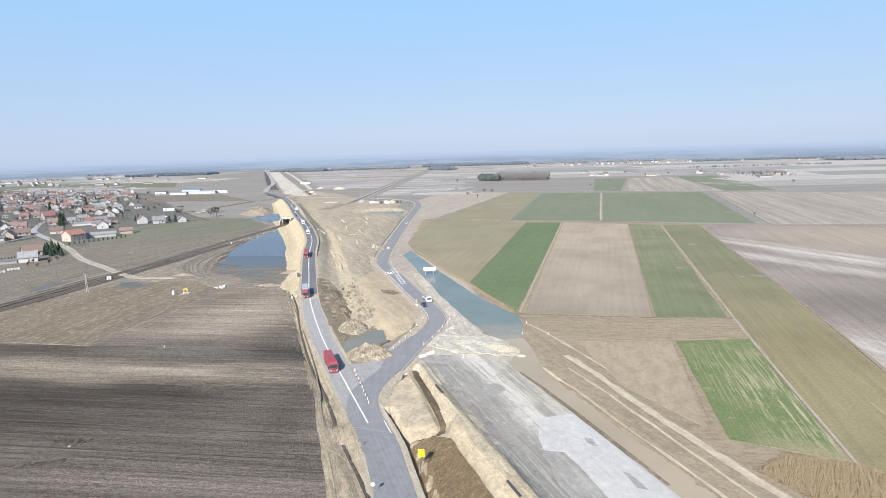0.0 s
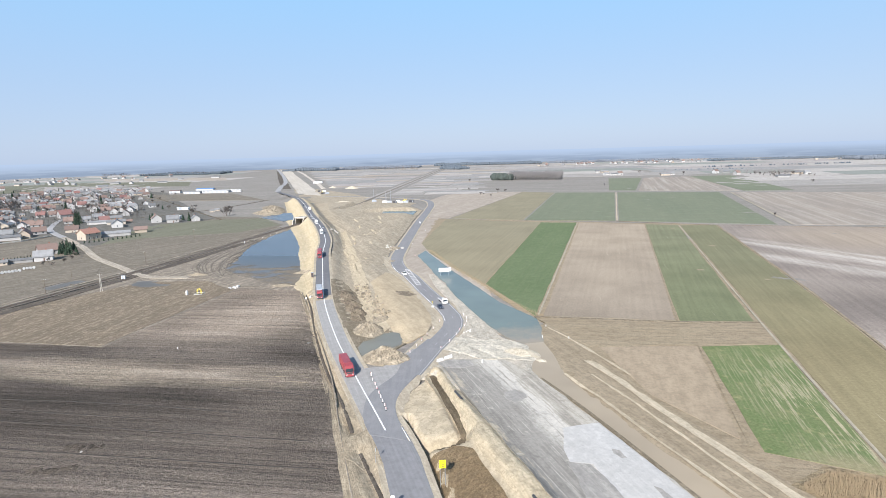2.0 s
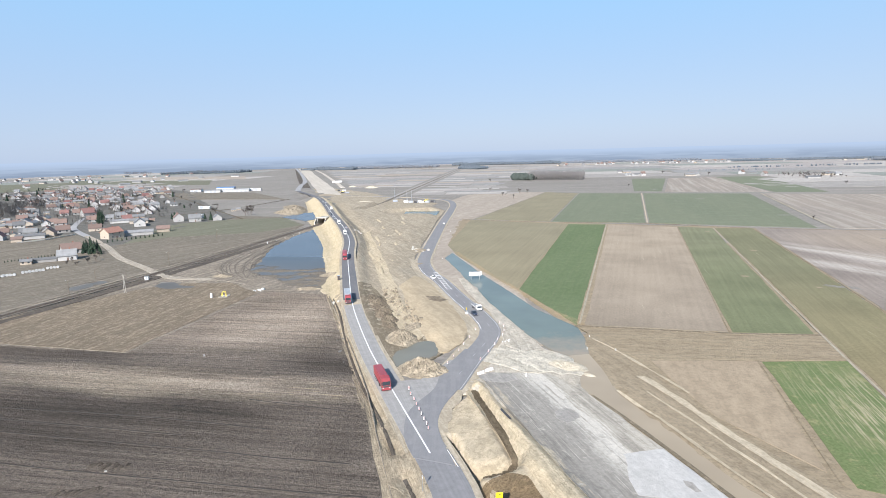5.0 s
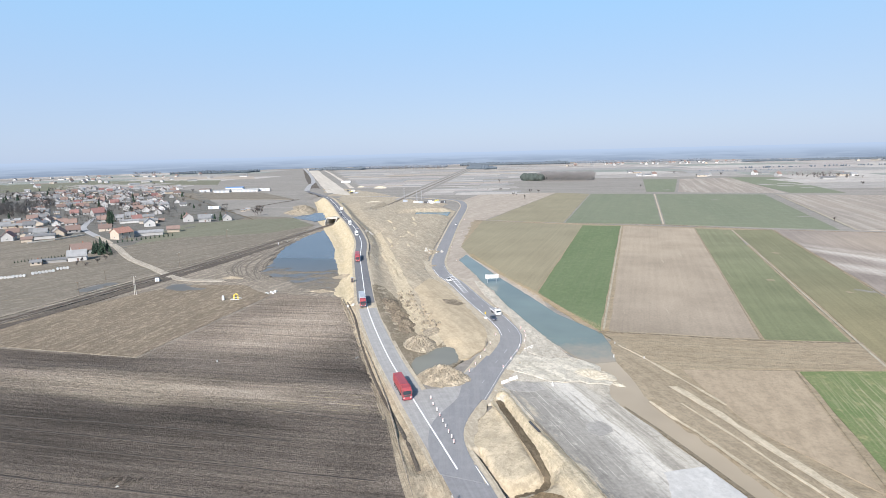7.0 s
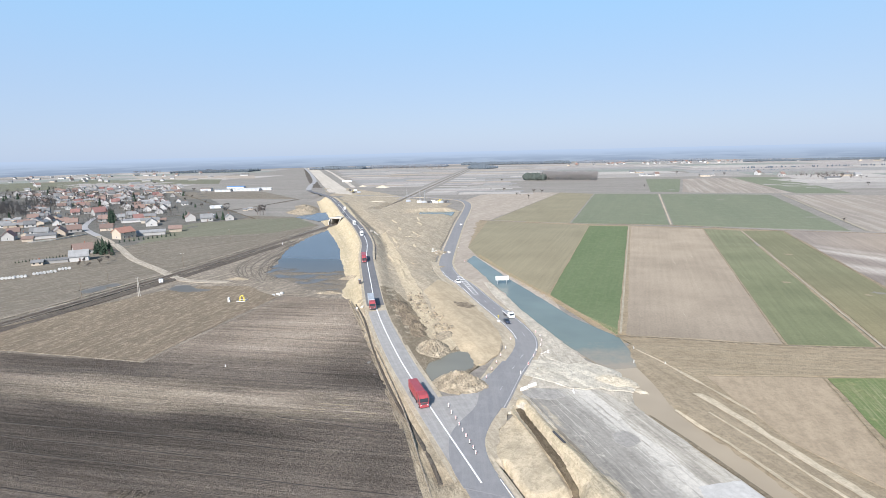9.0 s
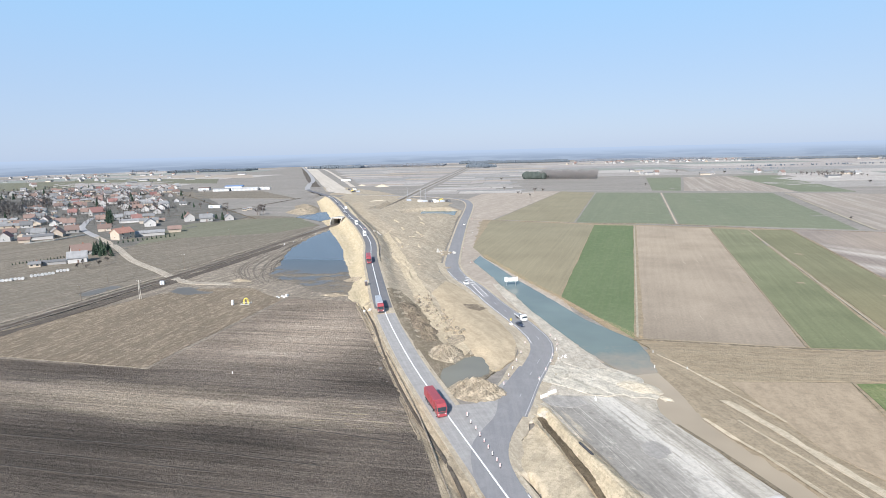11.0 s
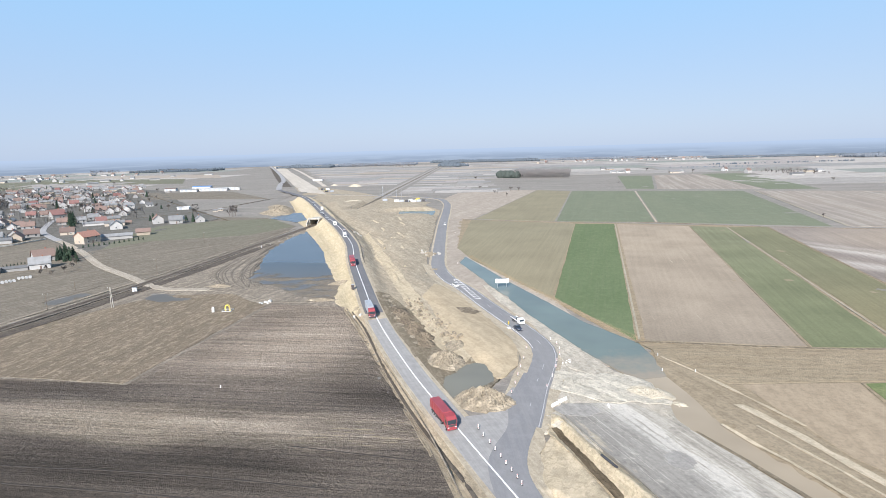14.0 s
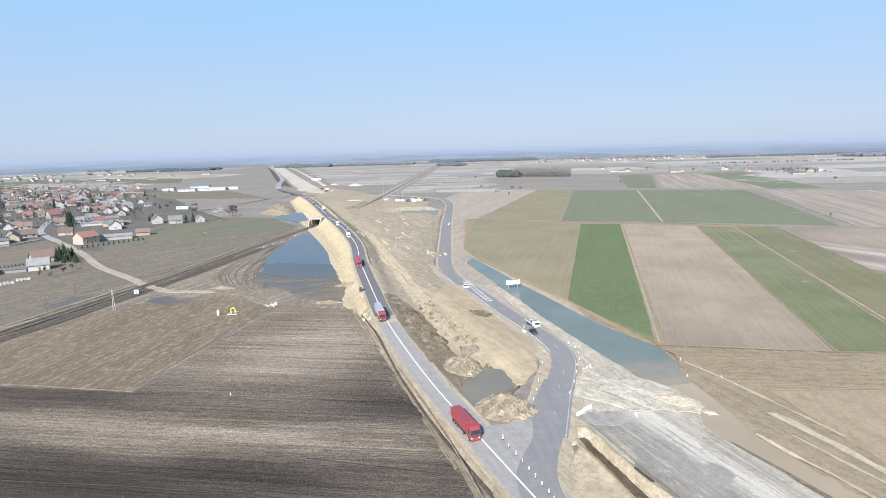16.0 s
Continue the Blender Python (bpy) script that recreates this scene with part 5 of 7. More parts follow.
def at(x, y, turn=0.0, z=None, scale=1.0):
    """A place on the land."""
    if z is None:
        z = float(height(np.array([float(x)]), np.array([float(y)]))[0])
    return pose(x, y, z, 0, 0, turn) @ Matrix.Diagonal((scale, scale, scale, 1))


def wheels(parent, places, radius, width):
    for x, y in places:
        side = 1 if y > 0 else -1
        w = Shape().tube((x, y - side * width, radius), (x, y, radius), radius, n=12).make("wheel", M["black"], parent)
        Shape().tube((x, y - 0.01 * side, radius), (x, y + 0.03 * side, radius), radius * 0.55, n=10).make("rim", M["galvanised"], w, "grey steel rim")


# vehicles drive towards +x
def lorry(label, cab_mat, body_mat, length=13.4, tall=3.9, tipper=False):
    t = root("lorry", label, "lorry")
    front = length / 2 + 2.9
    Shape().profile([(front - 2.3, 0.9), (front, 0.75), (front + 0.02, 1.7), (front - 0.12, 3.0), (front - 0.6, 3.5), (front - 2.2, 3.75), (front - 2.3, 3.6)], -1.24, 1.24).make("cab", cab_mat, t)
    Shape().profile([(front - 0.02, 1.75), (front + 0.06, 1.75), (front - 0.06, 2.75), (front - 0.14, 2.75)], -1.1, 1.1).make("windscreen", M["glass"], t, "dark windscreen")
    for y in (-1.25, 1.25):
        Shape().box(front - 1.0, y, 1.8, 0.9, 0.04, 0.8).make("side_window", M["glass"], t, "dark side window")
        Shape().box(front - 0.15, y * 1.12, 1.9, 0.15, 0.22, 0.7).make("mirror", M["chassis"], t)
        Shape().box(front, y * 0.72, 0.85, 0.08, 0.4, 0.2).make("headlight", M["lamp_glass"], t, "clear headlight")
    Shape().box(front + 0.03, 0, 0.35, 0.2, 2.4, 0.45, 0.05).make("bumper", M["chassis"] if not tipper else cab_mat, t)
    Shape().box(front + 0.03, 0, 1.15, 0.06, 1.7, 0.45).make("grille", M["chassis"], t, "dark grille")
    Shape().box(-0.2, 0, 0.75, length + 2.6, 0.9, 0.35).make("chassis", M["chassis"], t)
    z0 = 1.2
    body = Shape().box(0, 0, z0, length, 2.5, tall - z0, 0.12).make("trailer_body", body_mat, t)
    if tipper:
        for i in range(7):
            for y in (-1.28, 1.28):
                Shape().box(-length / 2 + 0.5 + i * (length - 1) / 6, y, z0, 0.12, 0.08, tall - z0 - 0.1).make("rib", body_mat, body)
        Shape().box(0, 0, tall - 0.02, length - 0.3, 2.2, 0.06).make("load_cover", M["red"], body, "red tarpaulin over the load")
    else:
        Shape().box(0, 0, tall - 0.01, length - 0.3, 2.3, 0.04).make("roof_sheet", M["grey"], body, "pale grey roof sheet")
        for y in (-1.27, 1.27):
            Shape().box(0, y, z0 - 0.02, length, 0.05, 0.14).make("side_rail", M["galvanised"], body)
    Shape().box(-length / 2 - 0.04, 0, z0, 0.08, 2.45, tall - z0 - 0.1).make("rear_door", M["galvanised"], body, "grey rear doors")
    for y in (-1.2, 1.2):
        Shape().box(0.5, y, 0.5, length * 0.45, 0.06, 0.55).make("side_guard", M["chassis"], t)
    wheels(t, [(x, y) for x in (front - 0.95, front - 4.2, -length / 2 + 1.2, -length / 2 + 2.5, -length / 2 + 3.8) for y in (-1.25, 1.25)], 0.5, 0.35)
    return t


def car(label, paint, length=4.4, tall=1.48, cab=(0.5, 0.95, -0.75, -1.75)):
    t = root("car", label, "car")
    h = length / 2
    Shape().profile([(-h, 0.35), (-h + 0.05, 0.8), (-h + 0.2, 0.95), (h - 1.3, 0.95), (h - 0.15, 0.75), (h, 0.5), (h - 0.05, 0.3)], -0.88, 0.88).make("body", paint, t)
    a, b, c, d = cab
    Shape().profile([(d, 0.93), (c - 0.35, tall - 0.02), (a - 0.5, tall), (b, 0.93)], -0.76, 0.76).make("window_glass", M["glass"], t, "dark car windows")
    Shape().profile([(c - 0.42, tall - 0.1), (c - 0.3, tall + 0.02), (a - 0.5, tall + 0.03), (a - 0.4, tall - 0.08)], -0.72, 0.72).make("roof", paint, t)
    for y in (-0.6, 0.6):
        Shape().box(h - 0.06, y, 0.55, 0.12, 0.35, 0.16).make("headlight", M["lamp_glass"], t, "clear headlight")
        Shape().box(-h + 0.03, y, 0.68, 0.08, 0.3, 0.16).make("tail_light", M["red_mark"], t, "red tail light")
    wheels(t, [(x, y) for x in (h - 0.85, -h + 0.85) for y in (-0.88, 0.88)], 0.32, 0.22)
    return t


def van(label, paint, box=False):
    t = root("van", label, "van")
    Shape().profile([(1.4, 0.4), (3.1, 0.4), (3.1, 1.0), (2.6, 1.2), (2.0, 2.1), (1.4, 2.3)], -1.0, 1.0).make("cab", paint, t)
    Shape().profile([(2.62, 1.25), (2.68, 1.25), (2.1, 2.05), (2.04, 2.05)], -0.9, 0.9).make("windscreen", M["glass"], t, "dark windscreen")
    Shape().box(-0.8, 0, 0.55, 4.5, 2.2 if box else 2.0, 2.6 if box else 2.0, 0.1).make("load_body", M["white"] if box else paint, t)
    for y in (-1.01, 1.01):
        Shape().box(2.0, y, 1.25, 0.7, 0.03, 0.6).make("side_window", M["glass"], t)
        Shape().box(3.08, y * 0.7, 0.75, 0.08, 0.3, 0.2).make("headlight", M["lamp_glass"], t)
    wheels(t, [(x, y) for x in (2.2, -1.9) for y in (-1.0, 1.0)], 0.36, 0.25)
    return t


def tow_truck():
    t = root("tow_truck", "white flatbed lorry parked on the detour", "lorry")
    Shape().profile([(1.6, 0.5), (3.6, 0.5), (3.6, 1.2), (3.3, 2.2), (1.6, 2.4)], -1.1, 1.1).make("cab", M["white"], t)
    Shape().profile([(3.5, 1.4), (3.56, 1.4), (3.36, 2.1), (3.3, 2.1)], -0.95, 0.95).make("windscreen", M["glass"], t)
    Shape().box(-1.4, 0, 0.95, 5.8, 2.3, 0.2).make("flatbed", M["galvanised"], t, "pale flat load bed")
    for y in (-1.12, 1.12):
        Shape().box(-1.4, y, 1.1, 5.8, 0.06, 0.35).make("side_board", M["white"], t)
    Shape().box(0.9, 0, 1.1, 0.3, 2.2, 1.2).make("headboard", M["chassis"], t)
    wheels(t, [(x, y) for x in (2.8, -1.6, -2.8) for y in (-1.1, 1.1)], 0.42, 0.28)
    return t


def on_road(line, y, offset, thing, towards=True, lift=0.2):
    """Sets a vehicle on a road, offset to the right of its line, facing back along it or away."""
    i = min(range(1, len(line) - 1), key=lambda k: abs(line[k].y - y))
    way = (line[i + 1] - line[i - 1]).normalized()
    p = line[i] + (line[i + 1] - line[i]) * ((y - line[i].y) / (line[i + 1].y - line[i].y)) + Vector((way.y, -way.x, 0)) * offset
    turn = math.degrees(math.atan2(way.y, way.x)) + (180 if towards else 0)
    slope = math.degrees(math.asin(way.z)) * (1 if towards else -1)
    thing.matrix_world = pose(p.x, p.y, p.z + lift, 0, slope, turn)
    return thing


on_road(MAIN_LINE, 167, -1.7, lorry("red tipper lorry with a covered load", M["red"], M["red"], 9.0, 3.5, True))
on_road(MAIN_LINE, 254, -1.7, lorry("articulated lorry with red cab and grey trailer", M["red"], M["grey"], 10.5, 3.9))
on_road(MAIN_LINE, 345, -1.7, lorry("red articulated lorry on the embankment", M["red"], M["red"], 10.5, 3.8, True))
v = on_road(MAIN_LINE, 432, -1.7, van("white box van on the embankment", M["white"], True))
on_road(MAIN_LINE, 488, -1.7, copy_thing(v, v.matrix_world.copy()))
on_road(MAIN_LINE, 600, 1.8, copy_thing(v, v.matrix_world.copy()), False)
c1 = on_road(MAIN_LINE, 462, 1.8, car("silver car on the raised road", M["silver"]), False)
for y, off, to in ((520, -1.8, True), (534, -1.8, True), (575, -1.8, True), (640, -1.8, True), (680, 1.8, False)):
    on_road(MAIN_LINE, y, off, copy_thing(c1, c1.matrix_world.copy()), to)
c2 = on_road(MAIN_LINE, 552, -1.8, car("dark blue car on the raised road", M["navy"]))
on_road(MAIN_LINE, 655, -1.8, copy_thing(c2, c2.matrix_world.copy()))
dark_car = on_road(DETOUR_LINE, 234, -1.9, car("dark car waiting on the detour", M["navy"]), True, 0.32)
on_road(DETOUR_LINE, 241, 1.6, tow_truck(), True, 0.32)
on_road(DETOUR_LINE, 300, -2.4, car("white car beside the hatched island", M["white"]), True, 0.32)
on_road(DETOUR_LINE, 520, 1.9, car("small white car on the detour", M["white"]), True, 0.32)


def guide_board():
    t = root("guide_board", "white guide board with red stripes on a black foot", "traffic board", "guide boards along the junction")
    Shape().box(0, 0, 0, 0.7, 0.4, 0.12, 0.03).make("foot", M["black"], t)
    b = Shape().box(0, 0, 0.12, 0.07, 0.36, 1.25, 0.02).make("board", M["white"], t)
    for i in range(3):
        Shape().add([(-0.04, -0.17, 0.3 + i * 0.38), (-0.04, 0.17, 0.46 + i * 0.38), (-0.04, 0.17, 0.58 + i * 0.38), (-0.04, -0.17, 0.42 + i * 0.38), (-0.045, -0.17, 0.3 + i * 0.38), (-0.045, 0.17, 0.46 + i * 0.38), (-0.045, 0.17, 0.58 + i * 0.38), (-0.045, -0.17, 0.42 + i * 0.38)],
                    [(4, 7, 6, 5), (0, 1, 5, 4), (2, 3, 7, 6)]).make("stripe", M["red_mark"], b, "red slanted stripe")
    return t


board = guide_board()
spots = [(-33, 160.5), (-31.9, 157), (-30.5, 154), (-29.4, 151), (-28.3, 148.2), (-27.3, 145.6), (-26.3, 143), (-25.3, 140.6), (-24.6, 138.4),
         (-8, 222), (-6.6, 218), (-6.4, 213), (-7, 208), (-8.6, 203), (-9.6, 198), (-11.6, 191), (-14, 184),
         (-17, 214), (-18.6, 205), (-20.2, 198), (-21.4, 192), (-22.6, 186), (-24, 180), (-44, 352), (-50, 470), (-52, 400), (-56, 560)]
for i, (x, y) in enumerate(spots):
    m = pose(x, y, float(height(np.array([x]), np.array([y]))[0]) + (0.2 if i > 8 else 0.27), 0, 0, 100 + (i * 37) % 23) @ Matrix.Diagonal((0.85, 0.85, 0.85, 1))
    (setattr(board, "matrix_world", m) if i == 0 else copy_thing(board, m))


def big_sign():
    t = root("road_sign", "yellow warning panel on two galvanised posts", "sign")
    for x in (-0.5, 0.5):
        Shape().tube((x, 0, -0.3), (x, 0, 6.1), 0.07, n=8).make("post", M["galvanised"], t)
    p = Shape().box(0, -0.1, 4.4, 1.3, 0.08, 1.75, 0.02).make("panel", M["yellow"], t)
    for z, w in ((5.75, 0.5), (5.2, 0.35), (4.75, 0.5)):
        Shape().box(0.1, -0.15, z, w, 0.02, 0.12).make("mark", M["chassis"], p, "thin dark mark")
    return t


big_sign().matrix_world = at(-7.5, 107.5, 8)


def round_sign(x, y, turn):
    t = root("road_sign", "small round sign on a single post by the road", "sign")
    Shape().tube((0, 0, -0.3), (0, 0, 3.4), 0.05, n=8).make("post", M["galvanised"], t)
    Shape().tube((0, -0.05, 3.1), (0, -0.11, 3.1), 0.42, n=16).make("disc", M["white"], t, "white round face")
    t.matrix_world = at(x, y, turn)


round_sign(-16, 98, 10)
round_sign(-22.6, 114.5, 96)


def light_trailer():
    t = root("traffic_light_trailer", "white temporary signal trailer beside the detour", "traffic light")
    Shape().box(0, 0, 0.35, 1.3, 0.9, 0.5, 0.06).make("trailer_box", M["white"], t)
    Shape().tube((0, 0, 0.8), (0, 0, 2.4), 0.05, n=8).make("mast", M["galvanised"], t)
    head = Shape().box(0, 0, 2.0, 0.35, 0.3, 0.95, 0.04).make("signal_head", M["yellow"], t, "yellow signal head")
    for z in (2.12, 2.42, 2.72):
        Shape().tube((0.16, 0, z), (0.2, 0, z), 0.09, n=10).make("lens", M["chassis"], head, "dark lens")
    wheels(t, [(0.0, -0.5), (0.0, 0.5)], 0.3, 0.16)
    return t


def billboard():
    t = root("billboard", "white billboard on steel legs beside the pond", "billboard")
    for x in (-2.2, 2.2):
        Shape().box(x, 0, -1.3, 0.25, 0.25, 3.4).make("leg", M["galvanised"], t)
    p = Shape().box(0, 0, 2.0, 6.6, 0.3, 2.1, 0.05).make("panel", M["white"], t)
    Shape().box(0, -0.2, 4.03, 4.5, 0.5, 0.12).make("lamp_rail", M["galvanised"], p)
    return t


light_trailer().matrix_world = at(-21.6, 234.5, -70)
billboard().matrix_world = at(-21, 298, 12, 0.0)


def heap(label, x, y, rx, ry, tall, mat, turn=0.0, seed=0, flat=0.0, name="mound"):
    """A dumped heap with gullies and a ragged foot."""
    rings, n = 22, 60
    verts, faces = [(0, 0, 0)], []
    for r in range(1, rings + 1):
        u = r / rings
        for i in range(n):
            a = 2 * math.pi * i / n
            edge = 1 + 0.16 * noise.noise((math.cos(a) * 1.3 + seed, math.sin(a) * 1.3, seed * 0.7)) + 0.06 * noise.noise((math.cos(a) * 5, math.sin(a) * 5 + seed, 1))
            px, py = rx * u * edge * math.cos(a), ry * u * edge * math.sin(a)
            h = max(0.0, 1 - max(0.0, u - flat) / (1 - flat)) ** 0.9
            rough = 0.2 * noise.noise((px * 0.55 + seed, py * 0.55, 2.0)) + 0.15 * noise.noise((px * 1.3, py * 1.3, seed)) + 0.13 * noise.noise((px * 2.3, py * 2.3, seed)) + 0.09 * noise.noise((px * 4.1, py * 4.1, seed + 5))
            gully = 0.1 * abs(noise.noise((math.cos(a) * 3.5, math.sin(a) * 3.5, seed + 3))) * math.sin(math.pi * u)
            verts.append((px, py, tall * (h + (rough - gully) * (1 - u ** 4)) - 0.35 * u ** 3))
    verts[0] = (0, 0, tall * (1.0 + 0.05))
    faces += [(0, 1 + i, 1 + (i + 1) % n) for i in range(n)]
    for r in range(rings - 1):
        for i in range(n):
            a, b = 1 + r * n + i, 1 + r * n + (i + 1) % n
            faces.append((a, a + n, b + n, b))
    ob = mesh_object(name, verts, faces, mat)
    tagged(ob, label, "heap")
    ob.matrix_world = at(x, y, turn)
    return ob


heap("beige heap of dumped soil beside the pool", -43, 203.5, 6.2, 8.2, 3.4, M["heap_sand"], 20, 1)
heap("beige heap of soil at the junction", -31.5, 176, 6.5, 9, 3.9, M["heap_sand"], 60, 2)
for k in range(7):
    heap("ragged lump of dark churned soil", -50.5 - 2.6 * k + (k % 2) * 1.5, 219 + 6.2 * k, 3.4 + (k % 3) * 0.6, 4.6, 1.7 + (k % 2) * 0.5, M["heap_dark"], 28 + 20 * k, 3 + k * 1.7, 0.1)
heap("long ridge of dark churned soil", -66, 258, 5.0, 10, 1.2, M["heap_dark"], 28, 4, 0.3)
heap("broken pale soil beside the road", -64, 248, 3.0, 4, 1.2, M["heap_sand"], 0, 6)
heap("small heap of dumped beige soil", -40, 217, 4.0, 5, 1.3, M["heap_sand"], 0, 16)
heap("pale tipped sand at the pond's end", 12, 181, 4.5, 7.5, 1.1, M["heap_pale"], 60, 7)
heap("pale tipped sand beside the platform", 18.5, 174.5, 3.2, 4.5, 0.9, M["heap_pale"], 60, 8)
heap("soil heap in the flood water", -101, 309, 8, 4, 1.6, M["heap_sand"], 10, 10)
heap("pale sand bank by the flood water", -103, 277, 9, 2.6, 1.0, M["heap_sand"], 0, 11)
heap("sand heap on the meadow's end", -163, 305, 8, 3, 1.3, M["heap_sand"], -10, 12)
heap("rubble heap beside the detour", -63, 383, 6, 8, 1.6, M["heap_sand"], 0, 13)
heap("ring of spoil on the sand", -56.5, 338, 4, 4, 0.7, M["heap_sand"], 0, 14)
heap("white sand heap beyond the works", -262, 1085, 15, 11, 4.0, M["heap_pale"], 0, 15)
heap("small white sand heap beyond the works", -312, 1128, 9, 7, 2.6, M["heap_pale"], 0, 17)
heap("white sand bank at the bridge site", -190, 738, 15, 9, 1.8, M["heap_pale"], 20, 18, 0.3)
heap("long ridge of sand beyond the railway", -268, 690, 14, 60, 3.5, M["heap_sand"], 26, 20, 0.2)
heap("brown ridge of sand beyond the pool", -255, 640, 16, 30, 4.0, M["heap_sand"], 40, 21, 0.2)

for k, (x, y, long) in enumerate(((-76, 322, 16), (-84, 352, 12), (-92, 366, 20), (-82, 398, 14), (-101, 424, 22), (-92, 455, 15), (-108, 478, 18), (-96, 508, 14), (-124, 530, 20), (-104, 548, 16))):
    heap("long low ridge of graded sand", x, y, 1.5, long, 0.7, M["bank_sand"], 16 + (k % 3) * 3, 80 + k, 0.1)

def rubble(label, x, y, count, spread, size, mat, group):
    r = random.Random(int(abs(x) * 7 + abs(y)))
    for i in range(count):
        s = size * r.uniform(0.6, 1.4)
        sh = Shape().box(0, 0, 0, s * r.uniform(0.8, 1.6), s, s * r.uniform(0.6, 1.0), s * 0.2, r.uniform(0.7, 1))
        ob = sh.make("block", mat)
        tagged(ob, label, "block", group)
        ob.matrix_world = at(x + r.uniform(-spread, spread), y + r.uniform(-spread, spread), r.uniform(0, 180)) @ Matrix.Translation((0, 0, 0.02))


rubble("pale rubble block on the heap", -62.5, 384, 22, 6, 0.9, M["stone"], "rubble by the detour")
rubble("white sack standing on the field edge", -128, 272.5, 7, 2.6, 1.0, M["film"], "white sacks")
rubble("pale broken concrete by the road", -81, 251, 5, 2.2, 0.8, M["stone"], "broken concrete")
for x, y in ((-80, 335), (-96, 400), (-88, 440), (-112, 470)):
    rubble("dry clod of pale soil on the sand", x, y, 9, 7, 0.6, M["bank_sand"], "clods on the sand")
for k in range(9):
    rubble("lump of pale dumped soil beside the levelled sand", -41.5 - 2.5 * k, 222 + 6.4 * k, 7, 3.2, 0.95, M["heap_sand"], "lumps of dumped soil")
rubble("pale rubble on the road shoulder", -123, 453, 5, 3, 1.2, M["stone"], "rubble by the raised road")
# clods torn up on the ploughed field, two groups of slanting ridges
r = random.Random(9)
for x, y, count in ((-96.5, 118.8, 9), (-97.5, 109.4, 10)):
    for i in range(count):
        heap("low ridge of dark clods thrown up on the ploughed field", x + i * 1.05 + r.uniform(-0.3, 0.3), y + r.uniform(-0.8, 0.8), 0.32, r.uniform(0.9, 2.6), 0.55, M["dark_mud"], r.uniform(-32, -14), 40 + i, 0, "clod_ridge")
rubble("dull pale stone lying on the ploughed field", -91, 117, 1, 0.5, 0.6, M["stone"], "field stones")
rubble("white plastic sheet scraps on gravel", -5.5, 203, 6, 1.6, 0.5, M["white"], "scraps")


def barrier(x, y, turn, length, mat, label):
    ob = Shape().profile([(-0.3, 0), (0.3, 0), (0.2, 0.25), (0.09, 0.4), (0.08, 0.85), (-0.08, 0.85), (-0.09, 0.4), (-0.2, 0.25)], -length / 2, length / 2).make("barrier", mat)
    tagged(ob, label, "barrier")
    ob.matrix_world = at(x, y, turn) @ Matrix.Translation((0, 0, 0.15))


barrier(-13.4, 173, -45, 2.5, M["white"], "white water-filled barrier closing the platform")
barrier(-11, 175.6, -50, 3.0, M["white"], "white water-filled barrier closing the platform")
barrier(0, 172, 0, 1.6, M["white"], "white barrier block on the gravel")
pipe = Shape().tube((-2.6, 0, 0.3), (2.6, 0, 0.3), 0.28, n=10).make("pipe", M["chassis"])
tagged(pipe, "dark drain pipe lying on the berm", "pipe")
pipe.matrix_world = at(-6.2, 145, -66)
pipe2 = copy_thing(pipe, at(11, 99, -66))


def pole(x, y, tall, label, arm=True, twin=False, mat="timber"):
    t = root("utility_pole", label, "pole")
    if twin:
        for s in (-1, 1):
            Shape().tube((s * 0.45, 0, -0.5), (s * 0.12, 0, tall), 0.17, 0.11, 8).make("leg", M[mat], t)
        Shape().tube((-0.5, 0, tall * 0.55), (0.5, 0, tall * 0.55), 0.07, n=6).make("brace", M[mat], t)
    else:
        Shape().tube((0, 0, -0.5), (0, 0, tall), 0.16, 0.1, 8).make("pole", M[mat], t)
    if arm:
        a = Shape().box(0, 0, tall - 0.35, 1.9, 0.12, 0.14).make("cross_arm", M["timber"], t)
        for s in (-0.85, 0, 0.85):
            Shape().tube((s, 0, tall - 0.2), (s, 0, tall + 0.12), 0.06, n=6).make("insulator", M["white"], a, "white insulator")
    t.matrix_world = at(x, y, 15)


pole(-195, 268, 9.2, "pale concrete pole leaning beside the railway", True, True, "concrete")
pole(-223, 265, 7.2, "timber pole with a cross arm", True)
pole(-214, 336, 8.5, "timber pole by the village road", True)
pole(-240, 444, 8, "timber pole in the meadow", True)
pole(-236, 300, 5, "short timber post by the meadow", False)
for x, y in ((-142, 796), (-136, 800), (-168, 837)):
    pole(x, y, 13.5, "tall railway mast by the crossing", True, True, "galvanised")


def gas_vent():
    t = root("gas_station_vent", "two yellow pipe arches inside a low white fence", "pipework")
    for y in (-0.7, 0.7):
        s = Shape()
        pts = [(1.35 * math.cos(a), y, 2.6 + 1.5 * math.sin(a)) for a in np.linspace(0, math.pi, 9)]
        pts = [(1.35, y, 0)] + pts + [(-1.35, y, 0)]
        for p, q in zip(pts, pts[1:]):
            s.tube(p, q, 0.16, n=8)
        s.make("arch_pipe", M["yellow_pipe"], t, "yellow arched pipe")
    for i in range(4):
        for sx, sy in ((-1, -1), (1, -1), (1, 1), (-1, 1)):
            if i == 0:
                Shape().box(sx * 2.8, sy * 2.4, 0, 0.12, 0.12, 1.3).make("fence_post", M["film"], t)
    for sy in (-2.4, 2.4):
        Shape().box(0, sy, 0.5, 5.6, 0.06, 0.5).make("fence_rail", M["film"], t)
    for sx in (-2.8, 2.8):
        Shape().box(sx, 0, 0.5, 0.06, 4.8, 0.5).make("fence_rail", M["film"], t)
    return t


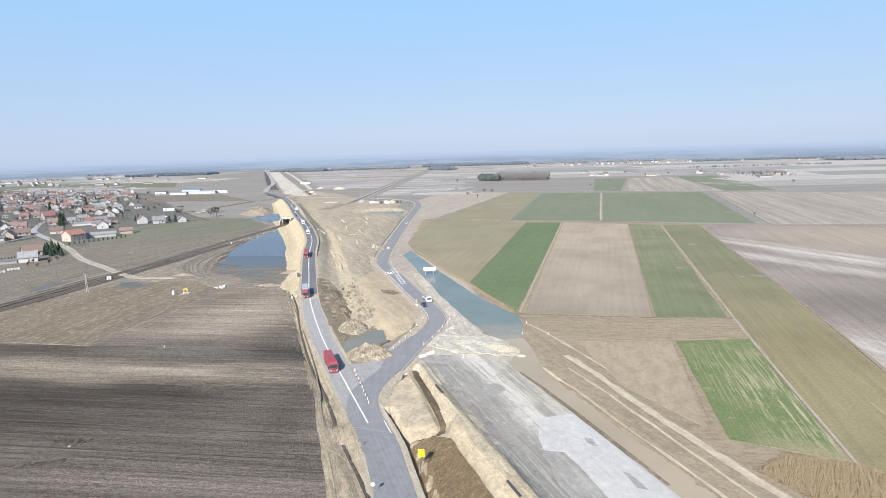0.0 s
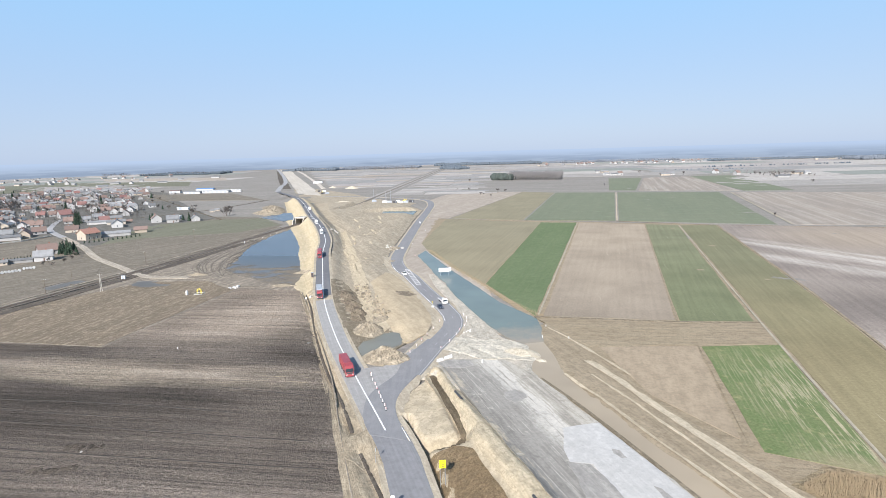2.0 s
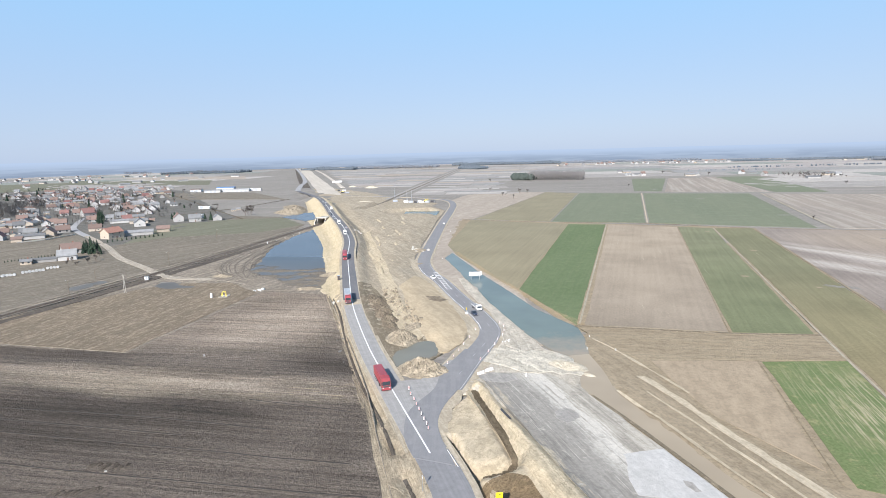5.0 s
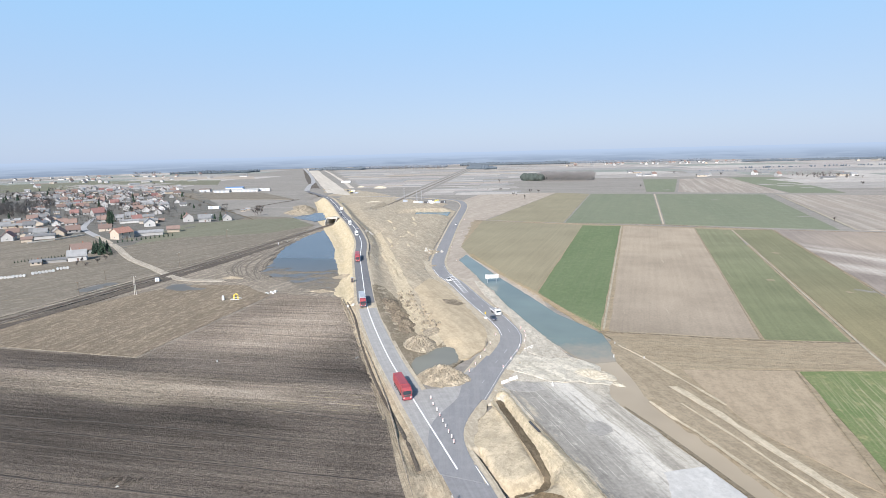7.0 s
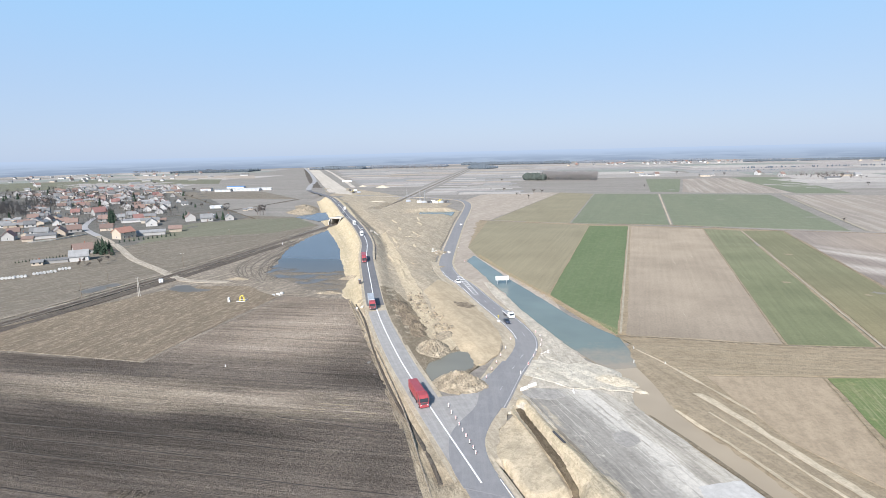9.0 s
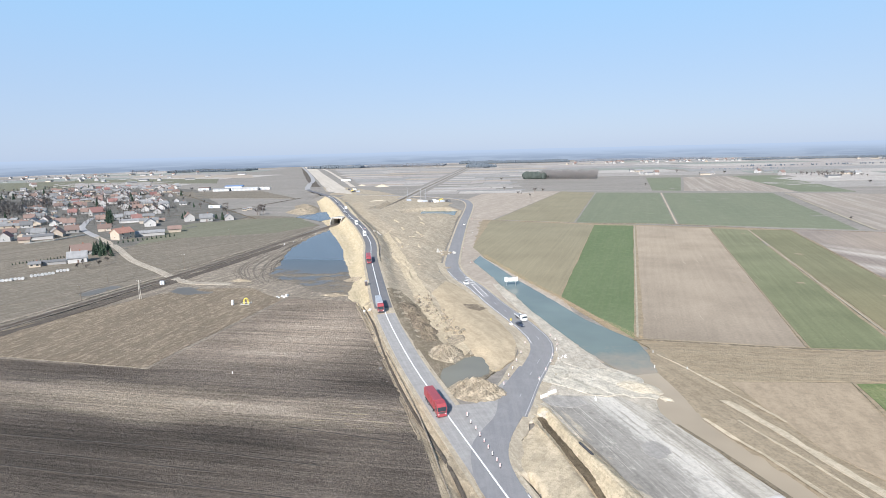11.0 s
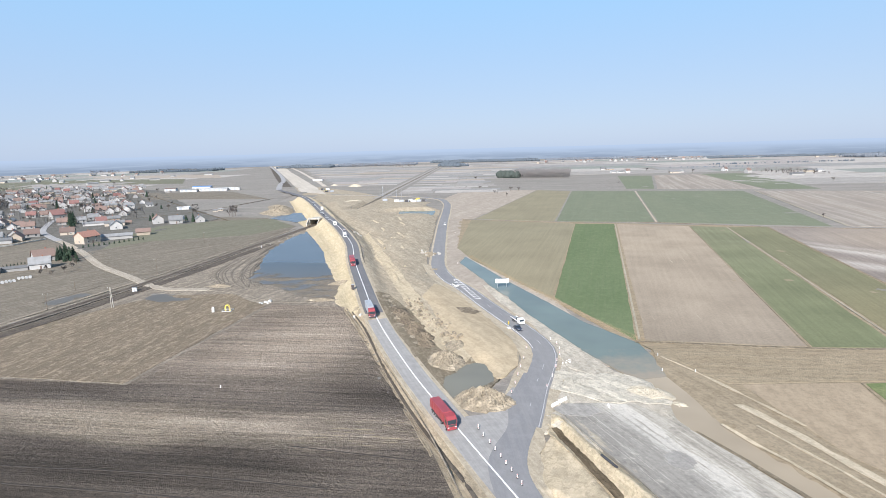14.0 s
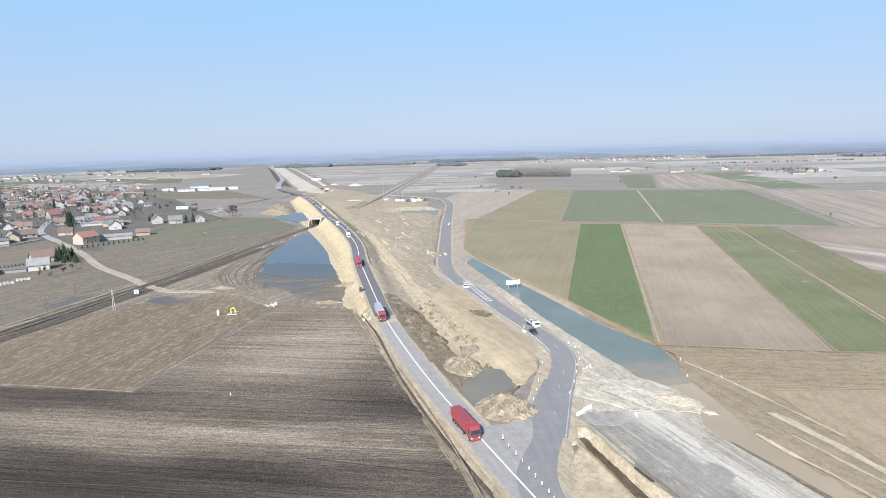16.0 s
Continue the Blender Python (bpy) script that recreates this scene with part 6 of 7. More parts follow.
gas_vent().matrix_world = at(-139, 260.5, 5, None, 0.68)
b = Shape().box(0, 0, 0, 0.9, 0.9, 2.2, 0.2, 0.8).make("marker_post", M["white"])
tagged(b, "white marker post with rounded top", "post").matrix_world = at(-144.8, 259.5)
k = root("kiosk", "small white cable kiosk beside the railway", "kiosk")
Shape().box(0, 0, 0, 1.9, 1.5, 2.0, 0.05).make("body", M["white"], k)
Shape().box(0, -0.78, 0.2, 0.8, 0.05, 1.6).make("door", M["grey"], k)
Shape().box(0, 0, 2.0, 2.1, 1.7, 0.15).make("roof", M["roof_grey"], k)
k.matrix_world = at(-202.5, 296.5, 20)


def bale_row(x, y, count, turn):
    for i in range(count):
        s = Shape().tube((-0.65, 0, 0.75), (0.65, 0, 0.75), 0.78, n=12)
        ob = s.make("bale", M["film"])
        tagged(ob, "round bale wrapped in white film", "bale", "wrapped bales")
        a = radians(turn)
        ob.matrix_world = at(x + i * 1.7 * math.cos(a), y + i * 1.7 * math.sin(a), turn + 90 + 6 * (i % 3))


bale_row(-303, 300, 5, 30)
bale_row(-297.5, 304.5, 4, 35)
bale_row(-293, 313, 7, 48)
bale_row(-288, 326, 4, 40)


def excavator(x, y, turn, label, mat):
    t = root("excavator", label, "excavator")
    for s in (-1, 1):
        Shape().profile([(-1.7, 0.2), (-1.3, 0), (1.3, 0), (1.7, 0.2), (1.7, 0.6), (1.3, 0.85), (-1.3, 0.85), (-1.7, 0.6)], s * 1.3 - 0.28, s * 1.3 + 0.28).make("track", M["black"], t, "black crawler track")
    Shape().box(-0.4, 0, 0.95, 3.0, 2.5, 1.1, 0.15).make("body", mat, t)
    c = Shape().box(0.7, 0.75, 2.0, 1.4, 0.95, 1.3, 0.1, 0.9).make("cab", mat, t)
    Shape().box(1.38, 0.75, 2.2, 0.06, 0.8, 0.9).make("window", M["glass"], c, "dark cab window")
    Shape().profile([(1.0, 1.5), (3.2, 3.9), (3.5, 3.9), (3.4, 3.5), (1.5, 1.3)], -0.2, 0.2).make("boom", mat, t)
    Shape().profile([(3.2, 4.0), (3.6, 3.9), (4.8, 1.6), (4.5, 1.5)], -0.16, 0.16).make("stick", mat, t)
    Shape().profile([(4.3, 1.6), (4.9, 1.6), (5.1, 0.9), (4.6, 0.5), (4.1, 0.8)], -0.5, 0.5).make("bucket", M["chassis"], t, "dark bucket")
    t.matrix_world = at(x, y, turn) @ Matrix.Translation((0, 0, 0.1))


excavator(-110, 757, 40, "yellow excavator in the works yard", M["yellow_pipe"])
excavator(-285, 960, 20, "yellow excavator on the sand", M["yellow_pipe"])


hut = root("site_toilet", "small dark brown cabin on the embankment shoulder", "cabin")
Shape().box(0, 0, 0.1, 1.3, 1.3, 2.2, 0.05).make("body", M["roof_brown"], hut)
Shape().box(0, -0.66, 0.2, 0.8, 0.04, 1.9).make("door", M["chassis"], hut)
Shape().box(0, 0, 2.3, 1.45, 1.45, 0.12, 0.04).make("roof", M["grey"], hut, "pale lid roof")
hut.matrix_world = at(-91.5, 290, 20)


def container(x, y, turn, mat, label, length=6.0, tall=2.6, width=2.45):
    t = root("site_container", label, "container")
    Shape().box(0, 0, 0.1, length, width, tall, 0.04).make("body", mat, t)
    for i in range(int(length / 0.6)):
        for s in (-1, 1):
            Shape().box(-length / 2 + 0.4 + i * 0.6, s * width / 2, 0.2, 0.25, 0.08, tall - 0.25).make("rib", mat, t)
    Shape().box(length * 0.3, -width / 2 - 0.05, 0.25, 0.9, 0.04, 2.0).make("door", M["grey"], t)
    t.matrix_world = at(x, y, turn)


for i, (x, y, a) in enumerate([(-136, 752, 0), (-129, 750, 4), (-121, 744, 0), (-113, 742, 10), (-106, 744, -6), (-99, 748, 0), (-118, 756, 60), (-153, 764, 20), (-302, 1003, 10), (-292, 1000, 0), (-271, 945, 30), (-280, 950, 30)]):
    container(x, y, a, (M["white"], M["grey"], M["chassis"])[i % 3], ("white site cabin in the works yard", "grey site cabin in the works yard", "dark steel container in the works yard")[i % 3])
container(-400, 1317, 0, M["white"], "long white cabin row far down the works", 22, 4, 6)

# ---- the bridge over the railway ----
br = root("railway_bridge", "pale concrete underpass carrying the raised road over the railway", "bridge")
for s in (-1, 1):
    Shape().box(0, s * 4.6, -0.5, 16, 0.9, 6.2).make("side_wall", M["concrete"], br)
    Shape().profile([(-8, -0.5), (-8, 6.9), (-13, 3.0), (-14, -0.5)], s * 5.1 - 0.35, s * 5.1 + 0.35).make("wing_wall", M["concrete"], br)
Shape().box(0, 0, 5.4, 16, 10.4, 0.7).make("deck", M["concrete"], br)
Shape().box(-7.7, 0, 6.1, 0.6, 10.6, 0.9).make("parapet", M["concrete"], br)
# added sheet across the underpass, its colour stands in for deep shade
Shape().box(8.1, 0, -0.5, 0.3, 9, 6).make("inner_wall", M["dark"], br, "near-black sheet standing in for the underpass's shade")
br.matrix_world = pose(-179.6, 541, 0, 0, 0, 84)

# ---- houses ----


def house(label, w, d, h, roof_h, wall_mat, roof_mat, chimney=True, storeys=1, windows=True, ridge_hip=0.0):
    """A gabled house, ridge along x, foot at 0."""
    t = root("house", label, "house", "village houses")
    a, b = w / 2, d / 2
    Shape().add([(-a, -b, -0.5), (a, -b, -0.5), (a, b, -0.5), (-a, b, -0.5), (-a, -b, h), (a, -b, h), (a, b, h), (-a, b, h), (-a, 0, h + roof_h), (a, 0, h + roof_h)],
                [(0, 1, 5, 4), (2, 3, 7, 6), (1, 2, 6, 9, 5), (3, 0, 4, 8, 7), (3, 2, 1, 0)]).make("wall", wall_mat, t)
    o, th = 0.6, 0.22
    r = Shape()
    k = roof_h / b
    for s in (-1, 1):
        r.add([(-a - o, s * (b + o), h - k * o), (a + o, s * (b + o), h - k * o), (a + o - ridge_hip, 0, h + roof_h), (-a - o + ridge_hip, 0, h + roof_h),
               (-a - o, s * (b + o), h - k * o + th), (a + o, s * (b + o), h - k * o + th), (a + o - ridge_hip, 0, h + roof_h + th), (-a - o + ridge_hip, 0, h + roof_h + th)],
              [(0, 1, 2, 3), (7, 6, 5, 4), (0, 4, 5, 1), (1, 5, 6, 2), (3, 2, 6, 7), (0, 3, 7, 4)])
    roof = r.make("roof", roof_mat, t)
    if chimney:
        Shape().box(a * 0.3, b * 0.15, h + roof_h * 0.6, 0.7, 0.6, roof_h * 0.4 + 1.1, 0.06).make("chimney", M["brick"], roof, "brick chimney")
    if windows:
        for level in range(storeys):
            z = 1.0 + 2.8 * level
            for i in range(2 if storeys > 1 else 3):
                x = -a + (i + 0.5) * w / 2 if storeys > 1 else 3
                for s in (-1, 1):
                    win = Shape().box(x, s * b, z, 1.2, 0.14, 1.4).make("window", M["white"], t, "white framed window")
                    Shape().box(x, s * (b + 0.05), z + 0.1, 1.0, 0.08, 1.2).make("pane", M["glass"], win)
        for s in (-1, 1):
            win = Shape().box(s * a, 0, 1.0, 0.14, 1.1, 1.4).make("window", M["white"], t, "white framed window")
            Shape().box(s * (a + 0.05), 0, 1.1, 0.08, 0.9, 1.2).make("pane", M["glass"], win)
        Shape().box(0.4, -b - 0.02, 0, 1.0, 0.12, 2.1).make("door", M["roof_brown"], t, "brown front door")
    return t


PROTO = [house("white plastered house with a grey sheet roof", 11, 9, 3.6, 3.6, M["plaster"], M["roof_grey"]),
         house("white two-storey house with a grey hipped roof", 11, 10, 6.0, 2.6, M["plaster"], M["roof_grey"], storeys=2, ridge_hip=2.5),
         house("plastered house with a red tiled roof", 11, 9, 4.0, 4.2, M["plaster"], M["roof_red"]),
         house("warm plastered house with a brown tiled roof", 12, 9.5, 3.4, 4.0, M["plaster_warm"], M["roof_brown"]),
         house("long grey farm shed with a low roof", 24, 9, 3.2, 1.8, M["plaster"], M["roof_grey"], False, windows=False),
         house("small outbuilding with a brown roof", 8, 5.5, 2.6, 1.8, M["plaster_warm"], M["roof_brown"], False, windows=False),
         house("peach two-storey house with an orange tiled roof", 13, 11, 5.6, 3.6, M["plaster_warm"], M["roof_orange"], storeys=2),
         house("white two-storey house with a dark gabled roof", 9.5, 10, 5.2, 4.2, M["plaster"], M["roof_brown"], storeys=2)]
# plainer kinds for the depth of the village and the far farms
for label, w, d, h, rh, wall, roof in (("grey roofed village house", 10, 8.5, 3.2, 3.4, "plaster", "roof_grey"), ("brown roofed village house", 11, 9, 3.2, 3.8, "plaster", "roof_brown"), ("red roofed village house", 10, 9, 3.6, 4.0, "plaster", "roof_red"),
                                      ("long grey roofed village barn", 20, 9, 3.4, 2.4, "plaster_warm", "roof_grey"), ("small grey village shed", 7, 5, 2.5, 1.4, "plaster_warm", "roof_grey")):
    p = house(label, w, d, h, rh, M[wall], M[roof], windows=False)
    for x, s in ((-w * 0.25, -1), (w * 0.25, -1)):
        Shape().box(x, s * d / 2, 1.0, 1.3, 0.14, 1.4).make("window", M["glass"], p, "dark window")
    PROTO.append(p)
used = set()


def settle(kind, x, y, turn, scale=1.0):
    """One more house of a kind."""
    m = at(x, y, turn, 0.0 if x < -480 or y > 900 or x > 130 else None, scale * 0.84)
    if kind not in used:
        used.add(kind)
        PROTO[kind].matrix_world = m
        return PROTO[kind]
    ob = copy_thing(PROTO[kind], Matrix.Identity(4))
    ob.matrix_world = m
    return ob


VILLAGE = [(2, -438, 445, 120, 1), (5, -414, 438, 30, 1), (4, -416, 454, 35, 0.9), (3, -412, 470, 120, 1), (9, -417, 492, 40, 1), (0, -513, 554, 120, 1), (8, -553, 607, 30, 1), (11, -526, 595, 120, 0.9), (8, -499, 531, 40, 1), (9, -466, 547, 35, 1), (2, -503, 633, 60, 1.25), (10, -665, 796, 40, 1), (8, -645, 750, 30, 1), (10, -856, 990, 120, 1), (8, -814, 957, 30, 1),
           (7, -974, 1009, 125, 1), (4, -838, 900, 20, 0.8), (0, -637, 689, 30, 0.9), (7, -706, 774, 125, 0.9), (8, -933, 1127, 30, 1), (7, -932, 1145, 125, 1), (8, -884, 1101, 30, 1), (0, -833, 1060, 40, 1), (7, -876, 1134, 125, 1), (6, -339, 453, 72, 1.05), (3, -392, 502, 30, 0.9), (0, -369, 534, 125, 1.15), (11, -415, 593, 30, 1), (4, -327, 472, 30, 0.95), (5, -317, 492, 30, 1.3),
           (5, -381, 571, 30, 0.8), (1, -468, 710, 30, 1.2), (7, -514, 699, 125, 0.95), (4, -473, 655, 30, 0.6), (4, -411, 563, 30, 0.8), (2, -598, 788, 30, 1), (8, -544, 732, 120, 0.9), (7, -588, 753, 125, 0.95), (9, -670, 935, 30, 1), (7, -926, 1219, 125, 1), (8, -810, 1138, 30, 1), (4, -858, 1244, 15, 0.9), (11, -524, 754, 25, 1), (4, -547, 810, 25, 0.8), (8, -705, 941, 30, 1), (8, -764, 1047, 120, 1)]
VILLAGE += [(7, -349, 569, 128, 0.95), (0, -330, 568, 30, 1.1), (0, -310, 577, 122, 0.95), (12, -338, 670, 20, 0.8), (12, -338, 683, 20, 0.8), (9, -319, 383, 50, 1.1), (0, -301, 358, 35, 1), (12, -317, 342, 30, 0.9), (4, -311, 350, 30, 0.6), (10, -726, 896, 30, 0.9), (8, -656, 823, 120, 0.9), (8, -806, 907, 30, 0.9), (8, -1091, 1158, 30, 1), (4, -944, 951, 20, 0.8), (11, -562, 576, 30, 0.8), (8, -524, 528, 40, 1)]
for kind, x, y, a, size in VILLAGE:
    settle(kind, x, y, a, size * 1.15)
rng = random.Random(11)
placed = [(x, y) for _, x, y, _, _ in VILLAGE]
CORE = [(-400, 500), (-372, 560), (-430, 640), (-455, 740), (-560, 900), (-780, 1250), (-1000, 1220), (-980, 1000), (-720, 780), (-610, 620), (-450, 450)]
tries = 0
while len(placed) < 250 and tries < 9000:
    tries += 1
    x, y = rng.uniform(-1000, -370), rng.uniform(450, 1250)
    if not bool(inside(CORE, np.array([x]), np.array([y]))[0]) or min((x - p) ** 2 + (y - q) ** 2 for p, q in placed) < 12.5 ** 2 or any(abs(x - p.x) < 11 and abs(y - p.y) < 11 for p in VILLAGE_WAY):
        continue
    placed.append((x, y))
    settle(rng.choice((8, 8, 8, 0, 9, 9, 9, 10, 11, 11, 12)), x, y, rng.choice((30, 40, 125, 120)) + rng.uniform(-8, 8), rng.uniform(0.95, 1.2))


def garden_fence(points):
    """A pale panel fence on low posts along a garden."""
    t = root("fence", "pale concrete panel fence along village gardens", "fence")
    for a, b in zip(points, points[1:]):
        a, b = Vector(a), Vector(b)
        count = max(1, int((b - a).length / 4))
        for i in range(count):
            p, q = a.lerp(b, i / count), a.lerp(b, (i + 1) / count)
            z = float(height(np.array([p.x]), np.array([p.y]))[0])
            Shape().box(p.x, p.y, z - 0.1, 0.18, 0.18, 1.7).make("post", M["concrete"], t)
            Shape().tube((p.x, p.y, z + 0.75), (q.x, q.y, z + 0.75), 0.7, n=4).make("panel", M["concrete"], t)


garden_fence([(-404, 427), (-394, 444), (-390, 473)])
# far farms and hamlets
FARMS = [(316, 1525), (300, 1535), (288, 1374), (307, 1367), (318, 1362), (404, 1303), (424, 1322), (414, 1310), (556, 1357), (539, 1253), (653, 1236), (670, 1230), (660, 1246), (571, 1130), (528, 1339), (60, 1500), (75, 1510)]
for i, (x, y) in enumerate(FARMS):
    settle((11, 0, 8, 4, 7)[i % 5], x, y, rng.uniform(0, 40), 1.2)
for i in range(90):
    zone = rng.choice(((-1600, -900, 1300, 1900), (900, 1800, 2100, 2330), (300, 900, 2250, 2500), (200, 700, 2200, 2400), (-2000, -1200, 1800, 2200)))
    settle(rng.choice((8, 8, 7, 4, 11, 9)), rng.uniform(zone[0], zone[1]), rng.uniform(zone[2], zone[3]), rng.uniform(0, 180), 1.25)


def warehouse(x, y, turn, w, d, h, roof, label):
    t = root("warehouse", label, "warehouse")
    Shape().box(0, 0, -0.3, w, d, h + 0.3).make("wall", M["film"], t)
    Shape().profile([(-d / 2 - 0.5, h), (d / 2 + 0.5, h), (0, h + d * 0.11)], -w / 2 - 0.5, w / 2 + 0.5).make("roof", roof, t).matrix_basis = pose(0, 0, 0, 0, 0, 90)
    for i in range(int(w / 8)):
        Shape().box(-w / 2 + 4 + i * 8, -d / 2, 0, 4, 0.15, 3.6).make("gate", M["grey"], t, "grey sheet gate")
    t.matrix_world = at(x, y, turn, 0.0)


warehouse(-612, 1066, 10, 20, 13, 4.5, M["roof_brown"], "white shed with a dark roof")
warehouse(-560, 1035, 8, 30, 14, 4, M["roof_grey"], "long white farm warehouse")
warehouse(-520, 1048, 8, 50, 13, 4, M["film"], "long white farm warehouse")
warehouse(-560, 1085, 8, 34, 14, 6, M["roof_blue"], "white warehouse with a blue roof edge")
warehouse(-490, 1060, 0, 29, 4, 4.5, M["white"], "long low white shed by the main road")
warehouse(-345, 600, 10, 10, 7, 3, M["white"], "low white garage beside the houses")
warehouse(-395, 705, 10, 14, 6, 3, M["white"], "low white shed in the meadow")

post = Shape().box(0, 0, -0.3, 0.45, 0.45, 2.0, 0.1).make("marker_post", M["film"])
tagged(post, "short white survey post standing in mud", "post", "survey posts").matrix_world = at(-185, 417)
for x, y in ((-183, 430), (-181.5, 443), (-180, 457), (-180, 471), (-106.4, 183.7), (23.5, 208), (21, 196), (30, 194.7)):
    q = copy_thing(post, Matrix.Identity(4))
    q.matrix_world = at(x, y, 0, None if x > -150 else -0.25, 0.5 if x > -150 else 0.75)

# ---- trees ----


def bare_tree(seed, tall, label):
    r = random.Random(seed)
    t = root("tree", label, "tree")
    wood, twigs = Shape(), Shape()

    def grow(p, way, length, radius, level):
        q = p + way * length
        (wood if level < 2 else twigs).tube(p, q, radius, radius * 0.6, 5 if level < 2 else 3)
        if level == 5:
            return
        for i in range(3 if level else 5):
            turn = Euler((r.uniform(-0.7, 0.7), r.uniform(-0.7, 0.7), 0)).to_matrix()
            new_way = (turn @ way + Vector((0, 0, 0.3))).normalized()
            grow(p.lerp(q, r.uniform(0.55, 1.0)), new_way, length * r.uniform(0.6, 0.82), max(0.045, radius * 0.55), level + 1)

    grow(Vector((0, 0, -0.4)), Vector((0, 0, 1)), tall * 0.3, tall * 0.022, 0)
    wood.make("trunk", M["bark"], t)
    twigs.make("crown", M["twig"], t, "bare grey twigs")
    return t


def conifer(seed, tall, label):
    r = random.Random(seed)
    t = root("tree", label, "tree")
    Shape().tube((0, 0, -0.3), (0, 0, tall * 0.95), tall * 0.025, 0.03, 6).make("trunk", M["bark"], t)
    s = Shape()
    for i in range(150):
        u = (i + r.random()) / 150
        z = tall * (0.08 + 0.9 * u)
        reach = tall * 0.24 * (1 - u) ** 0.8 * r.uniform(0.7, 1.15) + 0.15
        a = r.uniform(0, 2 * math.pi)
        d = Vector((math.cos(a), math.sin(a), 0))
        side = Vector((-d.y, d.x, 0)) * reach * 0.32
        base, tip = Vector((0, 0, z)), d * reach + Vector((0, 0, z - reach * 0.45))
        mid = d * reach * 0.55 + Vector((0, 0, z - reach * 0.12))
        s.add([base, mid + side, tip, mid - side, mid + Vector((0, 0, reach * 0.22)), mid - Vector((0, 0, reach * 0.25))], [(0, 1, 4), (1, 2, 4), (2, 3, 4), (3, 0, 4), (1, 0, 5), (2, 1, 5), (3, 2, 5), (0, 3, 5)])
    s.make("crown", M["needle"], t, "dark green needles")
    return t


TREES = [bare_tree(s, h, "bare tree with grey twigs") for s, h in ((1, 9), (2, 11), (3, 7))]
PINES = [conifer(s, h, "dark green conifer standing by houses") for s, h in ((1, 7), (2, 10))]
first = set()


def plant(proto, x, y, scale=1.0):
    turn = (x * 37 + y * 17) % 360
    m = at(x, y, turn, 0.0 if x < -480 or y > 900 or x > 130 else None, scale)
    if proto.name not in first:
        first.add(proto.name)
        proto.matrix_world = m
    else:
        copy_thing(proto, Matrix.Identity(4)).matrix_world = m


for x, y in [(-418, 540), (-426, 554), (-438, 574), (-459, 596), (-474, 619), (-441, 570), (-308, 381), (-309, 386), (-300, 377), (-305, 386), (-299, 381), (-299, 384), (-292, 377), (-320, 397), (-317, 400), (-370, 591), (-363, 585), (-330, 588), (-317, 577), (-492, 676), (-911, 1013), (-310, 392)]:
    plant(PINES[int(abs(x)) % 2], x, y, 1.0 if x > -400 else 1.3)
for i in range(16):
    plant(PINES[0], -338 + i * 1.05, 347 + i * 1.6, 0.24)
for i in range(13):
    plant(PINES[0], -326 + i * 2.1, 430 + i * 2.9, 0.42)
for x, y, s in [(-318, 672, 1.2), (-312, 668, 1.1), (-322, 676, 1.0), (-386, 720, 0.9), (-392, 722, 0.8), (-625, 1041, 1.2), (-603, 912, 0.9), (-601, 969, 1.0), (-300, 384, 0.7), (-296, 380, 0.6), (-290, 372, 0.55), (-284, 366, 0.6), (-33, 1203, 1.2), (-27, 943, 0.9), (-7, 838, 0.9), (8, 789, 0.95), (19, 886, 1.1), (31, 883, 1.0), (-2, 845, 0.5),
                (260, 523, 0.65), (447, 1311, 1.3), (374, 1402, 1.4), (528, 951, 1.0), (205, 985, 0.8)]:
    plant(TREES[int(abs(x * 3)) % 3], x, y, s)
for x, y, s_ in ((-352, 652, 0.9), (-352, 646, 0.8), (-295, 618, 1.25), (-294, 624, 1.3), (-298, 618, 1.1), (-577, 875, 1.0), (-587, 935, 1.0), (-284, 337, 0.7), (-275, 334, 0.6), (-273, 341, 0.7), (-276, 352, 0.7), (-288, 346, 0.6)):
    plant(TREES[int(abs(x)) % 3], x, y, s_)
for i in range(245):
    u = rng.random() ** 1.5
    x, y = -380 - u * 700 + rng.gauss(0, 80), 520 + u * 620 + rng.gauss(0, 90)
    if -1.1 < x / y < -0.55 and not (x > -480 and y < 640):
        plant(rng.choice(TREES + TREES + PINES), x, y, rng.uniform(0.75, 1.3))
for i in range(40):
    plant(rng.choice(TREES), rng.uniform(560, 640), rng.uniform(1140, 1260), rng.uniform(0.7, 1.0))


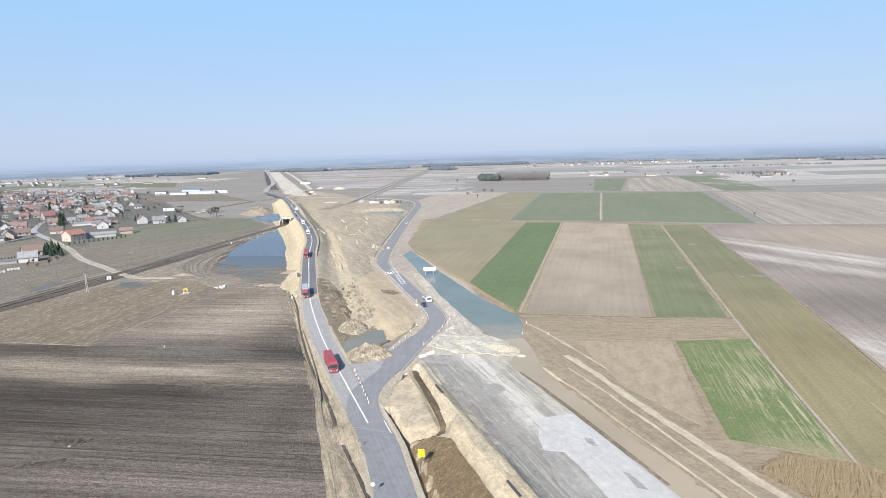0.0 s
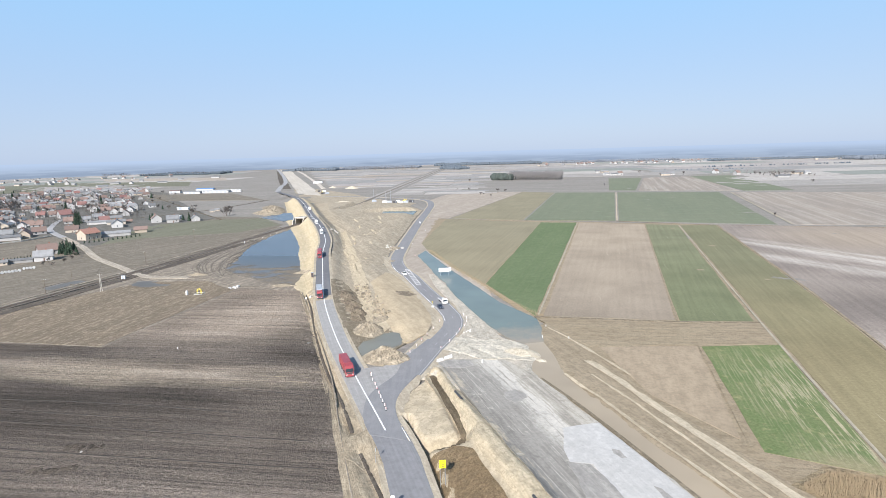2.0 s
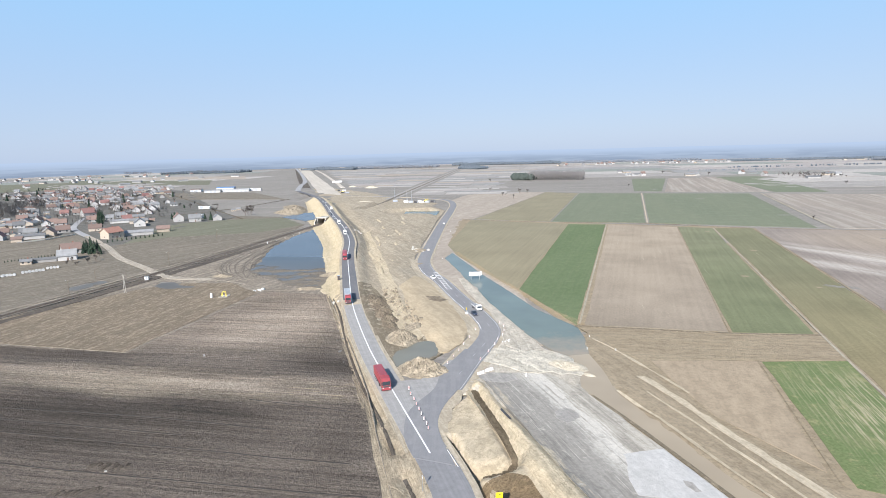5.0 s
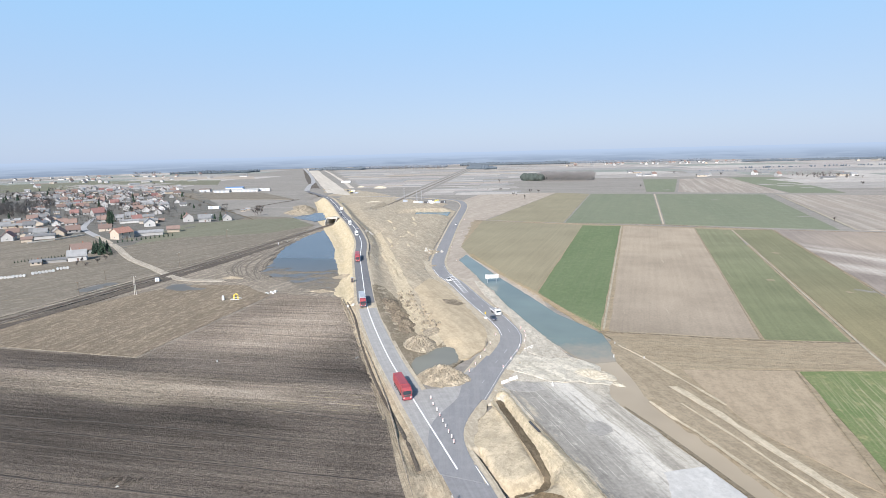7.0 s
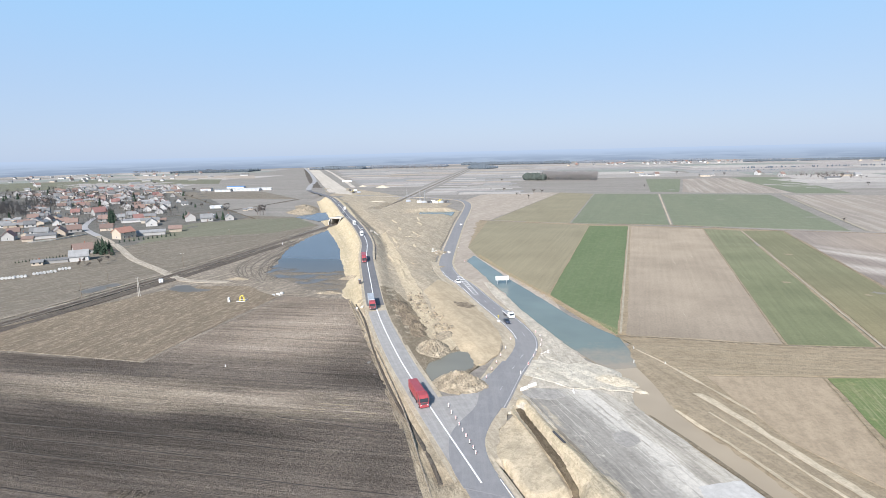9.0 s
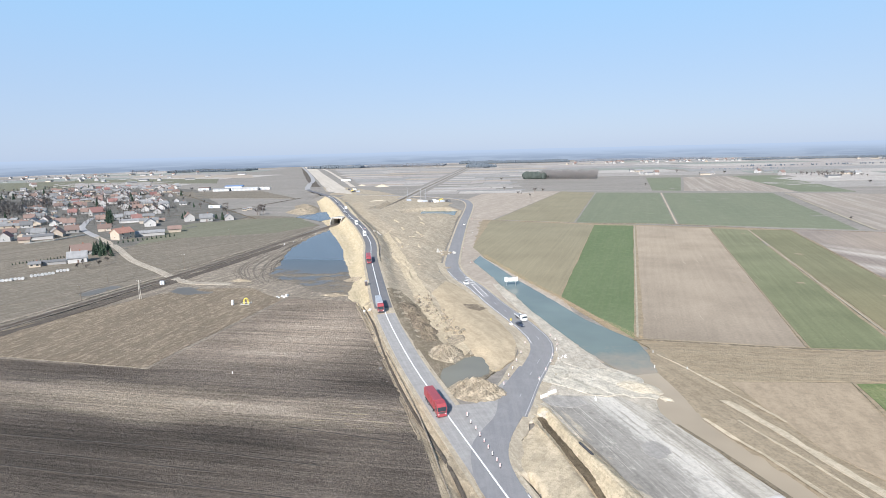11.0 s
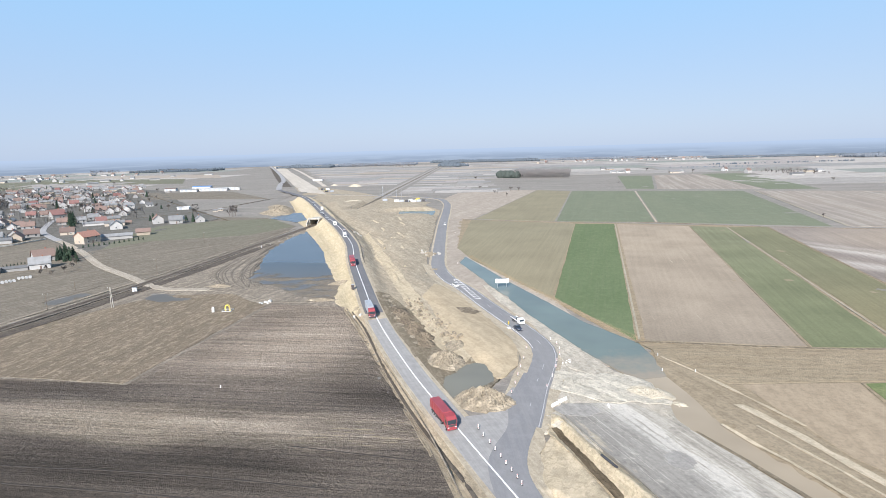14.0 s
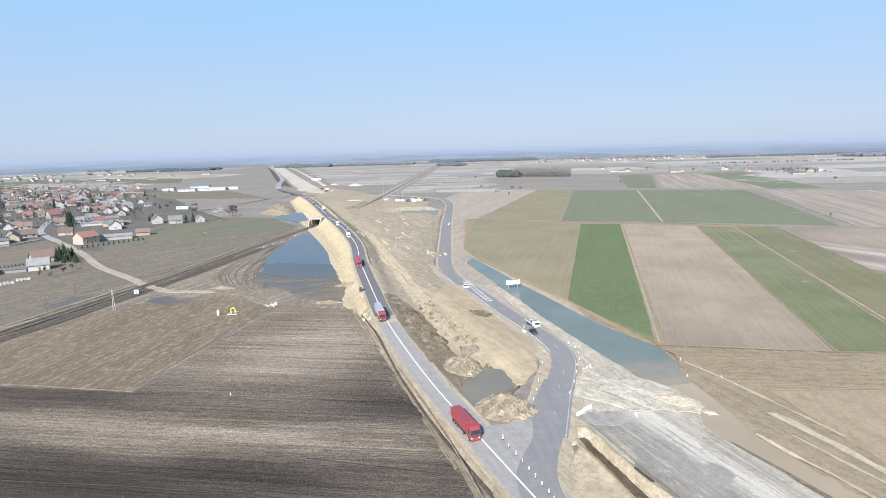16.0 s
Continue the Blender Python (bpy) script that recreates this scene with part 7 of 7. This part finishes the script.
def wood(label, corners, count, tall, mat, seed, spiky=True):
    """A stand of many trees as one thing; corners: a quadrilateral."""
    r = random.Random(seed)
    a, b, c, d = [Vector((*q, 0)) for q in corners]
    s = Shape()
    for i in range(count):
        u, v = r.random(), r.random()
        p = a.lerp(b, u).lerp(d.lerp(c, u), v)
        h = tall * r.uniform(0.7, 1.1) * (1.0 if spiky else 0.75 + 0.45 * noise.noise((p.x * 0.012, p.y * 0.012, seed)) + 0.1 * r.random())
        w = h * r.uniform(0.13, 0.22) * (1.0 if spiky else 2.4)
        n = 5
        turn = r.random() * 6
        if spiky:
            s.tube(p, p + Vector((0, 0, h * 0.75)), h * 0.012, h * 0.006, 3)
            for j in range(6):
                e = p + Vector((0, 0, h * r.uniform(0.25, 0.6)))
                s.tube(e, e + Vector((r.uniform(-1, 1) * w * 1.3, r.uniform(-1, 1) * w * 1.3, h * r.uniform(0.25, 0.45))), h * 0.01, h * 0.003, 3)
        else:
            levels = [(0.0, 0.6), (0.22, 0.95), (0.5, 1.0), (0.78, 0.66), (1.0, 0.12)]
            verts = [p + Vector((math.cos(turn + 6.283 * k / n) * w * q * r.uniform(0.75, 1.2), math.sin(turn + 6.283 * k / n) * w * q * r.uniform(0.75, 1.2), h * (z + r.uniform(-0.06, 0.06) * (z > 0)))) for z, q in levels for k in range(n)]
            s.add(verts, [(l * n + k, l * n + (k + 1) % n, (l + 1) * n + (k + 1) % n, (l + 1) * n + k) for l in range(4) for k in range(n)])
    ob = mesh_object("wood", s.v, s.f, mat)
    return tagged(ob, label, "trees", kind="stuff")


wood("small wood of bare pale birches among fields", [(48, 1250), (160, 1212), (176, 1290), (60, 1330)], 1000, 20, M["hazed_twig"], 1)
wood("dark pines at the edge of the small wood", [(14, 1264), (56, 1248), (70, 1310), (26, 1330)], 420, 16, M["pine_edge"], 2, False)
wood("bare trees among the farther village houses", [(-640, 680), (-520, 760), (-1000, 1250), (-1200, 1130)], 260, 9, M["grove"], 31)
wood("grove of tall bare trees behind the gardens", [(-623, 612), (-586, 621), (-680, 722), (-777, 764)], 240, 14, M["grove"], 33)
wood("grove of bare trees among village roofs", [(-628, 661), (-620, 701), (-735, 833), (-815, 864)], 200, 12, M["grove"], 34)
wood("bare trees among the village houses", [(-470, 520), (-400, 600), (-560, 820), (-720, 720)], 160, 9, M["grove"], 32)
wood("young trees round the far farm", [(560, 1290), (640, 1240), (680, 1300), (600, 1340)], 240, 10, M["hazed_twig"], 3)
wood("row of dark trees by the railway", [(-175, 2150), (-100, 2080), (-60, 2130), (-150, 2230)], 420, 15, M["hazed_needle"], 4, False)
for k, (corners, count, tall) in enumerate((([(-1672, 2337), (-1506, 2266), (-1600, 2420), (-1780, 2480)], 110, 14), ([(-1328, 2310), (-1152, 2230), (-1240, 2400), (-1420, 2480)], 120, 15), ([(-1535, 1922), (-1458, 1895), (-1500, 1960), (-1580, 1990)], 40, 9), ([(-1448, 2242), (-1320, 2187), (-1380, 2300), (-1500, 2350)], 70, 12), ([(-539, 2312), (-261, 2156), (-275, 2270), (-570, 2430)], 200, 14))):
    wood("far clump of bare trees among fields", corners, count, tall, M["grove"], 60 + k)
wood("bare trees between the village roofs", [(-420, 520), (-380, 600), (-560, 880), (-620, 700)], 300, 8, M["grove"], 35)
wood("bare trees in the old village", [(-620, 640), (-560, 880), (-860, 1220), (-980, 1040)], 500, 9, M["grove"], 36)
wood("far pine wood", [(-900, 2420), (-640, 2340), (-640, 2420), (-900, 2500)], 600, 14, M["hazed_needle"], 5, False)
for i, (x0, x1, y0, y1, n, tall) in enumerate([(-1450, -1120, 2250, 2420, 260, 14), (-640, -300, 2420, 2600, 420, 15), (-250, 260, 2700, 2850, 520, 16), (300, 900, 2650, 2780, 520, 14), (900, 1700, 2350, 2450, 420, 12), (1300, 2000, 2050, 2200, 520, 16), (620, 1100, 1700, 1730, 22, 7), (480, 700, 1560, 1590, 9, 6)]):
    wood("far belt of trees towards the horizon", [(x0, y0), (x1, y0 + 60 * math.sin(i * 2.3)), (x1, y1 + 60 * math.sin(i * 2.3)), (x0, y1)], int(n * 3.0), tall * 0.8, M["hazed_needle"] if i % 2 == 0 else M["hazed_wood"], 20 + i, False)

# ---- reeds and weeds ----


def blades(name, label, poly, count, tall, mat, seed, lean=0.3):
    r = random.Random(seed)
    lo, hi = np.min(poly, 0), np.max(poly, 0)
    verts, faces = [], []
    pts = []
    while len(pts) < count:
        xs_, ys_ = [r.uniform(lo[0], hi[0]) for _ in range(count)], [r.uniform(lo[1], hi[1]) for _ in range(count)]
        ok = inside(poly, np.array(xs_), np.array(ys_))
        pts += [q for q, k_ in zip(zip(xs_, ys_), ok) if k_]
    pts = pts[:count]
    base = height(np.array([p[0] for p in pts]), np.array([p[1] for p in pts]))
    for (x, y), z in zip(pts, base):
        h, a = tall * r.uniform(0.5, 1.2), r.uniform(0, 6.28)
        w = h * 0.035
        tip = (x + math.cos(a) * h * lean * r.random(), y + math.sin(a) * h * lean * r.random(), z + h)
        n = len(verts)
        verts += [(x - w, y, z - 0.1), (x + w, y - w, z - 0.1), (x, y + w, z - 0.1), tip]
        faces += [(n, n + 1, n + 3), (n + 1, n + 2, n + 3), (n + 2, n, n + 3)]
    return tagged(mesh_object(name, verts, faces, mat), label, "reeds" if name == "reeds" else "weeds", kind="stuff")


blades("reeds", "thick bed of dry pale reeds", [(61, 108), (70, 114), (83, 110), (95, 92), (88, 76), (78, 82)], 15000, 1.15, M["reed_blade"], 1, 0.7)
blades("weeds", "dead brown weeds behind the sign", [(-11, 116), (-6, 120), (-2, 119), (6, 101), (13, 82), (-1, 82), (-6, 98)], 7000, 0.7, M["weed"], 2, 0.8)
blades("weeds", "dry straw grass along the ditch", [(-86, 262), (-70, 217), (-46, 156), (-37, 131), (-25, 100), (-22, 100), (-32, 128), (-44, 158), (-64, 208), (-80, 256)], 2500, 0.45, M["reed_blade"], 3, 0.8)
blades("weeds", "dry grass tufts beside the pond", [(-38, 374), (-26, 340), (-16, 310), (-1, 272), (9, 244), (23, 220), (25, 222), (12, 246), (2, 275), (-13, 312), (-24, 342), (-36, 378)], 4000, 0.7, M["reed_blade"], 4, 0.8)

# ---- the distance: a glowing backdrop with haze painted in ----
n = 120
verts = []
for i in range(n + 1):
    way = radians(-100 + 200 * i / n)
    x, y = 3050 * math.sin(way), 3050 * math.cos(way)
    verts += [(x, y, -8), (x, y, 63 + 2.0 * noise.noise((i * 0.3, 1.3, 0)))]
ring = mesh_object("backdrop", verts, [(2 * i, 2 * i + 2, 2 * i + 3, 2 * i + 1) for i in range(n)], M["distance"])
tagged(ring, "glowing backdrop of far woods with painted blue haze", "distance", kind="structure")
